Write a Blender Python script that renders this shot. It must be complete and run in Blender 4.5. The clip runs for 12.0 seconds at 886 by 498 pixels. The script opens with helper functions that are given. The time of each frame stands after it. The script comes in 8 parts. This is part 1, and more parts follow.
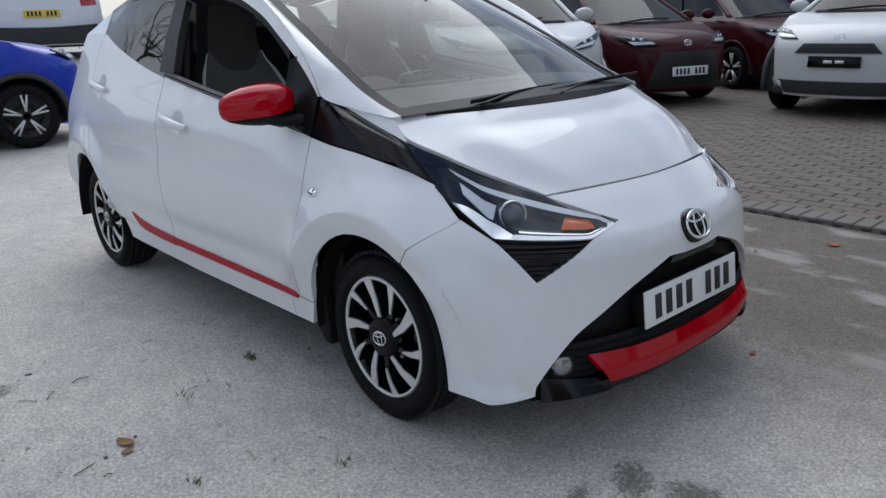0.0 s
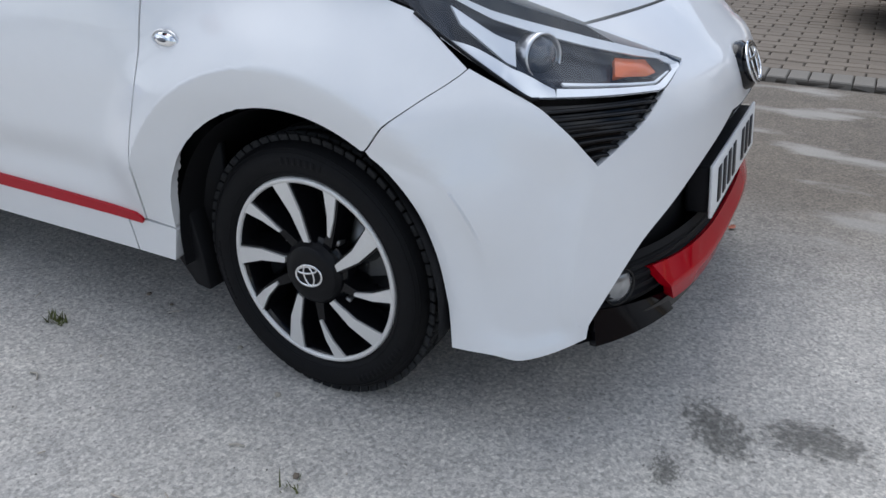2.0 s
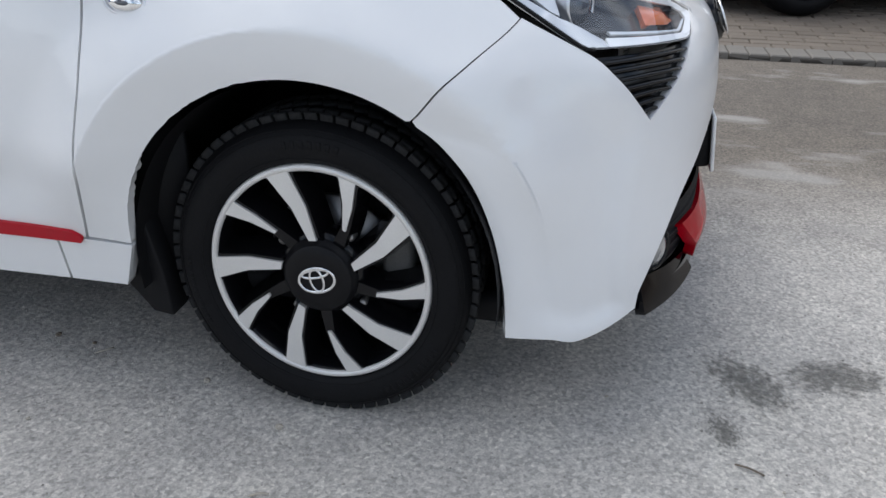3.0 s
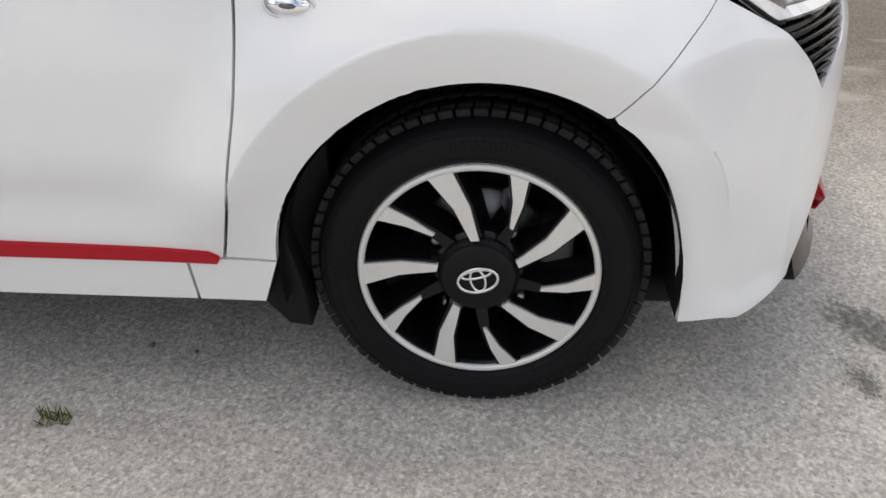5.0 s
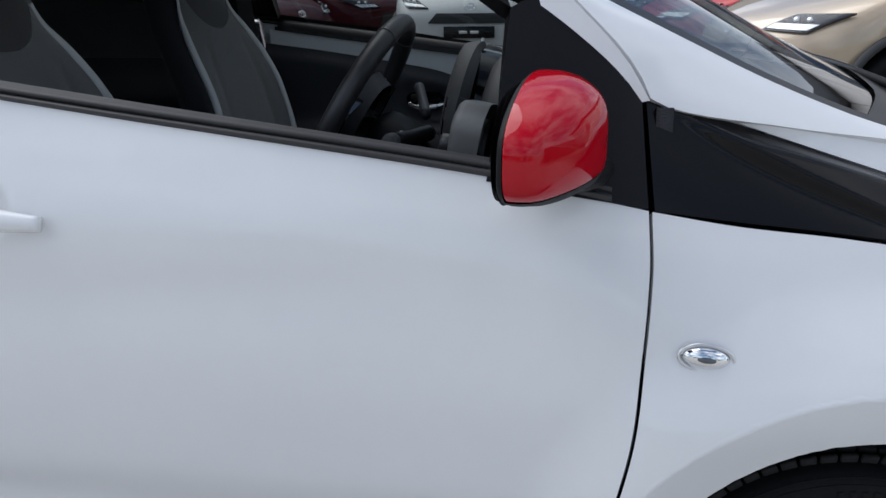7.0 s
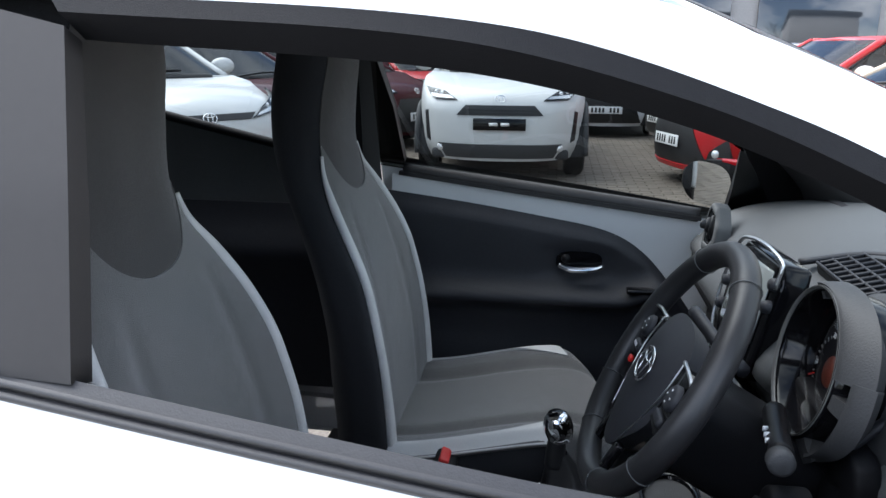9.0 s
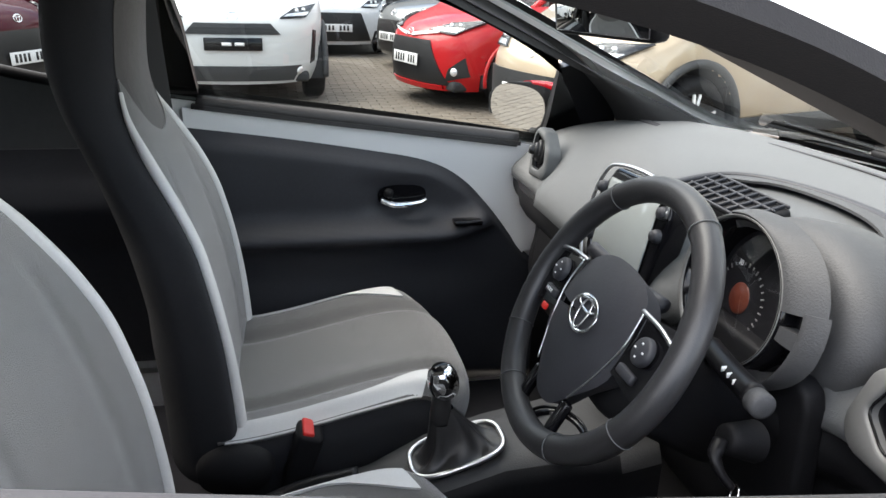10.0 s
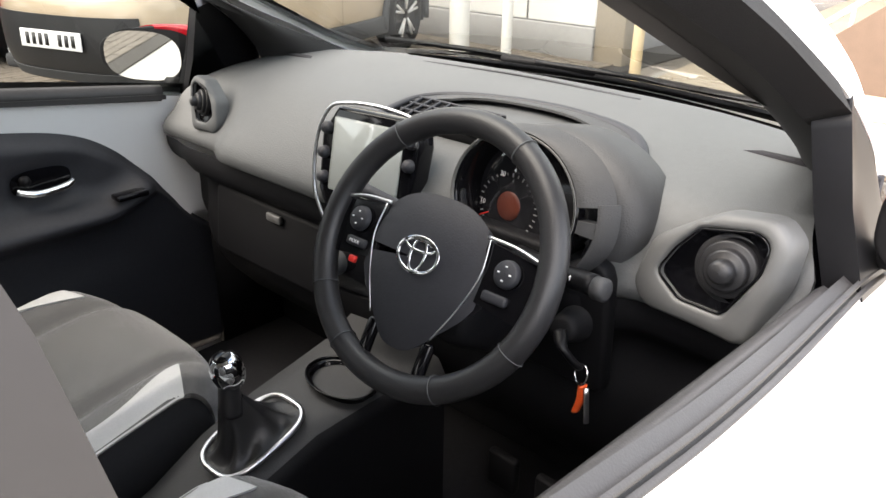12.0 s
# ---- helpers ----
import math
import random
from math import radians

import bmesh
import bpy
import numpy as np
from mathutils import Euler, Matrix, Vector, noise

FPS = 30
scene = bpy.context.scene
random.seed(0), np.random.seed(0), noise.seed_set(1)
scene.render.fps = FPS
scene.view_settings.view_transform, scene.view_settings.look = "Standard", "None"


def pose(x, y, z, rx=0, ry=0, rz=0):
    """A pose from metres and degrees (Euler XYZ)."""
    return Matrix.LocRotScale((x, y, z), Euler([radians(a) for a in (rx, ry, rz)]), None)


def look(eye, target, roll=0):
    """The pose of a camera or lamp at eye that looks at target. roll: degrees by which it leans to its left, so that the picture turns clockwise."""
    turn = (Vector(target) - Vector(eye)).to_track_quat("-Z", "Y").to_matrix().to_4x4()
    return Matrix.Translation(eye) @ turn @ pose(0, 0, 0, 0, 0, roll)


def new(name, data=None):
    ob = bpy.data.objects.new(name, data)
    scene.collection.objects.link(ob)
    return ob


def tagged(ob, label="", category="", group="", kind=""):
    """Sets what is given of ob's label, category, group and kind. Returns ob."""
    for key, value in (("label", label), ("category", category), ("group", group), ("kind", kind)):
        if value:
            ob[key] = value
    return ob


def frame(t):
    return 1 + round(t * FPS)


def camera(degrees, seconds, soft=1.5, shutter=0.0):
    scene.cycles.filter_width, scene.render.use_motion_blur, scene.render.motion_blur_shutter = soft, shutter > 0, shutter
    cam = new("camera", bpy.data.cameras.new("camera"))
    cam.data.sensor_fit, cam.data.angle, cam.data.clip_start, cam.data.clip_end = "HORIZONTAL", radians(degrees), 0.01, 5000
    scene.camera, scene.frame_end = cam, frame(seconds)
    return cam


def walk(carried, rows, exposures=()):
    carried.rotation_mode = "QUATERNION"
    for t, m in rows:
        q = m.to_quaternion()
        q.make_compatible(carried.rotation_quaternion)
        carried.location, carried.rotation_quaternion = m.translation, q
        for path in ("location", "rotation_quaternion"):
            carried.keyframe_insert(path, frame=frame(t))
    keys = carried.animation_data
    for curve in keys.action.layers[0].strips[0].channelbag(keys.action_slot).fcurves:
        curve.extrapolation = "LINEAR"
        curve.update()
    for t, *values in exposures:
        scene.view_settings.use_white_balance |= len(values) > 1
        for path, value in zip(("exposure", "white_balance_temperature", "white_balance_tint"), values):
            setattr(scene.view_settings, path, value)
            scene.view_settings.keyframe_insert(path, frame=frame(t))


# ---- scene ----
cam = camera(60.0, 12.0)
PATH = [
    (0, (1.787, -2.047, 1.243), (0.365, -0.769, 0.656), -2.1),
    (0.5, (1.588, -1.944, 1.217), (0.248, -0.628, 0.529), -1.9),
    (1, (1.374, -1.855, 1.152), (0.148, -0.489, 0.358), -1.5),
    (1.5, (1.098, -1.797, 1.078), (0.06, -0.325, 0.208), -0.7),
    (2, (0.857, -1.751, 0.993), (0.003, -0.18, 0.097), -0.3),
    (2.5, (0.636, -1.721, 0.934), (0.012, -0.043, 0.042), 0.3),
    (3, (0.428, -1.762, 0.896), (0.065, -0.014, -0.005), 0.5),
    (3.2, (0.34, -1.798, 0.878), (0.077, -0.023, -0.005), 0.4),
    (4.8, (0.05, -1.689, 0.985), (-0.066, -0.042, -0.144), -0.6),
    (5, (0.028, -1.689, 0.989), (-0.112, -0.036, -0.128), -0.9),
    (5.5, (-0.036, -1.691, 1.0), (-0.282, -0.004, -0.045), -2.1),
    (6, (-0.133, -1.678, 1.046), (-0.467, 0.047, 0.092), -2.7),
    (6.5, (-0.253, -1.706, 1.073), (-0.628, 0.111, 0.326), -2.0),
    (7, (-0.399, -1.623, 1.146), (-0.719, 0.235, 0.48), -0.8),
    (7.5, (-0.484, -1.525, 1.191), (-0.89, 0.362, 0.667), -0.8),
    (7.7, (-0.516, -1.472, 1.219), (-0.956, 0.416, 0.730), -1.1),
    (9.3, (-0.999, -1.185, 1.312), (-1.155, 0.744, 0.808), 1.4),
    (9.5, (-1.047, -1.148, 1.302), (-1.067, 0.777, 0.761), 1.5),
    (10, (-1.129, -1.074, 1.303), (-0.717, 0.762, 0.624), 1.9),
    (10.5, (-1.233, -1.007, 1.316), (-0.373, 0.638, 0.572), 2.8),
    (11, (-1.365, -0.958, 1.327), (-0.189, 0.467, 0.561), 2.5),
    (11.5, (-1.397, -0.925, 1.318), (-0.093, 0.367, 0.523), 1.5),
    (12, (-1.376, -0.882, 1.311), (-0.021, 0.338, 0.49), 0.9),
]
EXPOSURES = [(0, -0.46, 6030, 10), (1.0, -0.16, 6100, 10), (1.5, 0.0, 6150, 10), (2.5, 0.12, 6200, 10), (3.0, 0.18, 6350, 10), (5, 0.36, 7150, 12), (5.5, 0.30, 6900, 12), (6.0, 0.14, 6350, 10), (6.5, 0.02, 6200, 10), (7.0, -0.04, 6200, 10), (7.5, -0.02, 6100, 10), (7.8, 0.02, 6100, 10), (9.4, 2.17, 6250, 11), (10.0, 2.6, 7000, 12), (10.5, 2.85, 7350, 13), (11.3, 2.62, 7500, 14), (12, 2.54, 7500, 14)]
walk(cam, [(t, look(eye, target, roll)) for t, eye, target, roll in PATH], EXPOSURES)

# world and light
world = bpy.data.worlds.new("sky")
scene.world = world
world.use_nodes = True
wn, wl = world.node_tree.nodes, world.node_tree.links
wn.clear()
w_out = wn.new("ShaderNodeOutputWorld")
w_bg = wn.new("ShaderNodeBackground")
w_sky = wn.new("ShaderNodeTexSky")
w_sky.sky_type, w_sky.sun_disc = "NISHITA", False
SUN_ELEVATION, SUN_AZIMUTH = 53.0, -60.0
w_sky.sun_elevation, w_sky.sun_rotation = radians(SUN_ELEVATION), radians(SUN_AZIMUTH)
w_co = wn.new("ShaderNodeTexCoord")
w_map = wn.new("ShaderNodeMapping")
w_map.inputs["Scale"].default_value = (1.0, 1.0, 1.7)
w_map.inputs["Location"].default_value = (2.3, 0.6, 0.0)
w_noise = wn.new("ShaderNodeTexNoise")
w_noise.inputs["Scale"].default_value, w_noise.inputs["Detail"].default_value = 2.3, 7.0
w_noise.inputs["Roughness"].default_value = 0.58
w_ramp = wn.new("ShaderNodeValToRGB")
w_ramp.color_ramp.elements[0].position, w_ramp.color_ramp.elements[1].position = 0.40, 0.64
w_mix = wn.new("ShaderNodeMix")
w_mix.data_type = "RGBA"
w_mix.inputs["B"].default_value = (11.0, 11.4, 12.0, 1)
wl.new(w_co.outputs["Generated"], w_map.inputs["Vector"])
wl.new(w_map.outputs["Vector"], w_noise.inputs["Vector"])
wl.new(w_noise.outputs["Fac"], w_ramp.inputs["Fac"])
wl.new(w_ramp.outputs["Color"], w_mix.inputs["Factor"])
wl.new(w_sky.outputs["Color"], w_mix.inputs["A"])
wl.new(w_mix.outputs["Result"], w_bg.inputs["Color"])
wl.new(w_bg.outputs["Background"], w_out.inputs["Surface"])
w_bg.inputs["Strength"].default_value = 0.132
sun_data = bpy.data.lights.new("sun", "SUN")
sun_data.energy, sun_data.angle, sun_data.color = 2.25, radians(62), (1.0, 0.98, 0.945)
sun = new("sun", sun_data)
sun_dir = Vector((math.sin(radians(SUN_AZIMUTH)) * math.cos(radians(SUN_ELEVATION)),
                  math.cos(radians(SUN_AZIMUTH)) * math.cos(radians(SUN_ELEVATION)), math.sin(radians(SUN_ELEVATION))))
sun.matrix_world = look(sun_dir * 30, (0, 0, 0))


# ---------------------------------------------------------------- materials
def rgb(c):
    return (*c, 1) if len(c) == 3 else c


def material(name, color, rough=0.5, metal=0.0, coat=0.0, coat_rough=0.04, var=0.0, var_scale=5.0, bump=0.0, bump_scale=300.0,
             rough_var=0.0, spec=0.5, flake=0.0, random_tone=0.0, sheen=0.0):
    m = bpy.data.materials.new(name)
    m.use_nodes = True
    n, l = m.node_tree.nodes, m.node_tree.links
    b = n["Principled BSDF"]
    b.inputs["Base Color"].default_value = rgb(color)
    b.inputs["Roughness"].default_value, b.inputs["Metallic"].default_value = rough, metal
    b.inputs["Coat Weight"].default_value, b.inputs["Coat Roughness"].default_value = coat, coat_rough
    b.inputs["Specular IOR Level"].default_value = spec
    b.inputs["Sheen Weight"].default_value, b.inputs["Sheen Roughness"].default_value = sheen, 0.35
    co = n.new("ShaderNodeTexCoord")
    if var or random_tone:
        big = n.new("ShaderNodeTexNoise")
        big.inputs["Scale"].default_value, big.inputs["Detail"].default_value = var_scale, 5
        fine = n.new("ShaderNodeTexNoise")
        fine.inputs["Scale"].default_value, fine.inputs["Detail"].default_value = var_scale * 17, 3
        add = n.new("ShaderNodeMath")
        add.operation = "ADD"
        l.new(co.outputs["Object"], big.inputs["Vector"])
        l.new(co.outputs["Object"], fine.inputs["Vector"])
        l.new(big.outputs["Fac"], add.inputs[0])
        l.new(fine.outputs["Fac"], add.inputs[1])
        rng = n.new("ShaderNodeMapRange")
        rng.inputs["From Min"].default_value, rng.inputs["From Max"].default_value = 0.6, 1.4
        rng.inputs["To Min"].default_value, rng.inputs["To Max"].default_value = 1 - var, 1 + var
        l.new(add.outputs["Value"], rng.inputs["Value"])
        value = rng.outputs["Result"]
        if random_tone:
            info = n.new("ShaderNodeObjectInfo")
            r2 = n.new("ShaderNodeMapRange")
            r2.inputs["To Min"].default_value, r2.inputs["To Max"].default_value = 1 - random_tone, 1 + random_tone
            l.new(info.outputs["Random"], r2.inputs["Value"])
            geo = n.new("ShaderNodeNewGeometry")
            r3 = n.new("ShaderNodeMapRange")
            r3.inputs["To Min"].default_value, r3.inputs["To Max"].default_value = 1 - random_tone, 1 + random_tone
            l.new(geo.outputs["Random Per Island"], r3.inputs["Value"])
            for r in (r2, r3):
                mul2 = n.new("ShaderNodeMath")
                mul2.operation = "MULTIPLY"
                l.new(value, mul2.inputs[0])
                l.new(r.outputs["Result"], mul2.inputs[1])
                value = mul2.outputs["Value"]
        hsv = n.new("ShaderNodeHueSaturation")
        hsv.inputs["Color"].default_value = rgb(color)
        l.new(value, hsv.inputs["Value"])
        l.new(hsv.outputs["Color"], b.inputs["Base Color"])
        if rough_var:
            rr = n.new("ShaderNodeMapRange")
            rr.inputs["From Min"].default_value, rr.inputs["From Max"].default_value = 0.6, 1.4
            rr.inputs["To Min"].default_value, rr.inputs["To Max"].default_value = max(0.02, rough - rough_var), min(1, rough + rough_var)
            l.new(add.outputs["Value"], rr.inputs["Value"])
            l.new(rr.outputs["Result"], b.inputs["Roughness"])
    if bump:
        bn = n.new("ShaderNodeTexNoise")
        bn.inputs["Scale"].default_value, bn.inputs["Detail"].default_value = bump_scale, 4
        bp = n.new("ShaderNodeBump")
        bp.inputs["Strength"].default_value, bp.inputs["Distance"].default_value = bump, 0.002
        l.new(co.outputs["Object"], bn.inputs["Vector"])
        l.new(bn.outputs["Fac"], bp.inputs["Height"])
        l.new(bp.outputs["Normal"], b.inputs["Normal"])
    return m


def glass_material(name, tint, alpha_rough=0.0, strength=1.0, mirror=0.07):
    """A thin pane: clear with a tint, with a sharp reflection."""
    m = bpy.data.materials.new(name)
    m.use_nodes = True
    n, l = m.node_tree.nodes, m.node_tree.links
    n.clear()
    out = n.new("ShaderNodeOutputMaterial")
    clear = n.new("ShaderNodeBsdfTransparent")
    clear.inputs["Color"].default_value = rgb(tint)
    gloss = n.new("ShaderNodeBsdfGlossy")
    gloss.inputs["Roughness"].default_value = 0.01 + alpha_rough
    gloss.inputs["Color"].default_value = (strength, strength, strength, 1)
    lw = n.new("ShaderNodeLayerWeight")
    lw.inputs["Blend"].default_value = 0.5
    pw = n.new("ShaderNodeMath")
    pw.operation, pw.inputs[1].default_value = "POWER", 5.2
    l.new(lw.outputs["Facing"], pw.inputs[0])
    fres = n.new("ShaderNodeMath")
    fres.operation, fres.inputs[1].default_value, fres.inputs[2].default_value = "MULTIPLY_ADD", 1 - mirror, mirror
    l.new(pw.outputs["Value"], fres.inputs[0])
    mix = n.new("ShaderNodeMixShader")
    l.new(fres.outputs["Value"], mix.inputs["Fac"])
    l.new(clear.outputs["BSDF"], mix.inputs[1])
    l.new(gloss.outputs["BSDF"], mix.inputs[2])
    l.new(mix.outputs["Shader"], out.inputs["Surface"])
    return m


def asphalt_material():
    m = bpy.data.materials.new("asphalt")
    m.use_nodes = True
    n, l = m.node_tree.nodes, m.node_tree.links
    b = n["Principled BSDF"]
    co = n.new("ShaderNodeTexCoord")

    def noise_node(scale, detail=4, rough=0.55):
        t = n.new("ShaderNodeTexNoise")
        t.inputs["Scale"].default_value, t.inputs["Detail"].default_value, t.inputs["Roughness"].default_value = scale, detail, rough
        l.new(co.outputs["Object"], t.inputs["Vector"])
        return t

    def ramp(src, p0, c0, p1, c1):
        r = n.new("ShaderNodeValToRGB")
        r.color_ramp.elements[0].position, r.color_ramp.elements[1].position = p0, p1
        r.color_ramp.elements[0].color, r.color_ramp.elements[1].color = rgb(c0), rgb(c1)
        l.new(src, r.inputs["Fac"])
        return r

    def mix(kind, fac, a, c):
        x = n.new("ShaderNodeMix")
        x.data_type, x.blend_type = "RGBA", kind
        if isinstance(fac, float):
            x.inputs["Factor"].default_value = fac
        else:
            l.new(fac, x.inputs["Factor"])
        for s, k in ((a, "A"), (c, "B")):
            if isinstance(s, tuple):
                x.inputs[k].default_value = rgb(s)
            else:
                l.new(s, x.inputs[k])
        return x.outputs["Result"]

    # worn grey wearing course: chippings, dust, broad tonal drift, browner lane beside the paving, darkened further for
    # shadow
    vor = n.new("ShaderNodeTexVoronoi")
    vor.inputs["Scale"].default_value = 140
    l.new(co.outputs["Object"], vor.inputs["Vector"])
    fine = noise_node(105, 8, 0.82)
    chips = ramp(fine.outputs["Fac"], 0.32, (0.285, 0.276, 0.262), 0.68, (0.785, 0.752, 0.706))
    lone = ramp(vor.outputs["Color"], 0.12, (0.74, 0.74, 0.74), 0.88, (1.24, 1.235, 1.22))
    broad = ramp(noise_node(0.9, 7, 0.62).outputs["Fac"], 0.34, (0.86, 0.86, 0.865), 0.66, (1.08, 1.065, 1.035))
    mid = ramp(noise_node(9, 6, 0.65).outputs["Fac"], 0.3, (0.85, 0.85, 0.855), 0.7, (1.08, 1.08, 1.07))
    col = mix("MULTIPLY", 1.0, chips.outputs["Color"], broad.outputs["Color"])
    col = mix("MULTIPLY", 1.0, col, mid.outputs["Color"])
    col = mix("MULTIPLY", 0.95, col, lone.outputs["Color"])
    pits = ramp(noise_node(48, 4, 0.75).outputs["Fac"], 0.26, (0.35, 0.34, 0.33), 0.35, (1, 1, 1))
    col = mix("MULTIPLY", 0.7, col, pits.outputs["Color"])
    # lane strip between y 0.9 and 2.4: browner, and darker partly for shadow put into the colour, with pale silt
    # streaks along x
    sep = n.new("ShaderNodeSeparateXYZ")
    warp = n.new("ShaderNodeMixRGB")
    warp.blend_type, warp.inputs["Fac"].default_value = "ADD", 0.35
    wn2 = noise_node(2.2, 4)
    l.new(co.outputs["Object"], warp.inputs["Color1"])
    l.new(wn2.outputs["Color"], warp.inputs["Color2"])
    l.new(warp.outputs["Color"], sep.inputs["Vector"])
    band = n.new("ShaderNodeMapRange")
    band.interpolation_type = "SMOOTHSTEP"
    for key, v in (("From Min", 0.0), ("From Max", 1.2)):
        band.inputs[key].default_value = v
    l.new(sep.outputs["Y"], band.inputs["Value"])
    fade = n.new("ShaderNodeMapRange")
    fade.interpolation_type = "SMOOTHSTEP"
    for key, v in (("From Min", -4.5), ("From Max", -3.0)):
        fade.inputs[key].default_value = v
    l.new(sep.outputs["X"], fade.inputs["Value"])
    lane = n.new("ShaderNodeMath")
    lane.operation = "MULTIPLY"
    l.new(band.outputs["Result"], lane.inputs[0])
    l.new(fade.outputs["Result"], lane.inputs[1])
    col = mix("MULTIPLY", lane.outputs["Value"], col, (0.30, 0.275, 0.25))
    mapn = n.new("ShaderNodeMapping")
    mapn.inputs["Scale"].default_value = (1.1, 2.5, 1)
    mapn.inputs["Rotation"].default_value = (0, 0, 0.12)
    l.new(co.outputs["Object"], mapn.inputs["Vector"])
    sn = n.new("ShaderNodeTexNoise")
    sn.inputs["Scale"].default_value, sn.inputs["Detail"].default_value = 1.6, 6
    l.new(mapn.outputs["Vector"], sn.inputs["Vector"])
    streak = ramp(sn.outputs["Fac"], 0.55, (0, 0, 0), 0.64, (1, 1, 1))
    gate = n.new("ShaderNodeMath")
    gate.operation = "MULTIPLY"
    l.new(streak.outputs["Color"], gate.inputs[0])
    l.new(band.outputs["Result"], gate.inputs[1])
    g2 = n.new("ShaderNodeMath")
    g2.operation, g2.inputs[1].default_value = "MULTIPLY", 0.65
    l.new(gate.outputs["Value"], g2.inputs[0])
    col = mix("MIX", g2.outputs["Value"], col, (0.36, 0.345, 0.32))
    l.new(col, b.inputs["Base Color"])
    b.inputs["Roughness"].default_value = 0.9
    b.inputs["Specular IOR Level"].default_value = 0.3
    hb = n.new("ShaderNodeMath")
    hb.operation = "ADD"
    l.new(fine.outputs["Fac"], hb.inputs[0])
    l.new(noise_node(45, 4).outputs["Fac"], hb.inputs[1])
    bp = n.new("ShaderNodeBump")
    bp.inputs["Strength"].default_value, bp.inputs["Distance"].default_value = 0.8, 0.005
    l.new(hb.outputs["Value"], bp.inputs["Height"])
    l.new(bp.outputs["Normal"], b.inputs["Normal"])
    return m


def damp_material(name, dark, size):
    """A stain that fades out unevenly towards its rim."""
    m = bpy.data.materials.new(name)
    m.use_nodes = True
    n, l = m.node_tree.nodes, m.node_tree.links
    b = n["Principled BSDF"]
    b.inputs["Base Color"].default_value, b.inputs["Roughness"].default_value = rgb(dark), 0.75
    co = n.new("ShaderNodeTexCoord")
    grad = n.new("ShaderNodeTexGradient")
    grad.gradient_type = "SPHERICAL"
    mp = n.new("ShaderNodeMapping")
    mp.inputs["Scale"].default_value = (1 / size, 1 / size, 1)
    l.new(co.outputs["Object"], mp.inputs["Vector"])
    l.new(mp.outputs["Vector"], grad.inputs["Vector"])
    nz = n.new("ShaderNodeTexNoise")
    nz.inputs["Scale"].default_value, nz.inputs["Detail"].default_value = 34, 8
    l.new(co.outputs["Object"], nz.inputs["Vector"])
    mul = n.new("ShaderNodeMath")
    mul.operation = "MULTIPLY_ADD"
    l.new(nz.outputs["Fac"], mul.inputs[0])
    mul.inputs[1].default_value = 2.4
    sub = n.new("ShaderNodeMath")
    sub.operation, sub.inputs[1].default_value = "SUBTRACT", 1.35
    l.new(grad.outputs["Fac"], sub.inputs[0])
    l.new(sub.outputs["Value"], mul.inputs[2])
    rp = n.new("ShaderNodeMapRange")
    rp.inputs["From Min"].default_value, rp.inputs["From Max"].default_value = 0.1, 0.45
    rp.inputs["To Max"].default_value = 0.46
    l.new(mul.outputs["Value"], rp.inputs["Value"])
    l.new(rp.outputs["Result"], b.inputs["Alpha"])
    return m


WHITE = material("white_paint", (0.74, 0.742, 0.745), rough=0.36, coat=0.7, coat_rough=0.03, var=0.012, var_scale=1.5)
RED = material("red_paint", (0.40, 0.0006, 0.009), rough=0.5, coat=0.7, coat_rough=0.015, var=0.03, var_scale=4, spec=0.0)
RED_STRIPE = material("red_vinyl", (0.40, 0.003, 0.014), rough=0.45, spec=0.3, var=0.05, var_scale=6)
BLACK_GLOSS = material("black_gloss_plastic", (0.004, 0.004, 0.005), rough=0.10, spec=0.28, var=0.1, var_scale=6)
TRIM_BLACK = material("semi_gloss_black", (0.005, 0.005, 0.006), rough=0.16, spec=0.22, var=0.1, var_scale=6)
BLACK_PLASTIC = material("black_plastic", (0.008, 0.008, 0.009), rough=0.6, spec=0.16, var=0.15, var_scale=9, bump=0.25, bump_scale=700)
BLACK_SATIN = material("black_satin", (0.007, 0.007, 0.008), rough=0.36, spec=0.16, var=0.12, var_scale=7)
SEAL = material("weatherstrip", (0.028, 0.027, 0.028), rough=0.5, spec=0.5, var=0.15, var_scale=9, bump=0.15, bump_scale=500)
RUBBER = material("tyre_rubber", (0.0062, 0.0063, 0.0072), rough=0.6, spec=0.13, var=0.25, var_scale=9, bump=0.3, bump_scale=260)
# paler than the sidewall rubber: light on the blocks is put into the colour
TREAD_LIT = material("tread_rubber_lit", (0.017, 0.0172, 0.018), rough=0.75, spec=0.25, var=0.3, var_scale=14, bump=0.4, bump_scale=240)
CALIPER = material("caliper_grey", (0.10, 0.10, 0.10), rough=0.6, metal=0.4, var=0.3, var_scale=24)
ALLOY = material("machined_alloy", (0.66, 0.65, 0.63), rough=0.38, metal=0.35, var=0.06, var_scale=20)
CHROME = material("chrome", (0.82, 0.83, 0.84), rough=0.07, metal=1.0)
LIGHT_GUIDE = material("light_guide", (0.86, 0.87, 0.88), rough=0.25, coat=0.6)
LAMP_SILVER = material("lamp_silver", (0.80, 0.81, 0.82), rough=0.22, metal=0.45)
CHROME_SATIN = material("satin_chrome", (0.7, 0.7, 0.71), rough=0.28, metal=1.0)
STEEL = material("worn_steel", (0.32, 0.31, 0.30), rough=0.45, metal=0.9, var=0.2, var_scale=30)
LAMP_BODY = material("lamp_bucket", (0.022, 0.024, 0.030), rough=0.22, metal=0.3, var=0.1)
AMBER = material("amber_lens", (0.72, 0.13, 0.010), rough=0.18, coat=0.6)
TAIL_RED = material("tail_lens_red", (0.36, 0.008, 0.012), rough=0.12, coat=0.8)
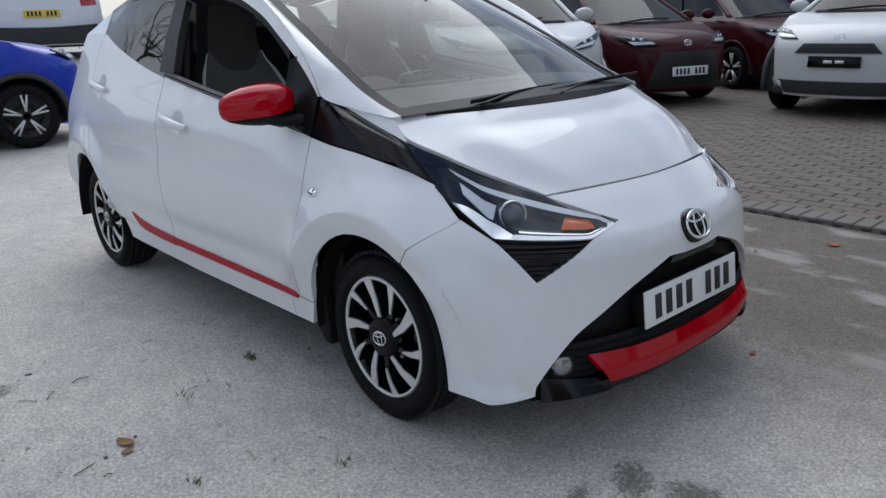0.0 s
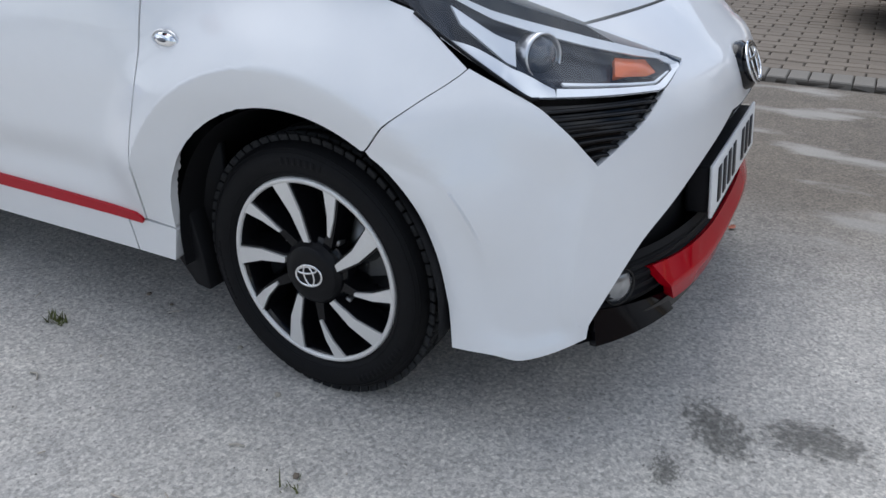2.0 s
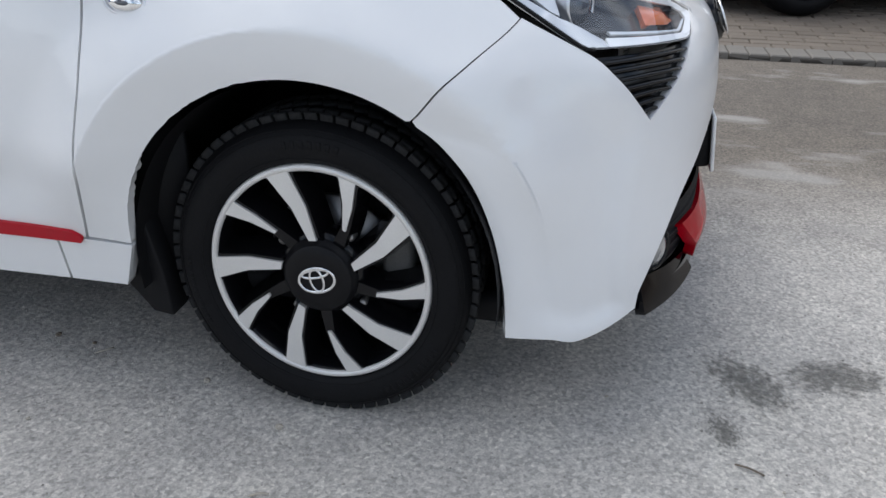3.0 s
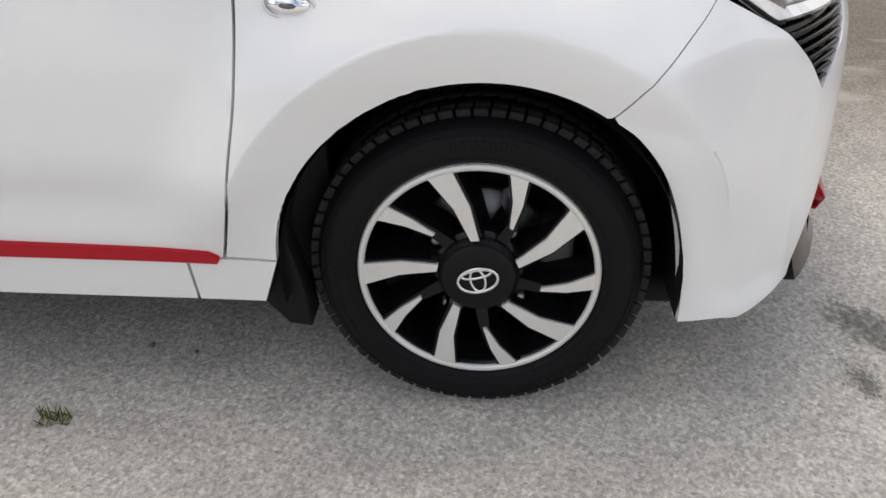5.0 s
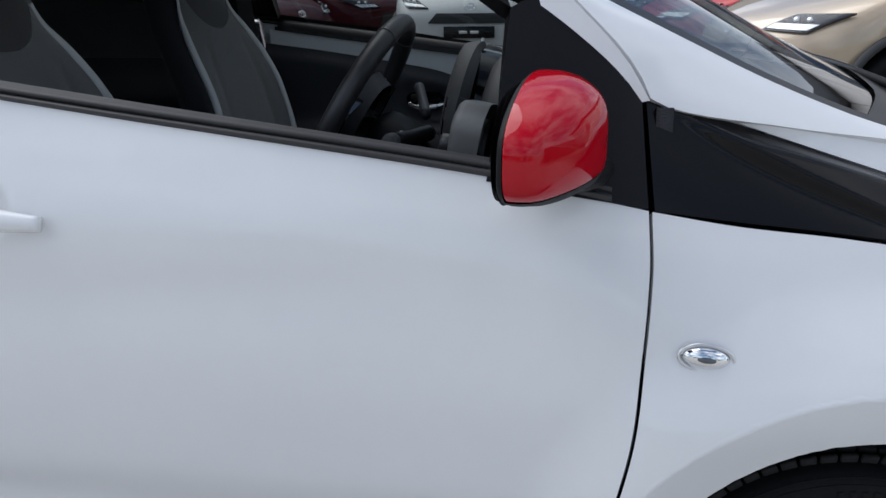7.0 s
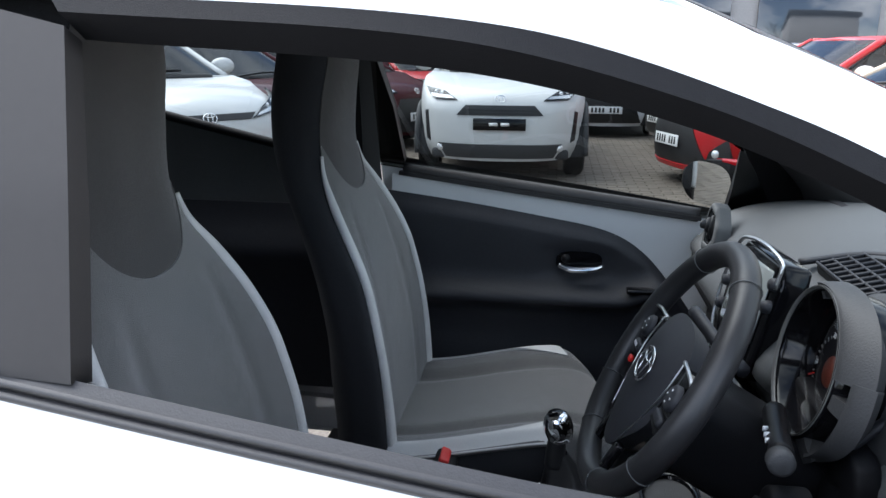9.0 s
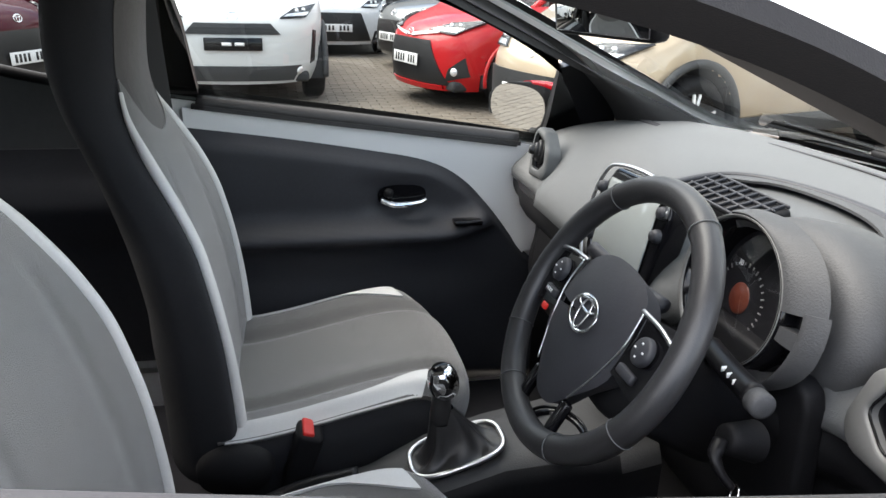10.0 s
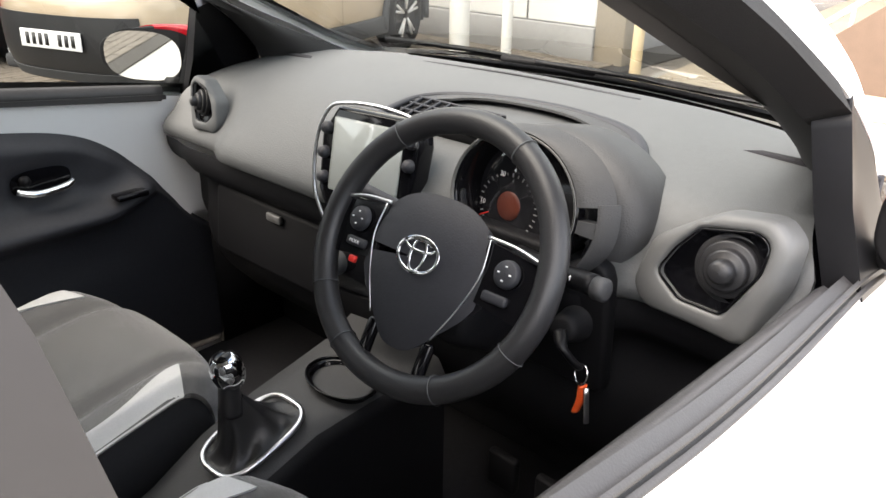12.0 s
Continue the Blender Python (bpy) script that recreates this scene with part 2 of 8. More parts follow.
FOG_GLASS = material("fog_lens", (0.26, 0.265, 0.27), rough=0.12, metal=0.5, coat=1.0, var=0.2, var_scale=60)
LENS_GREY = material("projector_lens", (0.055, 0.062, 0.075), rough=0.05, coat=1.0)
PLATE_WHITE = material("plate_white", (0.76, 0.76, 0.75), rough=0.4, var=0.03, var_scale=9)
PLATE_YELLOW = material("plate_yellow", (0.75, 0.52, 0.05), rough=0.4, var=0.03)
INK = material("plate_ink", (0.015, 0.015, 0.017), rough=0.5)
GLASS = glass_material("window_glass", (0.53, 0.565, 0.55), mirror=0.035)
SIDE_GLASS = glass_material("side_window_glass", (0.42, 0.45, 0.44), mirror=0.05)
DIAL_GLASS = glass_material("dial_glass", (0.92, 0.92, 0.93), mirror=0.05)
DISTANT_COVER = glass_material("plain_lamp_cover", (0.90, 0.91, 0.92), strength=0.4, mirror=0.03)
REAR_GLASS = glass_material("rear_tinted_glass", (0.44, 0.47, 0.46))
PRIVACY = glass_material("privacy_glass", (0.10, 0.105, 0.11))
CLEAR = glass_material("lamp_cover", (0.96, 0.97, 0.98), mirror=0.06)
MIRROR = material("mirror", (0.9, 0.9, 0.9), rough=0.015, metal=1.0)
DASH_MID = material("dash_mid_grey", (0.034, 0.035, 0.037), rough=0.6, var=0.08, var_scale=6, bump=0.35, bump_scale=420)
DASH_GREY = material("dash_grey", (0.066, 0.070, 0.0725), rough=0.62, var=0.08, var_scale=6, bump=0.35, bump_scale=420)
# darker copy of dash_black: shade low in the cabin is put into it
DASH_SHADED = material("dash_black_shaded", (0.005, 0.0052, 0.0064), rough=0.6, spec=0.2, var=0.15, var_scale=8, bump=0.16, bump_scale=420)
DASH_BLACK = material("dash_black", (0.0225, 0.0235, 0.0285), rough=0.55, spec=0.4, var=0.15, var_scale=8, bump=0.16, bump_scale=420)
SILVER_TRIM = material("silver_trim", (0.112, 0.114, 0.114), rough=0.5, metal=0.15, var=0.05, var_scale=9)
FABRIC = material("seat_fabric_grey", (0.128, 0.125, 0.121), sheen=0.6, rough=0.95, var=0.12, var_scale=14, bump=0.8, bump_scale=900)
FABRIC_DARK = material("seat_fabric_black", (0.015, 0.0157, 0.019), rough=0.95, var=0.15, var_scale=14, bump=0.8, bump_scale=900)
FABRIC_HEAD = material("headrest_cloth", (0.066, 0.062, 0.060), sheen=0.3, rough=0.95, var=0.1, var_scale=14, bump=0.5, bump_scale=900)
FABRIC_LIGHT = material("seat_piping_pale", (0.64, 0.64, 0.63), rough=0.85, var=0.06, var_scale=20, bump=0.5, bump_scale=900)
LEATHER = material("wheel_leather", (0.017, 0.017, 0.0185), rough=0.42, var=0.15, var_scale=22, bump=0.14, bump_scale=520)
HEADLINER = material("headliner", (0.58, 0.57, 0.54), rough=0.95, var=0.05, var_scale=10, bump=0.3, bump_scale=600)
POST_FILM = material("post_film", (0.032, 0.029, 0.028), rough=0.5, spec=0.3, var=0.06, var_scale=5)
PILLAR_TRIM = material("pillar_trim", (0.015, 0.0145, 0.015), rough=0.7, var=0.06, var_scale=7, bump=0.06, bump_scale=500)
# pale base stands for the sky mirrored in the blank screen
SCREEN_SHEEN = material("screen_sheen", (0.30, 0.325, 0.32), rough=0.12, coat=1.0)
DIAL_RED = material("dial_display", (0.105, 0.024, 0.013), rough=0.35)
DIAL_BLACK = material("dial_black", (0.006, 0.006, 0.008), rough=0.7, spec=0.2, var=0.1)
DIAL_PRINT = material("dial_print", (0.20, 0.20, 0.20), rough=0.6)
WHITE_PRINT = material("white_print", (0.75, 0.75, 0.75), rough=0.6)
KEY_ORANGE = material("key_tag_orange", (0.8, 0.10, 0.02), rough=0.4)
BELT_RED = material("belt_button_red", (0.6, 0.02, 0.015), rough=0.4)
CARPET = material("carpet", (0.022, 0.022, 0.027), rough=1.0, var=0.2, bump=0.9, bump_scale=500)
ASPHALT = asphalt_material()


# ---------------------------------------------------------------- mesh helpers
def thing(name, label, category, group="", kind="", at=None):
    ob = new(name)
    ob.empty_display_size = 0.1
    if at is not None:
        ob.matrix_world = at
    return tagged(ob, label, category, group, kind)


def part(name, bm, mat, parent=None, label="", smooth=True, sharp=None):
    me = bpy.data.meshes.new(name)
    if smooth:
        for f in bm.faces:
            f.smooth = True
    if sharp is not None:
        for e in bm.edges:
            if len(e.link_faces) == 2 and e.calc_face_angle(0) > radians(sharp):
                e.smooth = False
    bm.to_mesh(me)
    bm.free()
    for m in (mat if isinstance(mat, (list, tuple)) else [mat]):
        me.materials.append(m)
    ob = new(name, me)
    if parent is not None:
        ob.parent = parent
    if label:
        tagged(ob, label)
    return ob


def spl(xs, ys, x):
    """Monotone cubic interpolation."""
    n = len(xs)
    if x <= xs[0]:
        return ys[0]
    if x >= xs[-1]:
        return ys[-1]
    d = [(ys[i + 1] - ys[i]) / (xs[i + 1] - xs[i]) for i in range(n - 1)]
    m = [d[0]] + [0 if d[i - 1] * d[i] <= 0 else 2 * d[i - 1] * d[i] / (d[i - 1] + d[i]) for i in range(1, n - 1)] + [d[-1]]
    i = max(k for k in range(n - 1) if xs[k] <= x)
    h = xs[i + 1] - xs[i]
    t = (x - xs[i]) / h
    return ys[i] * (1 + 2 * t) * (1 - t) ** 2 + m[i] * h * t * (1 - t) ** 2 + ys[i + 1] * t * t * (3 - 2 * t) + m[i + 1] * h * t * t * (t - 1)


def curve(*pts, line=False, closed=False):
    """A curve through points, as a function of 0..1 by length."""
    p = [np.array(q, float) for q in pts]
    if closed:
        p = p + [p[0]]
    s = [0.0]
    for a, b in zip(p, p[1:]):
        s.append(s[-1] + max(1e-9, float(np.linalg.norm(b - a))))
    total = s[-1]
    n = len(p)
    tan = []
    for i in range(n):
        if closed:
            a, b = (p[i - 1] if i else p[-2]), (p[i + 1] if i < n - 1 else p[1])
            ha = s[i] - s[i - 1] if i else s[-1] - s[-2]
            hb = s[i + 1] - s[i] if i < n - 1 else s[1]
            tan.append((b - a) / (ha + hb))
        else:
            a, b = max(0, i - 1), min(n - 1, i + 1)
            tan.append((p[b] - p[a]) / (s[b] - s[a]))

    def at(t):
        d = min(max(t, 0.0), 1.0) * total
        i = 0
        while i < n - 2 and s[i + 1] < d:
            i += 1
        h = s[i + 1] - s[i]
        u = (d - s[i]) / h
        if line:
            return p[i] * (1 - u) + p[i + 1] * u
        return (p[i] * (2 * u ** 3 - 3 * u ** 2 + 1) + tan[i] * h * (u ** 3 - 2 * u ** 2 + u)
                + p[i + 1] * (3 * u ** 2 - 2 * u ** 3) + tan[i + 1] * h * (u ** 3 - u ** 2))
    return at


def line(*pts):
    return curve(*pts, line=True)


def span(c, a, b):
    return lambda t: c(a + (b - a) * t)


def coons(bottom, top, left, right):
    """The patch between four curves that meet in its corners."""
    c00, c10, c01, c11 = bottom(0), bottom(1), top(0), top(1)

    def at(u, v):
        return ((1 - v) * bottom(u) + v * top(u) + (1 - u) * left(v) + u * right(v)
                - ((1 - u) * (1 - v) * c00 + u * (1 - v) * c10 + (1 - u) * v * c01 + u * v * c11))
    return at


def ruled(a, b):
    return lambda u, v: (1 - v) * a(u) + v * b(u)


def add_patch(bm, f, nu, nv, mat_index=0):
    rows = [[bm.verts.new(tuple(f(i / nu, j / nv))) for i in range(nu + 1)] for j in range(nv + 1)]
    for j in range(nv):
        for i in range(nu):
            q = (rows[j][i], rows[j][i + 1], rows[j + 1][i + 1], rows[j + 1][i])
            fc = bm.faces.new(q)
            fc.material_index = mat_index
    return rows


def weld(bm, d=0.0015):
    bmesh.ops.remove_doubles(bm, verts=bm.verts, dist=d)


def mirrored(bm):
    c = bm.copy()
    for v in c.verts:
        v.co.y = -v.co.y
    bmesh.ops.reverse_faces(c, faces=c.faces)
    return c


def outward(bm, centre):
    """Turn an open sheet's faces so that most look away from centre."""
    bm.normal_update()
    c = Vector(centre)
    s = sum((f.calc_center_median() - c).dot(f.normal) * f.calc_area() for f in bm.faces)
    if s < 0:
        bmesh.ops.reverse_faces(bm, faces=bm.faces)
    bm.normal_update()


def hem(bm, depth, roll=0.004):
    """Fold an open sheet's rim inwards, with a small rounded shoulder, so that it has an edge and a thickness."""
    bm.normal_update()
    rim = [e for e in bm.edges if len(e.link_faces) == 1]
    normal = {v: v.normal.copy() for e in rim for v in e.verts}
    inner = {}
    for v, n in normal.items():
        inner[v] = bm.verts.new(v.co - n * depth)
    for e in rim:
        a, b = e.verts
        f = e.link_faces[0]
        loop = next(lp for lp in f.loops if lp.edge == e)
        if loop.vert != a:
            a, b = b, a
        nf = bm.faces.new((b, a, inner[a], inner[b]))
        nf.material_index = f.material_index
        e.smooth = False
    bm.normal_update()


def sheet(patches, centre, depth=0.012, weld_d=0.0015):
    """One bmesh from several (patch, nu, nv), welded, turned outwards and hemmed."""
    bm = bmesh.new()
    for f, nu, nv in patches:
        add_patch(bm, f, nu, nv)
    weld(bm, weld_d)
    outward(bm, centre)
    if depth:
        hem(bm, depth)
    return bm


def box(size, at=(0, 0, 0), bevel=0.0, segs=2, turn=None):
    bm = bmesh.new()
    bmesh.ops.create_cube(bm, size=1)
    for v in bm.verts:
        v.co = Vector((v.co.x * size[0], v.co.y * size[1], v.co.z * size[2]))
    if bevel:
        bmesh.ops.bevel(bm, geom=bm.edges[:], offset=bevel, segments=segs, profile=0.5, affect="EDGES")
    m = Matrix.Translation(at) @ (turn if turn is not None else Matrix.Identity(4))
    bmesh.ops.transform(bm, matrix=m, verts=bm.verts)
    return bm


def tube(path, r, n=40, sides=10, closed=False, flat=1.0, taper=None):
    """A round bar along a curve (function of 0..1)."""
    bm = bmesh.new()
    pts = [Vector(path(i / n)) for i in range(n + (0 if closed else 1))]
    rings = []
    up = Vector((0.13, 0.21, 1)).normalized()
    k = len(pts)
    for i, p in enumerate(pts):
        a = pts[(i - 1) % k] if (closed or i) else p
        b = pts[(i + 1) % k] if (closed or i < k - 1) else p
        t = (b - a).normalized()
        side = t.cross(up)
        if side.length < 1e-3:
            side = t.cross(Vector((1, 0, 0)))
        side.normalize()
        u2 = side.cross(t).normalized()
        rr = r * (taper(i / max(1, k - 1)) if taper else 1)
        rings.append([bm.verts.new(p + side * math.cos(2 * math.pi * j / sides) * rr + u2 * math.sin(2 * math.pi * j / sides) * rr * flat)
                      for j in range(sides)])
    for i in range(k if closed else k - 1):
        r0, r1 = rings[i], rings[(i + 1) % k]
        for j in range(sides):
            bm.faces.new((r0[j], r0[(j + 1) % sides], r1[(j + 1) % sides], r1[j]))
    if not closed:
        bm.faces.new(list(reversed(rings[0])))
        bm.faces.new(rings[-1])
    bmesh.ops.recalc_face_normals(bm, faces=bm.faces)
    return bm


def lathe(profile, n=64, axis="y", close=False):
    """Turn (radius, along) pairs about an axis through the origin."""
    bm = bmesh.new()
    rings = []
    for r, a in profile:
        ring = []
        for j in range(n):
            t = 2 * math.pi * j / n
            c, s = r * math.cos(t), r * math.sin(t)
            ring.append(bm.verts.new({"y": (c, a, s), "x": (a, c, s), "z": (c, s, a)}[axis]))
        rings.append(ring)
    for r0, r1 in zip(rings, rings[1:]):
        for j in range(n):
            bm.faces.new((r0[j], r0[(j + 1) % n], r1[(j + 1) % n], r1[j]))
    if close:
        bm.faces.new(rings[0])
        bm.faces.new(rings[-1])
    weld(bm, 1e-5)
    bmesh.ops.recalc_face_normals(bm, faces=bm.faces)
    return bm


def moved(bm, m):
    bmesh.ops.transform(bm, matrix=m, verts=bm.verts)
    return bm


def join(*bms):
    out = bmesh.new()
    for b in bms:
        me = bpy.data.meshes.new("tmp")
        b.to_mesh(me)
        b.free()
        out.from_mesh(me)
        bpy.data.meshes.remove(me)
    return out


def prism(outline, depth, bevel=0.0, segs=2):
    """A flat shape in x, z (list of pairs) given a depth along y (from 0 to depth)."""
    bm = bmesh.new()
    a = [bm.verts.new((x, 0, z)) for x, z in outline]
    b = [bm.verts.new((x, depth, z)) for x, z in outline]
    bm.faces.new(a)
    bm.faces.new(list(reversed(b)))
    n = len(a)
    for i in range(n):
        bm.faces.new((a[i], b[i], b[(i + 1) % n], a[(i + 1) % n]))
    bmesh.ops.recalc_face_normals(bm, faces=bm.faces)
    if bevel:
        bmesh.ops.bevel(bm, geom=bm.edges[:], offset=bevel, segments=segs, profile=0.5, affect="EDGES")
    return bm


def frame_from(origin, out, up):
    """A pose whose y looks along out and whose z is near up."""
    y = Vector(out).normalized()
    x = y.cross(Vector(up)).normalized()
    z = x.cross(y).normalized()
    m = Matrix((x, y, z)).transposed().to_4x4()
    m.translation = origin
    return m


def emblem(parent, at, size, name="emblem"):
    """A plain bright oval badge: a ring with an upright and a level oval inside, facing along the pose's y."""
    bms = []
    for rx, rz, cx, cz, r in ((1, 0.68, 0, 0, 0.085), (0.36, 0.63, 0, 0, 0.07), (0.74, 0.22, 0, 0.36, 0.07)):
        bms.append(tube(lambda t, rx=rx, rz=rz, cz=cz: (rx * math.cos(2 * math.pi * t), 0, cz + rz * math.sin(2 * math.pi * t)), r, n=36, sides=7, closed=True, flat=1.0))
    bm = join(*bms)
    moved(bm, at @ Matrix.Diagonal((size, size * 0.5, size, 1)))
    return part(name, bm, CHROME, parent, "bright chrome oval badge")


def plate(parent, at, w=0.52, h=0.111, mat=None, groups=((0, 4), (5, 8)), label="white number plate with dark bars"):
    """A number plate with a dark bar for each letter or figure; it looks along the pose's y."""
    ob = part("number_plate", moved(box((w, 0.008, h), bevel=0.003), at), mat or PLATE_WHITE, parent, label)
    n = groups[-1][1]
    step = w * 0.86 / n
    for a, b in groups:
        for k in range(a, b):
            x = -w * 0.43 + step * (k + 0.5)
            bar = box((step * 0.55, 0.002, h * 0.66), (-x, 0.0055, 0))
            part("dark_bar", moved(bar, at), INK, ob)
    return ob


# ---------------------------------------------------------------- the white city car
# x runs forward from the front axle, y to the car's left, z up from the ground
WZ = (.16, .26, .33, .42, .52, .62, .72, .80, .86, .93, 1.0, 1.2, 1.4)
WX = (-2.80, -2.3, -1.7, -1.0, -.40, .05, .35)
WT = ((.60, .64, .68, .71, .72, .72, .71, .70, .69, .67, .65, .60, .53),
      (.71, .735, .755, .775, .785, .79, .785, .775, .76, .735, .71, .65, .555),
      (.735, .75, .765, .785, .798, .803, .80, .793, .782, .76, .73, .67, .565),
      (.735, .75, .762, .782, .797, .802, .799, .792, .782, .757, .728, .668, .565),
      (.735, .75, .760, .775, .785, .785, .772, .755, .735, .70, .665, .625, .545),
      (.755, .76, .765, .775, .78, .775, .752, .715, .68, .63, .58, .50, .45),
      (.76, .765, .77, .775, .78, .77, .74, .69, .64, .58, .52, .45, .40))
NOSE_Z = (.14, .20, .34, .46, .58, .63, .67, .71, .745, .80, .86, .93)
NOSE_X = (.64, .65, .66, .66, .65, .63, .585, .535, .485, .40, .30, .20)
REAR_X, AXLE_Z = -2.34, 0.29


HANDLES = ((-1.165, .870), (-2.07, .968))


def half_width(x, z):
    return spl(WX, [spl(WZ, r, z) for r in WT], x)


def nose(z):
    return spl(NOSE_Z, NOSE_X, z)


def power(z):
    return spl((.2, .5, .66), (3.0, 2.5, 2.4), z)


def smooth01(a, b, v):
    t = min(1.0, max(0.0, (v - a) / (b - a)))
    return t * t * (3 - 2 * t)


def shell(q, z, off=0.0):
    """A place on the right-hand body side: q is metres back from x = -0.05 (negative) or 0..1 round the front corner."""
    n, tip = power(z), nose(z)
    if q <= 0:
        x = -0.05 + q
        y = half_width(x, z)
    else:
        th = min(q, 1.0) * math.pi / 2
        x = -0.05 + (tip + 0.05) * math.sin(th) ** (2 / n)
        y = half_width(x, z) * max(0.0, math.cos(th)) ** (2 / n)
    # flared lips round the wheel openings
    for cx in (0.0, REAR_X):
        r = math.hypot((x - cx) * 1.06, z - 0.29)
        if r < 0.56 and z > 0.12:
            k = (r - 0.33) / 0.077 if r < 0.407 else 1 - smooth01(0.385, 0.53, r)
            y += 0.035 * max(0.0, k) * smooth01(0.30, 0.50, z)
    # a soft hollow along the doors under the handles
    if -2.1 < x < -0.35:
        y -= 0.007 * math.exp(-((z - 0.76 - 0.04 * (x + 1.0)) / 0.05) ** 2) * smooth01(-2.1, -1.7, x) * smooth01(-0.35, -0.75, x)
        y -= 0.010 * math.exp(-((z - 0.43) / 0.05) ** 2) * smooth01(-2.05, -1.8, x) * smooth01(-0.35, -0.6, x)
    for hx, hz in HANDLES:
        r2 = ((x - hx) / .058) ** 2 + ((z - hz) / .044) ** 2
        if r2 < 1:
            y -= .020 * (1 - r2) ** 1.3
    p = np.array((x, -y, z))
    if off:
        e = 1e-3
        a = shell(q + (e if q < 0.5 else -e), z) - p
        b = shell(q, z + e) - p
        nrm = np.cross(a, b) * (1 if q < 0.5 else -1)
        nrm = nrm / (np.linalg.norm(nrm) + 1e-12)
        p = p + nrm * off
    return p


def at_x(x, z):
    """(q, z) of the body side where it has this x."""
    if x <= -0.05:
        return (x + 0.05, z)
    return (2 / math.pi * math.asin(min(1.0, ((x + 0.05) / (nose(z) + 0.05)) ** (power(z) / 2))), z)


def at_y(y, z):
    """(q, z) round the nose where it has this y."""
    lo, hi = 0.0, 1.0
    for _ in range(40):
        mid = (lo + hi) / 2
        if shell(mid, z)[1] < -abs(y):
            lo = mid
        else:
            hi = mid
    return (lo, z)


def on_shell(c2, off=0.0):
    return lambda u, v: shell(*c2(u, v), off)


def trace(c, off=0.0):
    return lambda t: shell(*c(t), off)


car = thing("city_car", "small white five-door hatchback with red trim, driver's window lowered", "car")
MID = (-1.0, 0.0, 0.6)


def both(name, bm, mat, label="", parent=None, label_left=None):
    """A part and its mirror image on the other side."""
    other = mirrored(bm)
    a = part(name, bm, mat, parent or car, label)
    b = part(name, other, mat, parent or car, label if label_left is None else label_left)
    return a, b


G = 0.0022   # half a panel gap
ARCH_RX, ARCH_RZ = 0.305, 0.328


def arch(cx, a0, a1, grow=0.0):
    """The wheel opening's edge from angle a0 to a1, in degrees from the rear, over the top."""
    def at(t):
        a = radians(a0 + (a1 - a0) * t)
        return np.array(at_x(cx - (ARCH_RX + grow) * math.cos(a), 0.297 + (ARCH_RZ + grow) * math.sin(a)))
    return at


def chain(*cs):
    """Curves end to end, with shares of the way by weight: (curve, weight)."""
    tot = sum(w for _, w in cs)

    def at(t):
        d = t * tot
        for c, w in cs[:-1]:
            if d <= w:
                return np.array(c(d / w), float)
            d -= w
        return np.array(cs[-1][0](min(1.0, d / cs[-1][1])), float)
    return at


# seams as (q, z) curves
seam_front = curve(at_x(-.380, .338), at_x(-.347, .445), at_x(-.327, .53), at_x(-.311, .61), at_x(-.304, .69), at_x(-.299, .81), at_x(-.303, .879))
belt_front = curve(at_x(-1.36, 1.034), at_x(-1.157, 1.007), at_x(-.824, .9645), at_x(-.48, .9145), at_x(-.303, .880))


def shifted(c, dq, dz=0.0):
    return lambda t: c(t) + np.array((dq, dz))


# front wing
wl_left = shifted(seam_front, G)
wing_end = np.array(at_x(.305, .703))
seam_low = tuple(arch(0, 6, 123.5)(1))
w_bottom = line(tuple(wl_left(0)), tuple(arch(0, 6, 123.5)(0)))
w_right = chain((arch(0, 6, 123.5), .56), (shifted(curve(seam_low, at_x(.224, .632), at_x(.305, .700)), 0), .16))
wing_end = w_right(1)
w_top = chain((curve(tuple(wl_left(1)), at_x(-.20, .863), at_x(-.06, .848), at_x(.113, .815), at_x(.208, .780)), .5), (line(at_x(.208, .780), tuple(wing_end)), .13))
wing_bm = sheet([(on_shell(coons(w_bottom, w_top, wl_left, w_right)), 64, 110)], MID, 0.02)
both("front_wing", wing_bm, WHITE, "white painted front wing")
foot = coons(line(at_x(-.441, .243), at_x(-.335, .243)), line(at_x(-.441, .333), at_x(-.304, .327)), line(at_x(-.441, .243), at_x(-.441, .333)), line(at_x(-.335, .243), at_x(-.304, .327)))
both("wing_foot", sheet([(on_shell(foot), 10, 10)], MID, 0.03), WHITE)
sill = coons(line(at_x(-1.93, .25), at_x(-1.2, .238), at_x(-.446, .243)), line(at_x(-1.93, .345), at_x(-1.2, .328), at_x(-.446, .329)),
             line(at_x(-1.93, .25), at_x(-1.93, .345)), line(at_x(-.446, .243), at_x(-.446, .329)))
both("sill_panel", sheet([(on_shell(sill), 60, 10)], MID, 0.04), WHITE, "white painted sill below the doors")

# doors: skins below the belt line
fd_bottom = curve(at_x(-1.36 + G, .333), at_x(-.9, .333), at_x(-.384, .336))
fd_left = line(at_x(-1.36 + G, .333), at_x(-1.36 + G, 1.034))
fd_right = shifted(curve(at_x(-.384 + .0022, .336), at_x(-.347, .445), at_x(-.327, .53), at_x(-.311, .61), at_x(-.304, .69), at_x(-.299, .81), at_x(-.303, .880)), -G)
belt_fd = curve(at_x(-1.36 + G, 1.034), at_x(-1.157, 1.007), at_x(-.824, .9645), at_x(-.48, .9145), tuple(fd_right(1)))
door_f, door_f_left = both("front_door", sheet([(on_shell(coons(fd_bottom, belt_fd, fd_left, fd_right)), 120, 84)], MID, 0.018), WHITE, "white front door, window fully lowered",
                           label_left="white front door seen from inside, window closed")
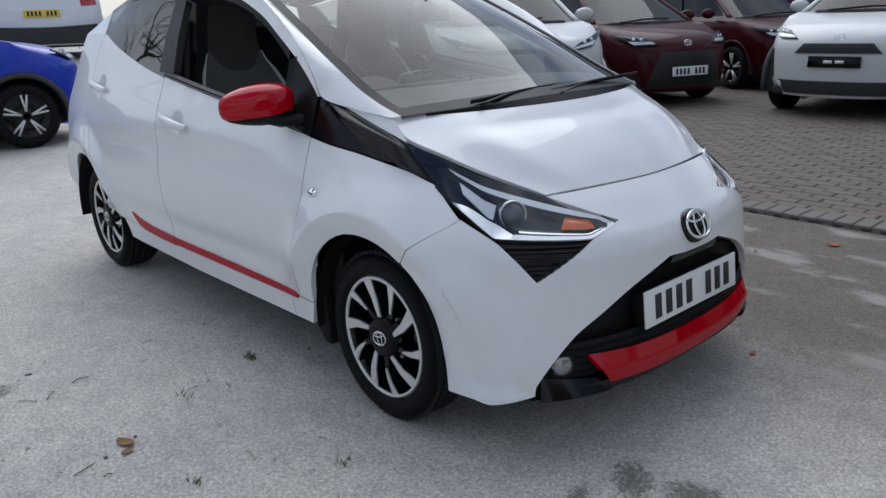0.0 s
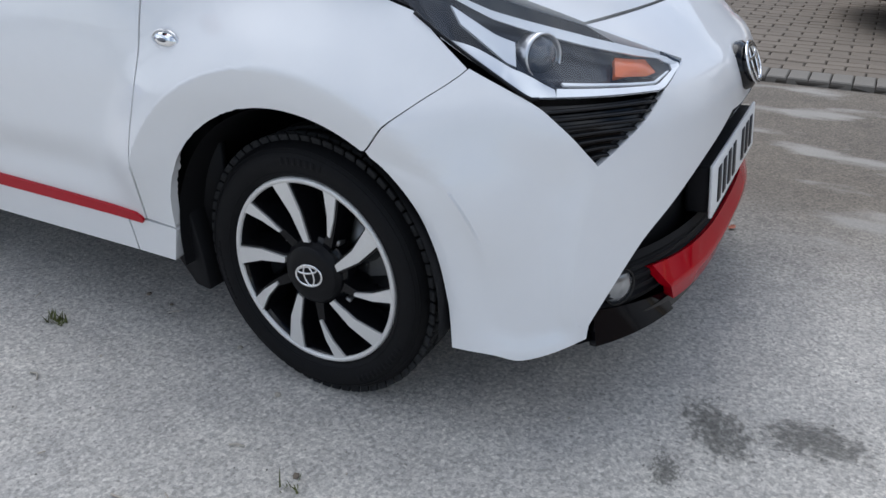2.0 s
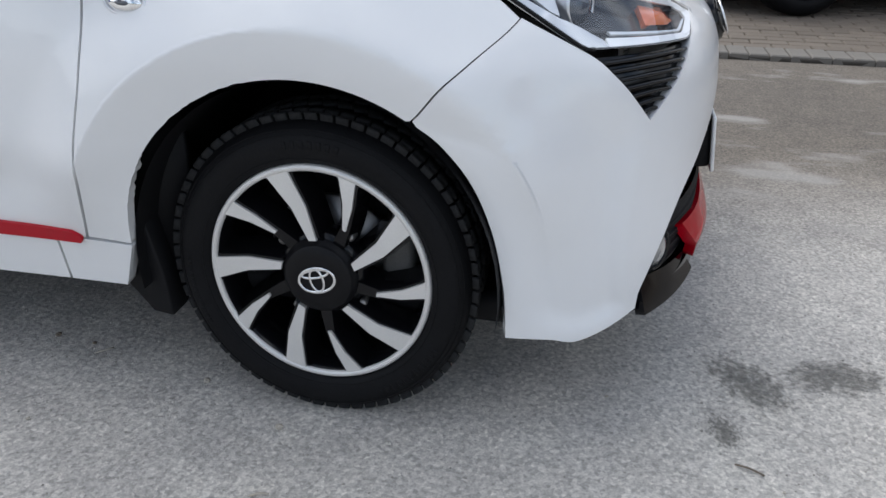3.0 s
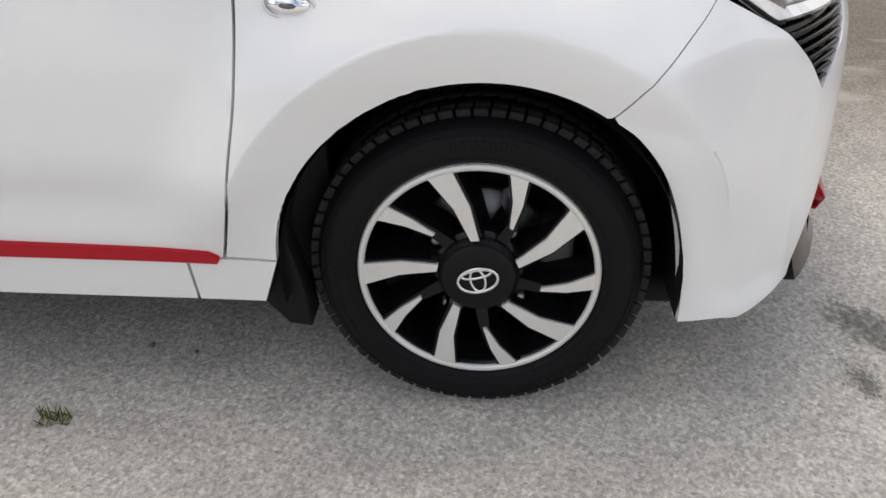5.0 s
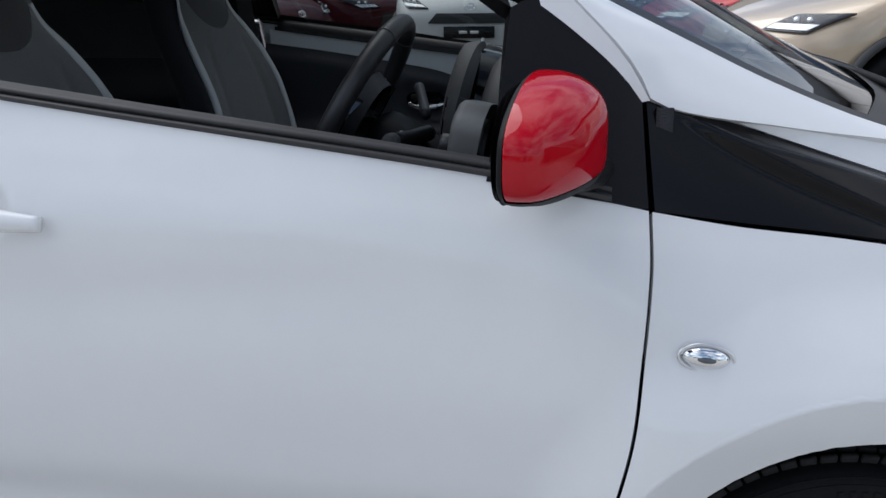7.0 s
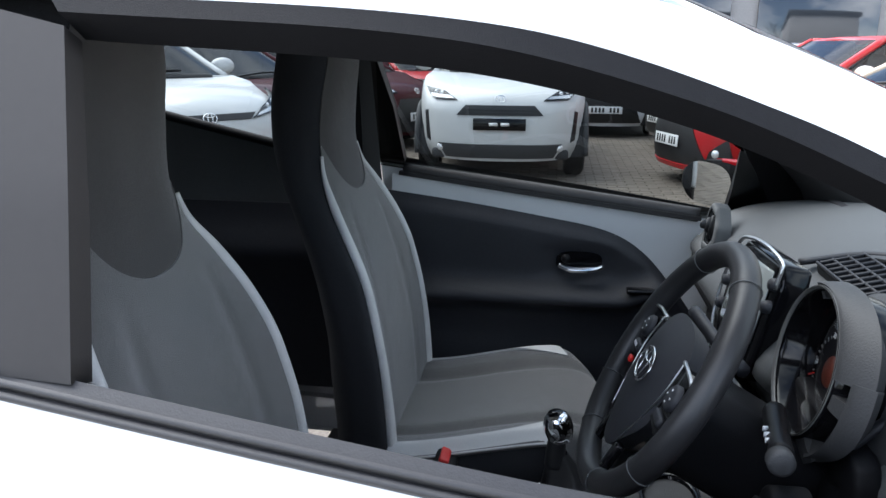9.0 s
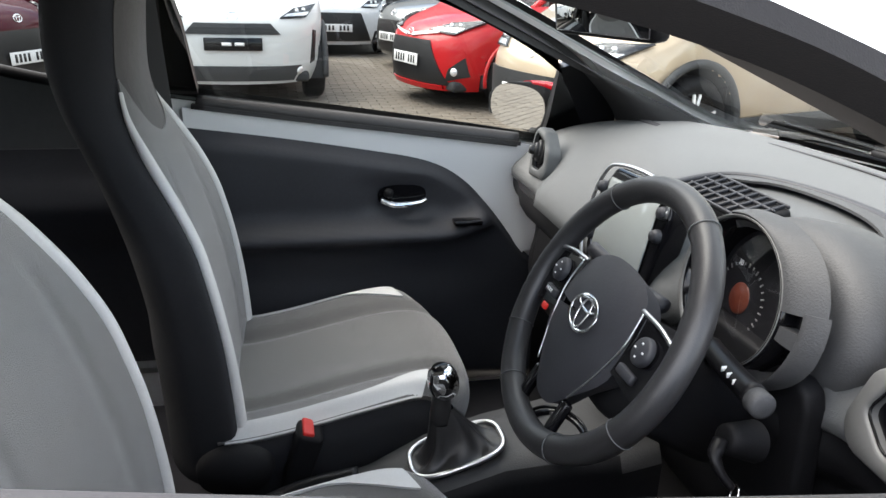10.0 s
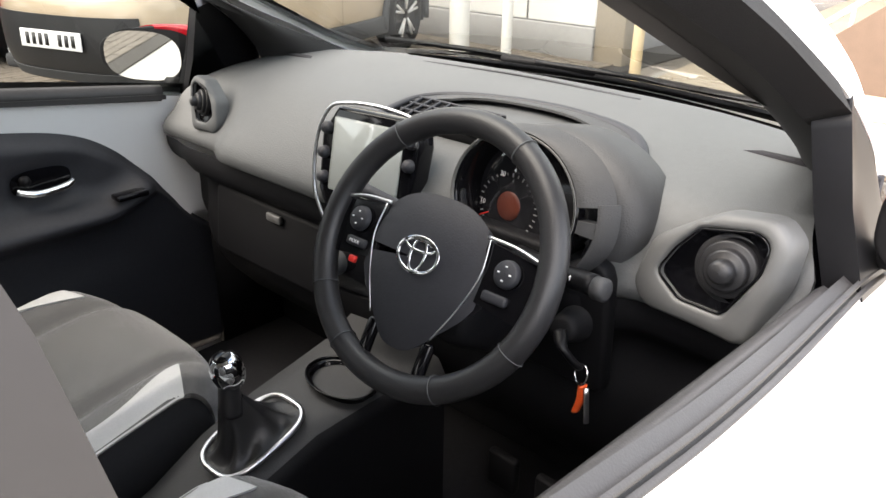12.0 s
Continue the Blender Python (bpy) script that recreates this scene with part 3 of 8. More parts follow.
seam_rear = curve(at_x(-1.935, .350), at_x(-1.99, .47), at_x(-2.08, .60), at_x(-2.16, .72), at_x(-2.215, .85), at_x(-2.22, 1.0), at_x(-2.16, 1.15), at_x(-2.12, 1.205))
rd_bottom = line(at_x(-1.935, .350), at_x(-1.364, .333))
rd_right = line(at_x(-1.364, .333), at_x(-1.364, 1.030))
rd_top = curve(at_x(-2.12, 1.205), at_x(-1.95, 1.155), at_x(-1.75, 1.105), at_x(-1.55, 1.06), at_x(-1.364, 1.030))
door_r, door_r_left = both("rear_door", sheet([(on_shell(coons(rd_bottom, rd_top, seam_rear, rd_right)), 90, 80)], MID, 0.018), WHITE, "white rear door with dark privacy glass")

# red strip along the foot of the doors
stripe_f = coons(curve(at_x(-1.358, .327), at_x(-.9, .326), at_x(-.394, .326)), curve(at_x(-1.358, .360), at_x(-.9, .357), at_x(-.404, .349)),
                 line(at_x(-1.358, .327), at_x(-1.358, .360)), curve(at_x(-.394, .326), at_x(-.388, .338), at_x(-.404, .349)))
stripe_r = coons(curve(at_x(-1.80, .400), at_x(-1.72, .345), at_x(-1.55, .327), at_x(-1.366, .322)), curve(at_x(-1.80, .404), at_x(-1.70, .383), at_x(-1.55, .368), at_x(-1.366, .362)),
                 line(at_x(-1.80, .400), at_x(-1.80, .404)), line(at_x(-1.366, .322), at_x(-1.366, .362)))
for f2, d0, d1 in ((stripe_f, door_f, door_f_left), (stripe_r, door_r, door_r_left)):
    bm = sheet([(on_shell(f2, 0.006), 50, 4)], MID, 0.006)
    o = mirrored(bm)
    part("stripe", bm, RED_STRIPE, d0, "red moulded strip")
    part("stripe", o, RED_STRIPE, d1, "red moulded strip")

# rear quarter and its wheel opening
rq_right = shifted(seam_rear, -2 * G)
quarter_low = chain((line(at_x(-2.72, .27), tuple(arch(REAR_X, 0, 1)(0))), .14), (arch(REAR_X, 0, 168), .85), (line(tuple(arch(REAR_X, 0, 168)(1)), tuple(rq_right(0))), .08))
quarter_top = curve(at_x(-2.42, 1.205), at_x(-2.27, 1.207), tuple(rq_right(1)))
rq_left = curve(at_x(-2.72, .27), at_x(-2.73, .55), at_x(-2.68, .80), at_x(-2.54, 1.05), at_x(-2.42, 1.205))
both("rear_wing", sheet([(on_shell(coons(quarter_low, quarter_top, rq_left, rq_right)), 64, 40)], MID, 0.02), WHITE, "white rear quarter panel")

ret = coons(line(at_x(-2.32, 1.02), at_x(-2.06, 1.02)), line(at_x(-2.32, 1.200), at_x(-2.06, 1.165)), line(at_x(-2.32, 1.02), at_x(-2.32, 1.200)), line(at_x(-2.06, 1.02), at_x(-2.06, 1.165)))
both("door_return", sheet([(on_shell(ret, -.005), 16, 10)], MID, 0.004), WHITE)
# greenhouse: pillars, frames, glass
seam_a = curve((-.012, -.621, .953), (-.15, -.648, .972), (-.300, -.664, 1.000), (-.325, -.662, 1.04), (-.365, -.655, 1.085), (-.45, -.641, 1.160), (-.62, -.612, 1.262), (-.80, -.585, 1.34), (-1.0, -.565, 1.39))
ws_edge = curve((.012, -.600, .957), (-.07, -.606, .984), (-.17, -.608, 1.025), (-.26, -.602, 1.068), (-.38, -.592, 1.126), (-.55, -.573, 1.208), (-.72, -.550, 1.286), (-.86, -.529, 1.348), (-1.0, -.508, 1.405))


def bulged(f, amount, direction):
    d = np.array(direction, float)
    return lambda u, v: f(u, v) + d * amount * 16 * u * (1 - u) * v * (1 - v)


both("front_pillar", sheet([(bulged(ruled(seam_a, ws_edge), .008, (.2, -.6, .7)), 44, 8)], (-.6, 0, .6), 0.02), WHITE, "white windscreen pillar")
# roof
rail_r = curve((-1.0, -.508, 1.405), (-1.4, -.515, 1.425), (-1.9, -.51, 1.40), (-2.25, -.495, 1.35))
roof_front = curve((-1.0, -.508, 1.405), (-.92, -.25, 1.437), (-.90, 0, 1.445), (-.92, .25, 1.437), (-1.0, .508, 1.405))
roof_rear = curve((-2.25, -.495, 1.35), (-2.40, -.25, 1.380), (-2.43, 0, 1.385), (-2.40, .25, 1.380), (-2.25, .495, 1.35))
rail_l = lambda t: rail_r(t) * np.array((1, -1, 1))
part("roof", sheet([(bulged(coons(roof_front, roof_rear, rail_r, rail_l), .02, (0, 0, 1)), 24, 24)], (-1.6, 0, 1), 0.02), WHITE, car, "white roof panel")
# side frame over the doors, white, from the windscreen pillar to the tail
rail_out = curve((-1.0, -.565, 1.39), (-1.4, -.572, 1.395), (-1.9, -.568, 1.372), (-2.24, -.548, 1.322))
both("roof_rail", sheet([(ruled(rail_out, rail_r), 30, 4)], (-1.6, 0, 1), 0.015), WHITE)
top_edge = curve((-.318, -.668, 1.002), (-.358, -.665, 1.048), (-.448, -.653, 1.117), (-.57, -.635, 1.186), (-.73, -.609, 1.264), (-.955, -.588, 1.331), (-1.36, -.584, 1.359))
frame_out = curve((-.309, -.668, 1.004), (-.334, -.664, 1.045), (-.372, -.657, 1.088), (-.456, -.643, 1.162), (-.625, -.614, 1.262), (-.81, -.588, 1.335), (-1.36, -.574, 1.388))
fr = coons(frame_out, top_edge, line(frame_out(0), top_edge(0)), line(frame_out(1), top_edge(1)))
for nm, bm in (("window_frame", sheet([(fr, 50, 4)], (-.8, 0, .8), 0.02)),):
    o = mirrored(bm)
    part(nm, bm, WHITE, door_f, "white upper door frame")
    part(nm, o, WHITE, door_f_left, "white upper door frame")
# black inner frame of the window opening, A corner to B post
win_top = curve((-.478, -.662, 1.112), (-.56, -.645, 1.160), (-.66, -.628, 1.214), (-.80, -.610, 1.272), (-1.0, -.598, 1.320), (-1.345, -.594, 1.342))
seal_top = chain((span(top_edge, .20, 1.0), 1.0))
bm = sheet([(ruled(seal_top, win_top), 46, 4)], (-.8, 0, .8), 0.045)
o = mirrored(bm)
part("window_seal", bm, BLACK_PLASTIC, door_f, "black rubber window seal")
part("window_seal", o, BLACK_PLASTIC, door_f_left, "black rubber window seal")
# mirror sail: black corner panel before the window
sail_low = lambda t: shell(*curve(at_x(-.50, .912), at_x(-.40, .896), at_x(-.306, .882))(t), 0.002)
sail_rear = line(sail_low(0), (-.488, -.688, 1.01), (-.478, -.662, 1.112))
sail_top = curve((-.478, -.662, 1.112), (-.44, -.650, 1.125), (-.352, -.662, 1.052), (-.318, -.668, 1.002))
sail_front = line(sail_low(1), (-.318, -.668, 1.002))
bm = sheet([(coons(sail_low, sail_top, sail_rear, sail_front), 14, 14)], (-.8, 0, .8), 0.04)
o = mirrored(bm)
part("sail_panel", bm, BLACK_SATIN, door_f, "black triangular mirror panel")
part("sail_panel", o, BLACK_SATIN, door_f_left, "black triangular mirror panel")
# belt moulding: ribbed black strip along the top of the door
belt3 = lambda t, off, dz: shell(*(belt_front(t) + np.array((0, dz))), off)
bms = []
for z0, z1, o0, o1 in ((0.0, 0.0075, 0.003, 0.004), (0.0085, 0.017, 0.0005, 0.003)):
    bm = bmesh.new()
    add_patch(bm, lambda u, v, z0=z0, z1=z1, o0=o0, o1=o1: belt3(u * .955, o0 + (o1 - o0) * v + 0.004 * math.sin(v * math.pi), z0 + (z1 - z0) * v), 40, 5)
    outward(bm, MID)
    hem(bm, 0.02)
    bms.append(bm)
bm = join(*bms)
o = mirrored(bm)
part("belt_moulding", bm, SEAL, door_f, "ribbed black belt moulding")
part("belt_moulding", o, SEAL, door_f_left, "ribbed black belt moulding")
rear_belt = curve(at_x(-2.12, 1.205), at_x(-1.95, 1.155), at_x(-1.75, 1.105), at_x(-1.55, 1.06), at_x(-1.364, 1.030))
# B post: black, and rear side window
post = coons(line((-1.292, -.710, 1.046), (-1.43, -.708, 1.052)), line((-1.342, -.592, 1.33), (-1.43, -.588, 1.35)), line((-1.292, -.710, 1.046), (-1.310, -.66, 1.19), (-1.342, -.592, 1.33)),
             line((-1.43, -.708, 1.052), (-1.43, -.66, 1.19), (-1.43, -.588, 1.35)))
both("centre_post", sheet([(post, 6, 14)], (-1.3, 0, .9), 0.03), POST_FILM, "black centre door post")
rg = coons(lambda t: shell(*rear_belt(t), -.004), curve((-2.17, -.582, 1.315), (-1.9, -.592, 1.345), (-1.43, -.588, 1.35)),
           curve(tuple(shell(*rear_belt(0), -.004)), (-2.15, -.615, 1.27), (-2.17, -.582, 1.315)), line(tuple(shell(*rear_belt(1), -.004)), (-1.43, -.588, 1.35)))
bm = sheet([(rg, 24, 14)], (-1.8, 0, .9), 0.004)
o = mirrored(bm)
g1, g2 = part("rear_window", bm, PRIVACY, door_r, "dark tinted rear side window"), part("rear_window", o, REAR_GLASS, door_r_left, "tinted rear side window")
for s_, d_ in ((-1, door_r), (1, door_r_left)):
    part("rear_belt_seal", tube(lambda t, s_=s_: shell(*rear_belt(.10 + .88 * t), -.020) * np.array((1, -s_, 1)) + np.array((0, 0, .003)), .012, 30, 8), BLACK_PLASTIC, d_, "black rubber seal below the rear window")
# lowered driver's pane: its top shows in the slot; far pane is closed
lg = coons(lambda t: belt3(t * .955, -.02, 0.0) * np.array((1, -1, 1)), lambda t: win_top(1 - t) * np.array((1, -1, 1)),
           line(belt3(0, -.02, 0) * np.array((1, -1, 1)), win_top(1) * np.array((1, -1, 1))), line(belt3(.955, -.02, 0) * np.array((1, -1, 1)), win_top(0) * np.array((1, -1, 1))))
bm = bmesh.new()
add_patch(bm, lg, 30, 14)
pane = part("window_pane", bm, SIDE_GLASS, door_f_left, "clear closed side window")
pane.visible_shadow = False
g2.visible_shadow = False

# windscreen, cowl and wipers
ws_bottom = curve((.012, -.600, .957), (.085, -.40, .968), (.118, 0, .975), (.085, .40, .968), (.012, .600, .957))
ws_top = curve((-1.0, -.508, 1.405), (-.92, -.25, 1.437), (-.90, 0, 1.445), (-.92, .25, 1.437), (-1.0, .508, 1.405))
ws_left = lambda t: ws_edge(t) * np.array((1, -1, 1))
wsp = bulged(coons(ws_bottom, ws_top, ws_edge, ws_left), .02, (.5, 0, .8))
bm = bmesh.new()
add_patch(bm, lambda u, v: wsp(u, v) + np.array((-.004, 0, -.006)), 30, 24)
outward(bm, (-.6, 0, .6))
ws = part("windscreen", bm, GLASS, car, "clear curved windscreen")
ws.visible_shadow = False
# dark printed border of the glass
bms = []
for f in (lambda u, v: wsp(u, v * .05), lambda u, v: wsp(u, 1 - v * .05), lambda u, v: wsp(.001 + v * .030, u), lambda u, v: wsp(.999 - v * .030, u)):
    b = bmesh.new()
    add_patch(b, lambda u, v, f=f: f(u, v) + np.array((-.002, 0, -.002)), 30, 3)
    outward(b, (-.6, 0, .6))
    bms.append(b)
part("windscreen_border", join(*bms), BLACK_SATIN, car, "black glazing border")
for y0, y1, k in ((-.36, .12, 0), (.02, .50, 1)):
    arm = curve((.11, y0, .978), (.07, y0 + (y1 - y0) * .4, .995), (.035, y1, 1.00))
    w = part("wiper", tube(lambda t: arm(t) - np.array((0, 0, .006)), .006, 20, 8, flat=.7), BLACK_SATIN, car, "black wiper arm")
    blade = curve((.085, y0 - .02, .986), (.062, (y0 + y1) / 2 + .05, .997), (.025, y1 + .09, .998))
    part("blade", tube(lambda t: blade(t) - np.array((0, 0, .006)), .004, 20, 6, flat=1.8), BLACK_PLASTIC, w)

# bonnet
bon_front = curve((.419, -.424, .746), (.462, -.243, .749), (.486, 0, .748), (.462, .243, .749), (.419, .424, .746))
bon_right = curve((.419, -.424, .746), (.286, -.527, .800), (.16, -.590, .853), (.066, -.623, .892), (.01, -.614, .930), (-.02, -.603, .952))
bon_rear = curve((-.02, -.603, .952), (.10, -.40, .953), (.175, 0, .955), (.10, .40, .953), (-.02, .603, .952))
bon_left = lambda t: bon_right(t) * np.array((1, -1, 1))
bon = coons(bon_front, bon_rear, bon_right, bon_left)
part("bonnet", sheet([(lambda u, v: bon(u, v) + np.array((0, 0, .030 * 4 * v * (1 - v) * (.35 + .65 * (4 * u * (1 - u))) + .012 * 4 * v * (1 - v) * math.exp(-((abs(u - .5) - .36) / .07) ** 2))), 48, 36)], (0, 0, .4), .015), WHITE, car, "white domed bonnet")

cowl = ruled(lambda t: ws_bottom(.07 + .86 * t) + np.array((.002, 0, -.004)), lambda t: bon_rear(.07 + .86 * t) + np.array((-.002, 0, -.014)))
part("cowl_panel", sheet([(cowl, 30, 4)], (0, 0, .5), .01), BLACK_PLASTIC, car, "black plastic scuttle below the windscreen")
# black wedge between wing and windscreen, with a raised gloss rib
black_up = curve((-.313, -.656, 1.008), (-.219, -.650, .979), (-.124, -.645, .948), (-.029, -.639, .917), (.064, -.631, .887))
top_line = curve((-.313, -.655, 1.010), (-.15, -.645, .971), (-.016, -.614, .951), (.02, -.618, .926), (.066, -.625, .890))
both("wing_top", sheet([(ruled(lambda t: black_up(t) + np.array((0, .002, .0015)), top_line), 40, 6)], MID, .02), WHITE, "white strip between bonnet and black trim")
wedge_low = lambda t: shell(*curve(at_x(-.298, .880), at_x(-.20, .868), at_x(-.06, .853), at_x(.113, .820), at_x(.205, .784))(t))
wedge = coons(wedge_low, black_up, line(wedge_low(0), black_up(0)), line(wedge_low(1), black_up(1)))


def wedge_bulge(u, v):
    d = (v - 1 + u / .62) / 1.2
    return wedge(u, v) + np.array((0, -.75, .55)) * (.017 * smooth01(0, .16, d) * smooth01(1.0, .80, u) * smooth01(1.0, .70, v))


both("wing_trim", sheet([(wedge_bulge, 60, 28)], MID, .02), TRIM_BLACK, "gloss black trim wedge with raised facet behind the headlamp")

# bumper: corner, band and nose, one moulding
V_LOW, V_IN, V_TIP = at_y(-.560, .538), at_y(-.395, .637), at_y(-.275, .668)
M_TOP, TIP = at_y(-.138, .546), at_y(-.586, .214)
seam_b = shifted(curve(seam_low, at_x(.224, .632), at_x(.305, .700)), 0.0034)
c_left = chain((line(at_x(.316, .212), at_x(.310, .30)), .10), (curve(at_x(.310, .30), at_x(.290, .395), at_x(.257, .478), at_x(.212, .540), tuple(seam_b(0))), .33), (seam_b, .2))
c_bottom = curve(at_x(.316, .212), at_x(.385, .200), at_x(.43, .186), TIP)
c_top = chain((curve(tuple(seam_b(1)), at_x(.404, .648), at_y(-.60, .61), V_LOW), 1))
c_right = curve(TIP, at_y(-.604, .27), at_y(-.600, .38), V_LOW)
corner = coons(c_bottom, c_top, c_left, c_right)
b_left = c_right
b_bottom = curve(TIP, at_y(-.581, .246), at_y(-.488, .373), at_y(-.400, .433), at_y(-.300, .489), M_TOP)
b_top = curve(V_LOW, V_IN, V_TIP, line=True)
b_right = line(M_TOP, V_TIP)
band = coons(b_bottom, b_top, b_left, b_right)
n_bottom = curve(M_TOP, at_y(-.06, .541), (1.0, .540))
n_right = curve((1.0, .540), (1.0, .60), (1.0, .66), (1.0, .744))
bon_c = at_y(-.424, .742)
n_top = curve(bon_c, at_y(-.243, .745), (1.0, .744))
n_left = line(M_TOP, V_TIP, bon_c)
nose_p = coons(n_bottom, n_top, n_left, n_right)


def nose_point(u, v):
    p = shell(*nose_p(u, v))
    return p


bm = bmesh.new()
add_patch(bm, lambda u, v: shell(*corner(u, v), -.013 * smooth01(0, .35, u) * smooth01(1.0, .80, u) * smooth01(0, .12, v) * smooth01(1.0, .80, v)), 40, 48)
add_patch(bm, on_shell(band), 40, 24)
add_patch(bm, nose_point, 30, 28)
right_half = mirrored(bm)
bm = join(bm, right_half)
weld(bm, .003)
bmesh.ops.recalc_face_normals(bm, faces=bm.faces)
outward(bm, (-.2, 0, .45))
hem(bm, .02)
bumper = part("front_bumper", bm, WHITE, car, "white front bumper with crossed bands")
emblem(bumper, frame_from((.659, 0, .616), (1, 0, .45), (0, 0, 1)), .062)
part("badge_disc", moved(lathe([(.001, .004), (.05, .004), (.062, -.004), (.064, -.016)], 40), frame_from((.650, 0, .612), (1, 0, .45), (0, 0, 1)) @ Matrix.Diagonal((1, 1, .82, 1))), BLACK_GLOSS, bumper, "black badge backing")


# lower bumper lip at the corner (fold that juts out)
def lamp():
    """Headlamp: dark bucket, bright inner strips, projector, amber lens, clear cover; and the ribbed black triangle beneath it."""
    lo = chain((line(at_x(.206, .779), at_x(.400, .653)), .24), (line(at_x(.400, .653), V_IN), .28), (line(V_IN, at_y(-.287, .664)), .12))
    up3 = curve((.069, -.628, .884), (.165, -.590, .848), (.286, -.530, .796), (.414, -.430, .743), (.500, -.345, .705), tuple(shell(*at_y(-.287, .664))))
    lo3 = trace(lo)
    cover = ruled(lo3, up3)
    base = part("headlamp", sheet_lamp(cover, -.035, 30, 10), LAMP_BODY, car, "headlamp with dark bucket, chrome strips and amber lens")
    other = part("headlamp", mirrored_copy(base), LAMP_BODY, car, "headlamp with dark bucket, chrome strips and amber lens")
    pieces = []
    bm = bmesh.new()
    add_patch(bm, lambda u, v: cover(u, v) + np.array((.003, -.003, .002)), 36, 10)
    outward(bm, MID)
    pieces.append(("lamp_cover", bm, CLEAR, "clear lamp cover"))

    def inside(u, v, d):
        p = cover(u, v)
        n = np.array((.72, -.42, .45))
        return p - n * d
    # flat bright ribbon along the lower edge, round the tip and back along the top
    def ribbon(c0, c1, d0, d1, n):
        bm = bmesh.new()
        add_patch(bm, lambda u, v: inside(*((1 - v) * c0(u) + v * c1(u)), d0 + (d1 - d0) * v), n, 4)
        outward(bm, MID)
        hem(bm, .004)
        return bm
    pieces.append(("light_guide", ribbon(line((.455, .02), (.82, .02), (.975, .06), (.985, .45), (.94, .80), (.62, .83), (.20, .84)), line((.475, .115), (.815, .115), (.935, .17), (.945, .45), (.905, .66), (.62, .70), (.24, .80)), .001, .007, 70), LIGHT_GUIDE, "bright light guide"))
    pieces.append(("light_guide", ribbon(line((.50, .15), (.80, .15), (.915, .20)), line((.50, .185), (.80, .185), (.905, .235)), .007, .009, 24), LAMP_SILVER, "thin silver inner strip"))
    # broad silver blade down the outer side
    bl = coons(line((.10, .015), (.455, .02)), curve((.13, .10), (.27, .30), (.38, .30), (.475, .115)), line((.10, .015), (.13, .10)), line((.455, .02), (.475, .115)))
    b = bmesh.new()
    add_patch(b, lambda u, v: inside(*bl(u, v), .001 + .012 * v), 22, 8)
    outward(b, MID)
    hem(b, .004)
    pieces.append(("lamp_blade", b, LAMP_SILVER, "broad silver inner blade"))
    # bright reflector facet beside the projector
    rf = coons(line((.25, .50), (.40, .34)), line((.25, .70), (.43, .60)), line((.25, .50), (.25, .70)), line((.40, .34), (.43, .60)))
    b = bmesh.new()
    add_patch(b, lambda u, v: inside(*rf(u, v), .010 + .010 * u), 12, 6)
    outward(b, MID)
    hem(b, .004)
    pieces.append(("reflector", b, LAMP_SILVER, "bright reflector facet"))
    # projector behind a smoked lens
    c = inside(.50, .50, .024)
    m = frame_from(c, (.85, -.42, .1), (0, 0, 1))
    pieces.append(("projector_ring", moved(lathe([(.038, -.03), (.041, 0), (.039, .006), (.036, .004), (.034, -.01)], 36), m), CHROME_SATIN, "thin satin projector ring"))
    pieces.append(("projector_lens", moved(lathe([(.0005, .018), (.014, .016), (.027, .008), (.036, -.006)], 32), m), LENS_GREY, "glassy projector lens"))
    # amber lens
    am = coons(line((.70, .30), (.87, .32)), line((.74, .62), (.86, .66)), line((.70, .30), (.74, .62)), line((.87, .32), (.86, .66)))
    b = bmesh.new()
    add_patch(b, lambda u, v: inside(*am(u, v), .020 - .008 * math.sin(math.pi * u) * math.sin(math.pi * v)), 12, 8)
    outward(b, MID)
    hem(b, .01)
    pieces.append(("indicator_lens", b, AMBER, "amber indicator lens"))
    # upper smoked strip
    st = coons(line((.03, .60), (.20, .88)), line((.02, .985), (.20, .985)), line((.03, .60), (.02, .985)), line((.20, .88), (.20, .985)))
    b = bmesh.new()
    add_patch(b, lambda u, v: inside(*st(u, v), .003), 16, 6)
    outward(b, MID)
    hem(b, .006)
    pieces.append(("lamp_brow", b, BLACK_GLOSS, "black lamp brow"))
    for nm, b, mt, lb in pieces:
        o = mirrored(b)
        part(nm, b, mt, base, lb)
        part(nm, o, mt, other, lb)
    # black gasket line under the lamp's outer edge
    g = tube(lambda t: shell(*span(lo, 0, .40)(t), .001), .0035, 20, 6)
    o = mirrored(g)
    part("gasket", g, BLACK_SATIN, base)
    part("gasket", o, BLACK_SATIN, other)
    # ribbed triangle
    tri_top = curve(at_x(.402, .648), V_IN, line=True)
    tri_bot = line(V_LOW, (V_LOW[0] + .004, V_LOW[1] + .002))
    tri = ruled(tri_bot, tri_top)
    b = sheet([(lambda u, v: shell(*tri(u, v), -.016), 16, 16)], MID, .01)
    o = mirrored(b)
    t1 = part("lamp_grille", b, BLACK_GLOSS, car, "black ribbed triangular insert below the headlamp")
    t2 = part("lamp_grille", o, BLACK_GLOSS, car, "black ribbed triangular insert below the headlamp")
    for k in range(7):
        v = .13 + .125 * k
        rib = tube(lambda t, v=v: shell(*tri(.015 + t * .97, v + .02 * math.sin(t * 3)), -.008), .0055, 12, 6, flat=.7)
        o = mirrored(rib)
        part("rib", rib, BLACK_GLOSS, t1)
        part("rib", o, BLACK_GLOSS, t2)


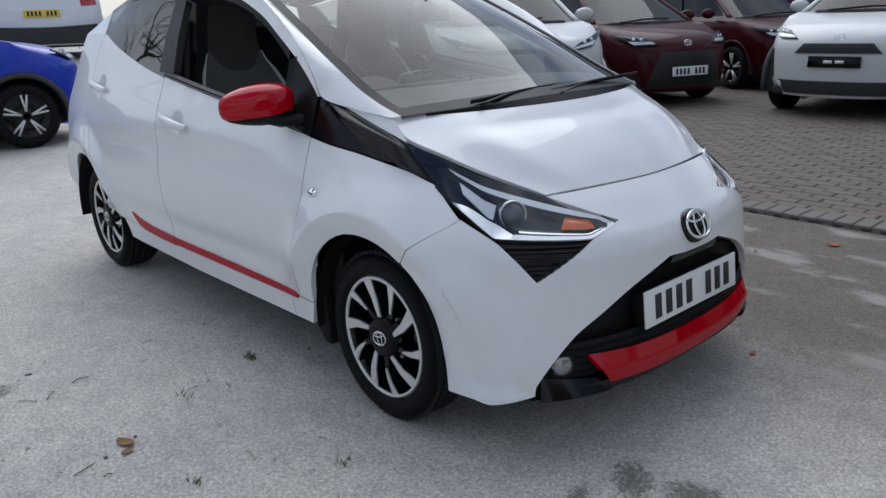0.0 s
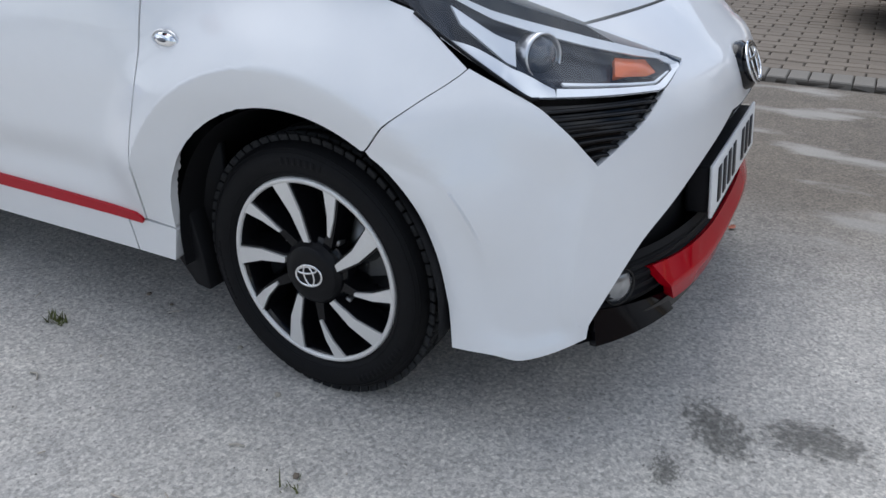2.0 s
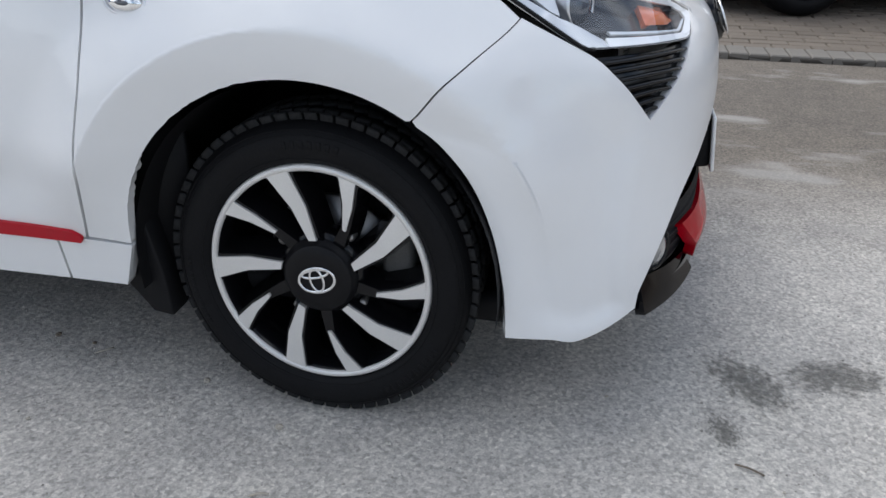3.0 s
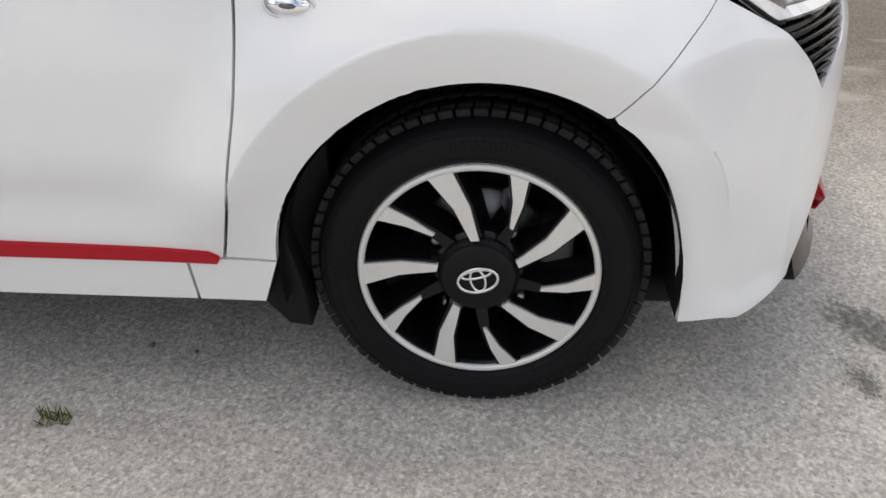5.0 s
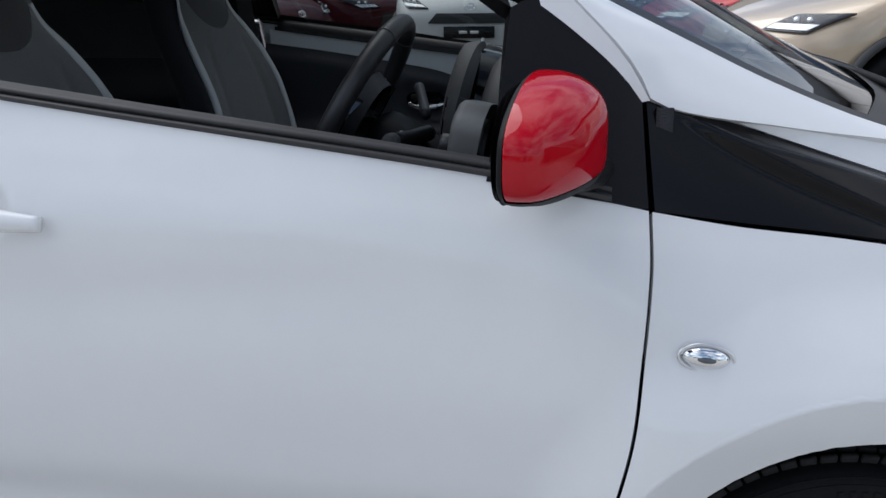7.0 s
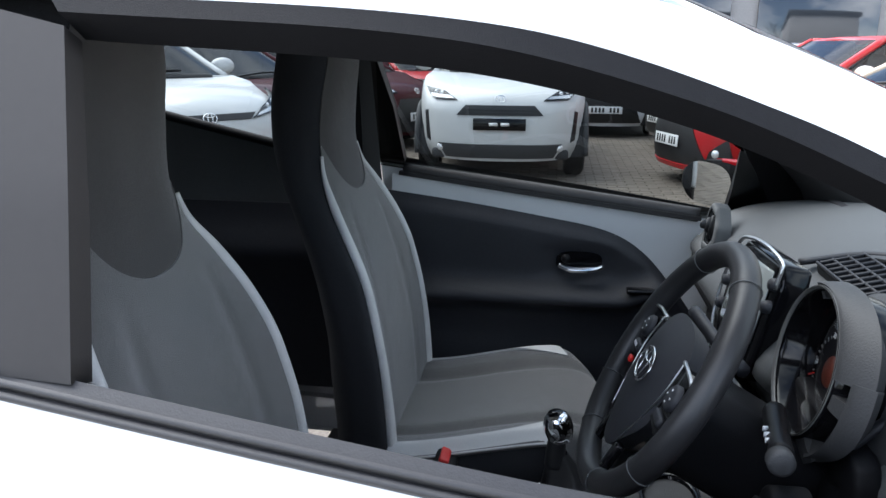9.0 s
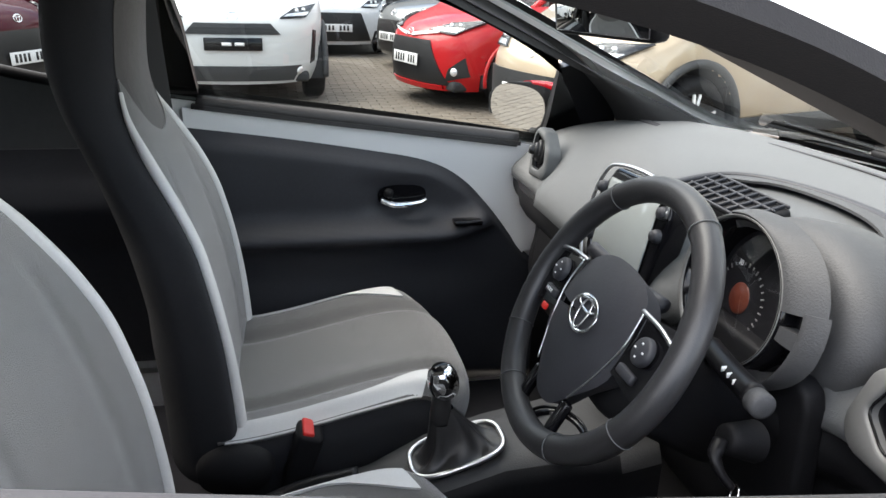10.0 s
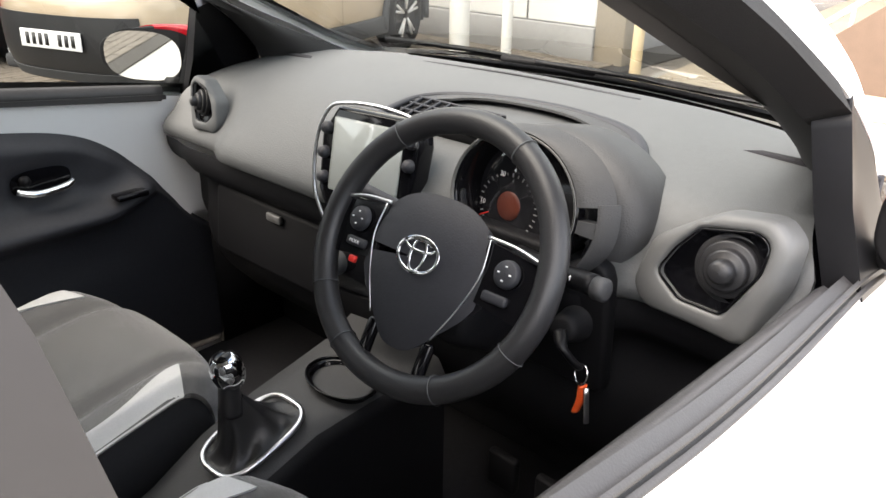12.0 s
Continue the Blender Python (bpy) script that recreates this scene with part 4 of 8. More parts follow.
def sheet_lamp(f, depth, nu, nv):
    """A bucket: the patch pushed inwards, with side walls up to the rim."""
    bm = bmesh.new()
    n = np.array((.72, -.42, .45))

    def g(u, v):
        e = min(1.0, 6 * min(u, 1 - u), 4 * min(v, 1 - v))
        return f(u, v) + n * depth * e
    add_patch(bm, g, nu, nv * 2)
    outward(bm, MID)
    return bm


def mirrored_copy(ob):
    b = bmesh.new()
    b.from_mesh(ob.data)
    c = mirrored(b)
    b.free()
    return c


lamp()

# mouth: recessed black grille with slats, plate, red chin and black splitter


def nose_at(y, z, off=0.0):
    p = shell(*at_y(min(-1e-4, -abs(y)), z), off)
    return np.array((p[0], math.copysign(abs(p[1]), y), p[2]))


def mouth_half(z):
    """Half-width of the mouth at height z."""
    return spl((.19, .25, .375, .435, .491, .546), (.585, .578, .486, .398, .298, .06), z)


bm = bmesh.new()
add_patch(bm, lambda u, v: (lambda z: nose_at((u - .5) * 2 * (mouth_half(z) + .01), z, -.045) + np.array((-.02 * (1 - abs(2 * u - 1)), 0, 0)))(.19 + .365 * v), 40, 20)
outward(bm, MID)
hem(bm, -.03)
grille = part("lower_grille", bm, BLACK_PLASTIC, car, "black front grille mouth")
for k in range(4):
    z = .268 + .022 * k
    h = mouth_half(z) - .012
    b = bmesh.new()
    add_patch(b, lambda u, v, z=z, h=h: nose_at((u - .5) * 2 * h, z + (v - .5) * .012, -.014 - .012 * math.cos(math.pi * (v - .5))), 30, 3)
    outward(b, MID)
    hem(b, .015)
    part("slat", b, BLACK_PLASTIC, grille)
# gloss surround under the badge
b = bmesh.new()
add_patch(b, lambda u, v: (lambda y: nose_at(y, .540 - .022 * v - .10 * max(0, abs(y) - .12), .001 - .012 * v))((u - .5) * .25), 30, 4)
outward(b, MID)
hem(b, .01)
part("grille_bar", b, BLACK_GLOSS, grille, "gloss black bar over the grille")
# red chin: upper slope and front blade
chin_top = lambda t: nose_at((t - .5) * .89, .318 - .02 * (1 - abs(2 * t - 1) ** 2), -.006)
chin_mid = lambda t: nose_at((t - .5) * .82, .268 - .012 * (1 - abs(2 * t - 1) ** 2), .016)
chin_low = lambda t: nose_at((t - .5) * .76, .225 - .012 * (1 - abs(2 * t - 1) ** 2), .010)
b = bmesh.new()
add_patch(b, ruled(chin_low, chin_mid), 40, 5)
add_patch(b, ruled(chin_mid, chin_top), 40, 5)
weld(b)
outward(b, MID)
hem(b, .02)
part("chin_trim", b, RED, car, "red painted chin spoiler")
b = bmesh.new()
add_patch(b, lambda u, v: nose_at((u - .5) * .98, .200 + .027 * v, .004 - .006 * v), 44, 4)
outward(b, MID)
hem(b, .05)
part("splitter", b, BLACK_GLOSS, car, "black lower splitter")
# sloping black ledge below each fog lamp
b = bmesh.new()
ledge = coons(lambda t: nose_at(-.575 + .20 * t, .200, .012), lambda t: nose_at(-.570 + .19 * t, .262 - .03 * t, -.012), lambda t: nose_at(-.575 + .005 * t, .200 + .062 * t, .012 - .024 * t), lambda t: nose_at(-.375 - .005 * t, .200 + .032 * t, .012 - .024 * t))
add_patch(b, ledge, 14, 6)
outward(b, MID)
hem(b, .02)
both("fog_ledge", b, BLACK_GLOSS, "glossy black ledge below the fog lamp")
fog_m = frame_from(nose_at(-.515, .292, -.020), (.80, -.50, .05), (0, 0, 1))
fog_r = part("fog_lamp", moved(lathe([(.0005, .010), (.018, .008), (.030, .003), (.034, -.004)], 32), fog_m), FOG_GLASS, car, "round clear fog lamp")
fog_l = part("fog_lamp", mirrored_copy(fog_r), FOG_GLASS, car, "round clear fog lamp")
for ob_, b in ((fog_r, moved(lathe([(.034, -.008), (.038, .002), (.036, .006), (.033, .002)], 32), fog_m)),):
    o = mirrored(b)
    part("fog_bezel", b, BLACK_GLOSS, fog_r)
    part("fog_bezel", o, BLACK_GLOSS, fog_l)
plate(car, frame_from((.651, 0, .408), (1, 0, .10), (0, 0, 1)))
part("plate_plinth", moved(box((.50, .05, .10), (0, -.028, 0), .008), frame_from((.651, 0, .408), (1, 0, .10), (0, 0, 1))), BLACK_PLASTIC, car)

# tail: tailgate, rear glass, lamps and bumper
tail_r = curve((-2.77, -.60, .30), (-2.80, -.645, .55), (-2.75, -.645, .80), (-2.58, -.60, 1.05), (-2.40, -.54, 1.23), (-2.25, -.495, 1.35))
tail_c = curve((-2.87, 0, .28), (-2.885, 0, .55), (-2.86, 0, .80), (-2.75, 0, 1.02), (-2.60, 0, 1.22), (-2.43, 0, 1.385))
def tail(u, v):
    w = (2 * u - 1)
    a, c = tail_r(v), tail_c(v)
    e = abs(w) ** 2.4
    p = c * (1 - e) + a * e
    return np.array((p[0], a[1] * -w * -1, p[2]))
part("tailgate", sheet([(lambda u, v: tail(.02 + .96 * u, .34 + .30 * v), 24, 14)], (-2.2, 0, .8), .02), WHITE, car, "white tailgate")
part("rear_glass", sheet([(lambda u, v: tail(.03 + .94 * u, .645 + .34 * v) + np.array((-.003, 0, 0)), 24, 14)], (-2.2, 0, .8), .004), PRIVACY, car, "black glass tailgate")
part("rear_bumper", sheet([(lambda u, v: tail(u, .335 * v), 24, 12)], (-2.2, 0, .6), .02), WHITE, car, "white rear bumper")
tl = ruled(curve((-2.725, -.692, .74), (-2.66, -.684, .92), (-2.53, -.640, 1.10)), curve((-2.80, -.62, .74), (-2.73, -.612, .92), (-2.585, -.585, 1.10)))
dp = coons(trace(quarter_top), curve(tail_r(1.0), (-2.24, -.548, 1.322), (-2.17, -.582, 1.315)), line(shell(*quarter_top(0)), tail_r(1.0)), line(shell(*quarter_top(1)), (-2.15, -.615, 1.27), (-2.17, -.582, 1.315)))
both("rear_pillar", sheet([(dp, 12, 8)], (-2.0, 0, 1), 0.01), WHITE, "white rear pillar")
both("tail_lamp", sheet([(bulged(tl, .01, (-1, -.4, 0)), 16, 6)], (-2.2, 0, .8), .02), TAIL_RED, "red upright tail lamp")
fill_side = ruled((lambda t: shell(*rq_left(t))), lambda t: tail(0.0, t * .88))
both("tail_corner", sheet([(fill_side, 24, 6)], (-2.2, 0, .8), .0), WHITE)

# closed handles on the doors, with their finger cups
def outer_handle(x, z, parent, parent_left):
    def bow(t):
        q, zz = at_x(x - .138 + .244 * t, z + .016 - .028 * t)
        p = shell(q, zz)
        w = half_width(p[0], zz)
        return np.array((p[0], -(w + .001 + .026 * math.sin(math.pi * (.06 + .88 * t)) ** .6), zz))
    bar = tube(bow, .0115, 28, 12, flat=1.25, taper=lambda t: .72 + .5 * math.sin(math.pi * t))
    o = mirrored(bar)
    part("door_handle", bar, WHITE, parent, "white pull handle")
    part("door_handle", o, WHITE, parent_left, "white pull handle")


for (hx, hz), d0, d1 in zip(HANDLES, (door_f, door_r), (door_f_left, door_r_left)):
    outer_handle(hx, hz, d0, d1)

# side repeater on the wing
rep_c = shell(*at_x(-.232, .718))
rep_m = frame_from(rep_c, (-.02, -1, .12), (0.06, 0, 1))
rep = part("side_repeater", moved(lathe([(.0005, .012), (.5, .0115), (.8, .008), (.95, .003), (1.0, -.003)], 36), rep_m @ Matrix.Diagonal((.029, .85, .0145, 1))), CHROME, car, "small oval clear side repeater")
part("repeater_lens", moved(lathe([(.0005, .015), (.3, .0145), (.42, .010)], 24), rep_m @ Matrix.Diagonal((.029, .85, .010, 1))), LENS_GREY, rep)
part("repeater_bezel", moved(tube(lambda t: (.0315 * math.cos(2 * math.pi * t), .002, .0168 * math.sin(2 * math.pi * t)), .0022, 40, 8, closed=True), rep_m), CHROME_SATIN, rep)
part("side_repeater", mirrored_copy(rep), CHROME, car, "small oval clear side repeater")


# door mirrors: red cap, black lower shell, foot, glass facing back
def door_mirror(side):
    s = -1 if side == "right" else 1
    c = Vector((-.432 if s < 0 else -.475, .822, .984))
    skew = .121 if s < 0 else .60

    def body(u, v):
        th, ph = 2 * math.pi * u, math.pi * v
        r = math.sin(ph)
        ex = lambda w, k: math.copysign(abs(w) ** k, w)
        fx = ex(math.cos(ph), .8) * .050
        fy = ex(math.cos(th), .62) * r ** .50 * .122
        fz = ex(math.sin(th), .66) * r ** .50 * .066
        taper = 1 - .20 * smooth01(-.02, .056, fx) - .26 * smooth01(-.02, .125, fy)
        x = c.x + .004 + max(fx, -.025) + .014 * (1 - abs(fy) / .125) * (fx > 0) - skew * fy
        return np.array((x, c.y + fy * (1 - .25 * smooth01(0, .056, fx)), c.z + fz * taper + .03 * (-fy)))
    full = bmesh.new()
    add_patch(full, body, 48, 24)
    weld(full, 1e-4)
    bmesh.ops.recalc_face_normals(full, faces=full.faces)
    cap, low = full.copy(), full
    band = full.copy()
    bmesh.ops.bisect_plane(band, geom=band.verts[:] + band.edges[:] + band.faces[:], plane_co=(c.x - .0155, c.y, c.z), plane_no=(-1, -.12, 0), clear_inner=True)
    bmesh.ops.bisect_plane(band, geom=band.verts[:] + band.edges[:] + band.faces[:], plane_co=(c.x, c.y, c.z - .031), plane_no=(.0, .10, 1), clear_inner=True)
    def cut(b, keep_up):
        geom = b.verts[:] + b.edges[:] + b.faces[:]
        bmesh.ops.bisect_plane(b, geom=geom, plane_co=(c.x, c.y, c.z - .031), plane_no=(.0, .10, 1), clear_inner=keep_up, clear_outer=not keep_up)
        geom = b.verts[:] + b.edges[:] + b.faces[:]
        if keep_up:
            bmesh.ops.bisect_plane(b, geom=geom, plane_co=(c.x - .0155, c.y, c.z), plane_no=(-1, -.12, 0), clear_outer=True)
    cut(cap, True)
    cut(low, False)
    low = join(low, band)
    for v in cap.verts:
        v.co += Vector((.001, .0012, .002))
    cap.normal_update()
    hem(cap, .006)
    foot_bm = tube(curve((c.x - .005, c.y - .085, c.z - .062), (c.x + .02, .80, .942), (-.385, .735, .930), (-.375, .690, .930)), .030, 16, 12, flat=.62)
    rim = bmesh.new()
    back_face = lambda u, v: np.array((c.x - .018 - skew * (v * .106 * math.copysign(abs(math.cos(2 * math.pi * u)) ** .72, math.cos(2 * math.pi * u))),
                                       c.y + v * .106 * math.copysign(abs(math.cos(2 * math.pi * u)) ** .72, math.cos(2 * math.pi * u)),
                                       c.z + v * .060 * math.copysign(abs(math.sin(2 * math.pi * u)) ** .8, math.sin(2 * math.pi * u)) - .03 * v * .106 * math.cos(2 * math.pi * u)))
    add_patch(rim, lambda u, v: back_face(u, v * .98) + np.array((-.006, 0, 0)), 48, 4)
    weld(rim, 1e-5)
    outward(rim, (c.x + .1, c.y, c.z))
    glass_bm = bmesh.new()
    swing = 0.0 if s < 0 else .17
    add_patch(glass_bm, lambda u, v: (lambda p: p + np.array((-.012 - .1 * swing + swing * (p[1] - c.y), 0, 0)))(back_face(u, v * .92)), 48, 4)
    weld(glass_bm, 1e-5)
    outward(glass_bm, (c.x + .1, c.y, c.z))
    if s < 0:
        cap, low, foot_bm, rim, glass_bm = [mirrored(b) for b in (cap, low, foot_bm, rim, glass_bm)]
    base = part("door_mirror", low, BLACK_PLASTIC, car, "door mirror with red cap and black shell")
    part("mirror_cap", cap, RED, base, "glossy red mirror cap")
    part("mirror_foot", foot_bm, BLACK_PLASTIC, base)
    part("mirror_back", rim, BLACK_PLASTIC, base)
    part("mirror_glass", glass_bm, MIRROR, base, "mirror glass")


door_mirror("right")
door_mirror("left")


# wheels
def blade(stations, depth, spread):
    """A spoke along (radius, angle, width, y) stations, with flanks that widen by spread towards the back."""
    bm = bmesh.new()
    rings = []
    for r, a, w, y in stations:
        rad, tan = np.array((math.cos(a), math.sin(a))), np.array((-math.sin(a), math.cos(a)))
        ring = []
        for k, yy in ((-.5, y), (.5, y), (.5 + spread / w, y + depth), (-.5 - spread / w, y + depth)):
            p = rad * r + tan * k * w
            ring.append(bm.verts.new((p[0], yy, p[1])))
        rings.append(ring)
    for a, b in zip(rings, rings[1:]):
        for k in range(4):
            bm.faces.new((a[k], a[(k + 1) % 4], b[(k + 1) % 4], b[k]))
    bm.faces.new(rings[0])
    bm.faces.new(list(reversed(rings[-1])))
    bmesh.ops.recalc_face_normals(bm, faces=bm.faces)
    return bm


def wheel(cx, side):
    """Five long and five short bright blades, all swept one way, over black spokes; black cap; tyre with tread blocks; out along -y."""
    s = -1 if side == "right" else 1
    m = Matrix.Translation((cx, s * .705, AXLE_Z - .012)) @ (Matrix.Identity(4) if s < 0 else Matrix.Rotation(math.pi, 4, "Z")) @ Matrix.Diagonal((.958, 1, .995, 1))
    base = part("wheel", moved(lathe([(.186, .008), (.192, -.002), (.196, -.006), (.200, -.006), (.2005, .012), (.196, .15), (.178, .15), (.172, .10), (.178, .035), (.186, .008)], 72), m), BLACK_GLOSS, car, "wheel with black spokes and bright blades")
    part("tyre", moved(lathe([(.198, .012), (.201, -.004), (.206, -.011), (.216, -.016), (.230, -.0195), (.242, -.019), (.252, -.0145), (.260, -.007), (.2660, .003), (.2700, .016), (.2725, .032), (.2735, .050), (.2735, .140), (.268, .155), (.252, .172), (.225, .170), (.199, .155)], 96), m), RUBBER, base, "black road tyre")
    # tread: shoulder blocks with cross grooves, ribs round the crown
    blocks = []
    for k in range(66):
        a = 2 * math.pi * k / 66
        b = box((.0215, .028, .007), (0, .012, .2668), .0016, 1, Matrix.Rotation(-1.22, 4, "X"))
        blocks.append(moved(b, Matrix.Rotation(a, 4, "Y")))
        b = box((.0230, .030, .008), (0, .040, .2738), .0014, 1, Matrix.Rotation(-.14, 4, "X"))
        blocks.append(moved(b, Matrix.Rotation(a + .008, 4, "Y")))
        b = box((.0240, .026, .007), (0, .076, .2755), .0014, 1, Matrix.Rotation(.35, 4, "Z"))
        blocks.append(moved(b, Matrix.Rotation(a + .030, 4, "Y")))
        b = box((.0240, .026, .007), (0, .108, .2755), .0014, 1, Matrix.Rotation(-.35, 4, "Z"))
        blocks.append(moved(b, Matrix.Rotation(a + .015, 4, "Y")))
    part("tread", moved(join(*blocks), m), TREAD_LIT, base, "tread blocks, paler than the sidewall for the light they catch")
    for r, yy, w in ((.2575, -.0095, .0012), (.2500, -.0160, .0009), (.2120, -.0140, .0012)):
        part("sidewall_ring", moved(tube(lambda t, r=r, yy=yy: (r * math.cos(2 * math.pi * t), yy, r * math.sin(2 * math.pi * t)), w, 72, 6, closed=True), m), RUBBER, base)
    # raised, unreadable moulded marks on the sidewall
    marks = []
    for a0, n, step in ((-62, 11, 3.4), (78, 7, 3.6), (175, 13, 2.6)):
        for k in range(n):
            b = box((.0085, .0016, .0135 if n != 13 else .007), (0, -.0196, .2355), .0005, 1)
            marks.append(moved(b, Matrix.Rotation(-radians(a0 + step * k - 90), 4, "Y")))
    tagged(part("sidewall_mark", moved(join(*marks), m), RUBBER, base, "raised moulded marks"), kind="stuff")
    part("rim_ring", moved(lathe([(.1885, -.003), (.1895, -.0085), (.193, -.0100), (.197, -.010), (.2000, -.006), (.2010, .002)], 96), m), ALLOY, base, "bright machined rim edge")
    part("backing_plate", moved(lathe([(.0005, .118), (.172, .118), (.176, .13)], 48), m), BLACK_PLASTIC, base)
    part("brake_disc", moved(lathe([(.05, .062), (.118, .066), (.120, .076), (.05, .078)], 48), m), STEEL, base, "worn steel brake disc")
    part("brake_caliper", moved(box((.060, .050, .120), (.128, .066, .012), .012, 2), m), CALIPER, base, "grey brake caliper")
    part("hub", moved(lathe([(.0005, .004), (.070, .006), (.078, .014), (.082, .040), (.060, .066)], 48), m), BLACK_GLOSS, base, "black wheel hub")
    for k in range(4):
        a = radians(45 + 90 * k + 8)
        part("wheel_nut", moved(lathe([(.0005, .000), (.006, .000), (.0085, .004), (.009, .02)], 8), m @ Matrix.Translation((.088 * math.cos(a), .010, .088 * math.sin(a)))), STEEL, base)
    for k in range(5):
        for a0, lean, w0, w1, r1 in ((109.0, -14.0, .037, .0135, .0685), (72.0, -11.0, .027, .006, .105)):
            a0r, a1r = radians(a0 - 72 * k), radians(a0 + lean - 72 * k)
            def ang(r):
                return a0r + (a1r - a0r) * (.193 - r) / (.193 - r1)
            mid = (.190 + r1) / 2
            bm = blade([(.1935, ang(.1935), w0 * 1.28, -.0084), (.186, ang(.186), w0 * 1.04, -.0088), (mid, ang(mid), (w0 + w1) / 2 * 1.02, -.0100), (r1, ang(r1), w1, -.0090)], .010, .0004)
            part("spoke", moved(bm, m), ALLOY, base, "bright machined spoke face", smooth=False)
            bm = blade([(.190, ang(.190), w0 * 1.25 + .010, -.0045), (.180, ang(.180), w0 + .008, -.0050), (mid, ang(mid), (w0 + w1) / 2 + .009, -.0060), (r1 + .004, ang(r1), w1 + .010, -.0045), (.062, ang(r1) - .05, w1 + .016, .002)], .046, .012)
            part("spoke_back", moved(bm, m), BLACK_GLOSS, base, smooth=False)
    part("centre_cap", moved(lathe([(.0005, -.016), (.040, -.0155), (.058, -.0135), (.0615, -.0105), (.0625, -.004), (.067, -.002), (.070, .02)], 48), m), BLACK_SATIN, base, "black centre cap")
    emblem(base, m @ Matrix.Translation((0, -.0175, 0)) @ Matrix.Rotation(math.pi, 4, "Z") @ Matrix.Rotation(radians(14 if s < 0 else 0), 4, "Y"), .033, "cap_badge")
    # dark liner of the wheel housing
    bm = bmesh.new()
    ys = -.775 + .705
    add_patch(bm, lambda u, v: np.array((.318 * math.cos(math.pi * (1.08 * u - .04)), .004 + ys + .02 + v * .42, .336 * math.sin(math.pi * (1.08 * u - .04)) + .004)), 30, 4)
    add_patch(bm, lambda u, v: np.array((.318 * (2 * u - 1), .40, -.1 + .44 * v)), 6, 4)
    part("wheel_housing", moved(bm, m), BLACK_PLASTIC, car, "dark wheel housing")


for cx in (0.0, REAR_X):
    for side in ("right", "left"):
        wheel(cx, side)
# mud flap behind the front wheel
flap = prism([(-.335, .243), (-.352, .232), (-.300, .165), (-.262, .160), (-.268, .24), (-.290, .345), (-.306, .33)], .06, .004)
both("mud_flap", moved(flap, Matrix.Translation((-.010, -.725, .014))), BLACK_PLASTIC, "black mud flap")
# floor pan and inner tub, dark
part("floor_pan", box((3.0, 1.30, .06), (-1.1, 0, .215), .02), BLACK_PLASTIC, car, "black underbody")
part("engine_bay", box((.55, .95, .30), (.18, 0, .42), .05), BLACK_PLASTIC, car)


# ---------------------------------------------------------------- cabin
def loft(bm, rings, closed=True, mat_index=0, cap=False):
    vs = [[bm.verts.new(tuple(p)) for p in r] for r in rings]
    n = len(vs[0])
    for a, b in zip(vs, vs[1:]):
        for j in range(n if closed else n - 1):
            f = bm.faces.new((a[j], a[(j + 1) % n], b[(j + 1) % n], b[j]))
            f.material_index = mat_index
    if cap:
        bm.faces.new(list(reversed(vs[0])))
        bm.faces.new(vs[-1])
    bmesh.ops.recalc_face_normals(bm, faces=bm.faces)
    return vs


def sup(t, a, b, n=3.0):
    """A point of a superellipse with half-axes a, b."""
    c, s = math.cos(2 * math.pi * t), math.sin(2 * math.pi * t)
    return a * math.copysign(abs(c) ** (2 / n), c), b * math.copysign(abs(s) ** (2 / n), s)


# dashboard: pale grey upper moulding, black lower half
def dash_front(y):
    return spl((0, .2, .45, .66), (-.092, -.100, -.135, -.20), abs(y))


def dash_profile(y):
    f = dash_front(y)
    e = (.032 if y > 0 else .058) * smooth01(.40, .48, abs(y))
    e += .075 * smooth01(-.16, -.21, y) * smooth01(-.45, -.40, y)
    drop = .012 * smooth01(.35, .66, abs(y))
    return [(f + .13, .930), (f + .06, .970 - drop), (f, .998 - drop), (f - .06, 1.002 - drop), (-.30, 1.000 - drop), (-.40, .988 - drop), (-.47, .968 - drop),
            (-.53 + e * .5, .938 - drop), (-.575 + e, .903 - drop), (-.602 + e, .868), (-.606 + e, .846), (-.590 + e, .835)]


bm = bmesh.new()
ys = [-.67 + 1.34 * k / 40 for k in range(41)]
rings = []
for y in ys:
    c = curve(*dash_profile(y))
    rings.append([(c(k / 36)[0], math.copysign(min(abs(y), half_width(c(k / 36)[0], c(k / 36)[1]) - .045), y), c(k / 36)[1]) for k in range(37)])
loft(bm, rings, closed=False)
outward(bm, (-.2, 0, .7))
hem(bm, .01)
dash = part("dashboard", bm, DASH_GREY, car, "grey moulded dashboard with grained top")
bm = bmesh.new()
rings = []
for y in ys:
    c = curve((-.585, .838), (-.588, .815), (-.578, .785), (-.548, .765), (-.545, .73), (-.560, .66), (-.54, .58), (-.46, .48))
    away = .11 * smooth01(.54, .65, y) + .052 * smooth01(.40, .48, -y)
    rings.append([(c(k / 20)[0] + away * (.15 + .85 * k / 20 if y > 0 else 1.0), y, c(k / 20)[1]) for k in range(21)])
loft(bm, rings, closed=False)
outward(bm, (-.2, 0, .7))
part("dash_lower", bm, DASH_SHADED, dash, "black lower dashboard")
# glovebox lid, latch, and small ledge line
part("glovebox_lid", box((.016, .40, .145), (-.552, .315, .688), .010, 3, Matrix.Rotation(radians(7), 4, "Y")), DASH_SHADED, dash, "black glovebox lid")
part("glovebox_latch", box((.010, .045, .018), (-.560, .30, .742), .004), SILVER_TRIM, dash)
# defroster slots at the front of the top, speaker grilles at the ends
part("defroster_slot", tube(curve((-.165, .27, 1.001), (-.142, .02, 1.0035), (-.150, -.24, 1.001)), .006, 30, 6, flat=.35), DASH_BLACK, dash, "black defroster slot")
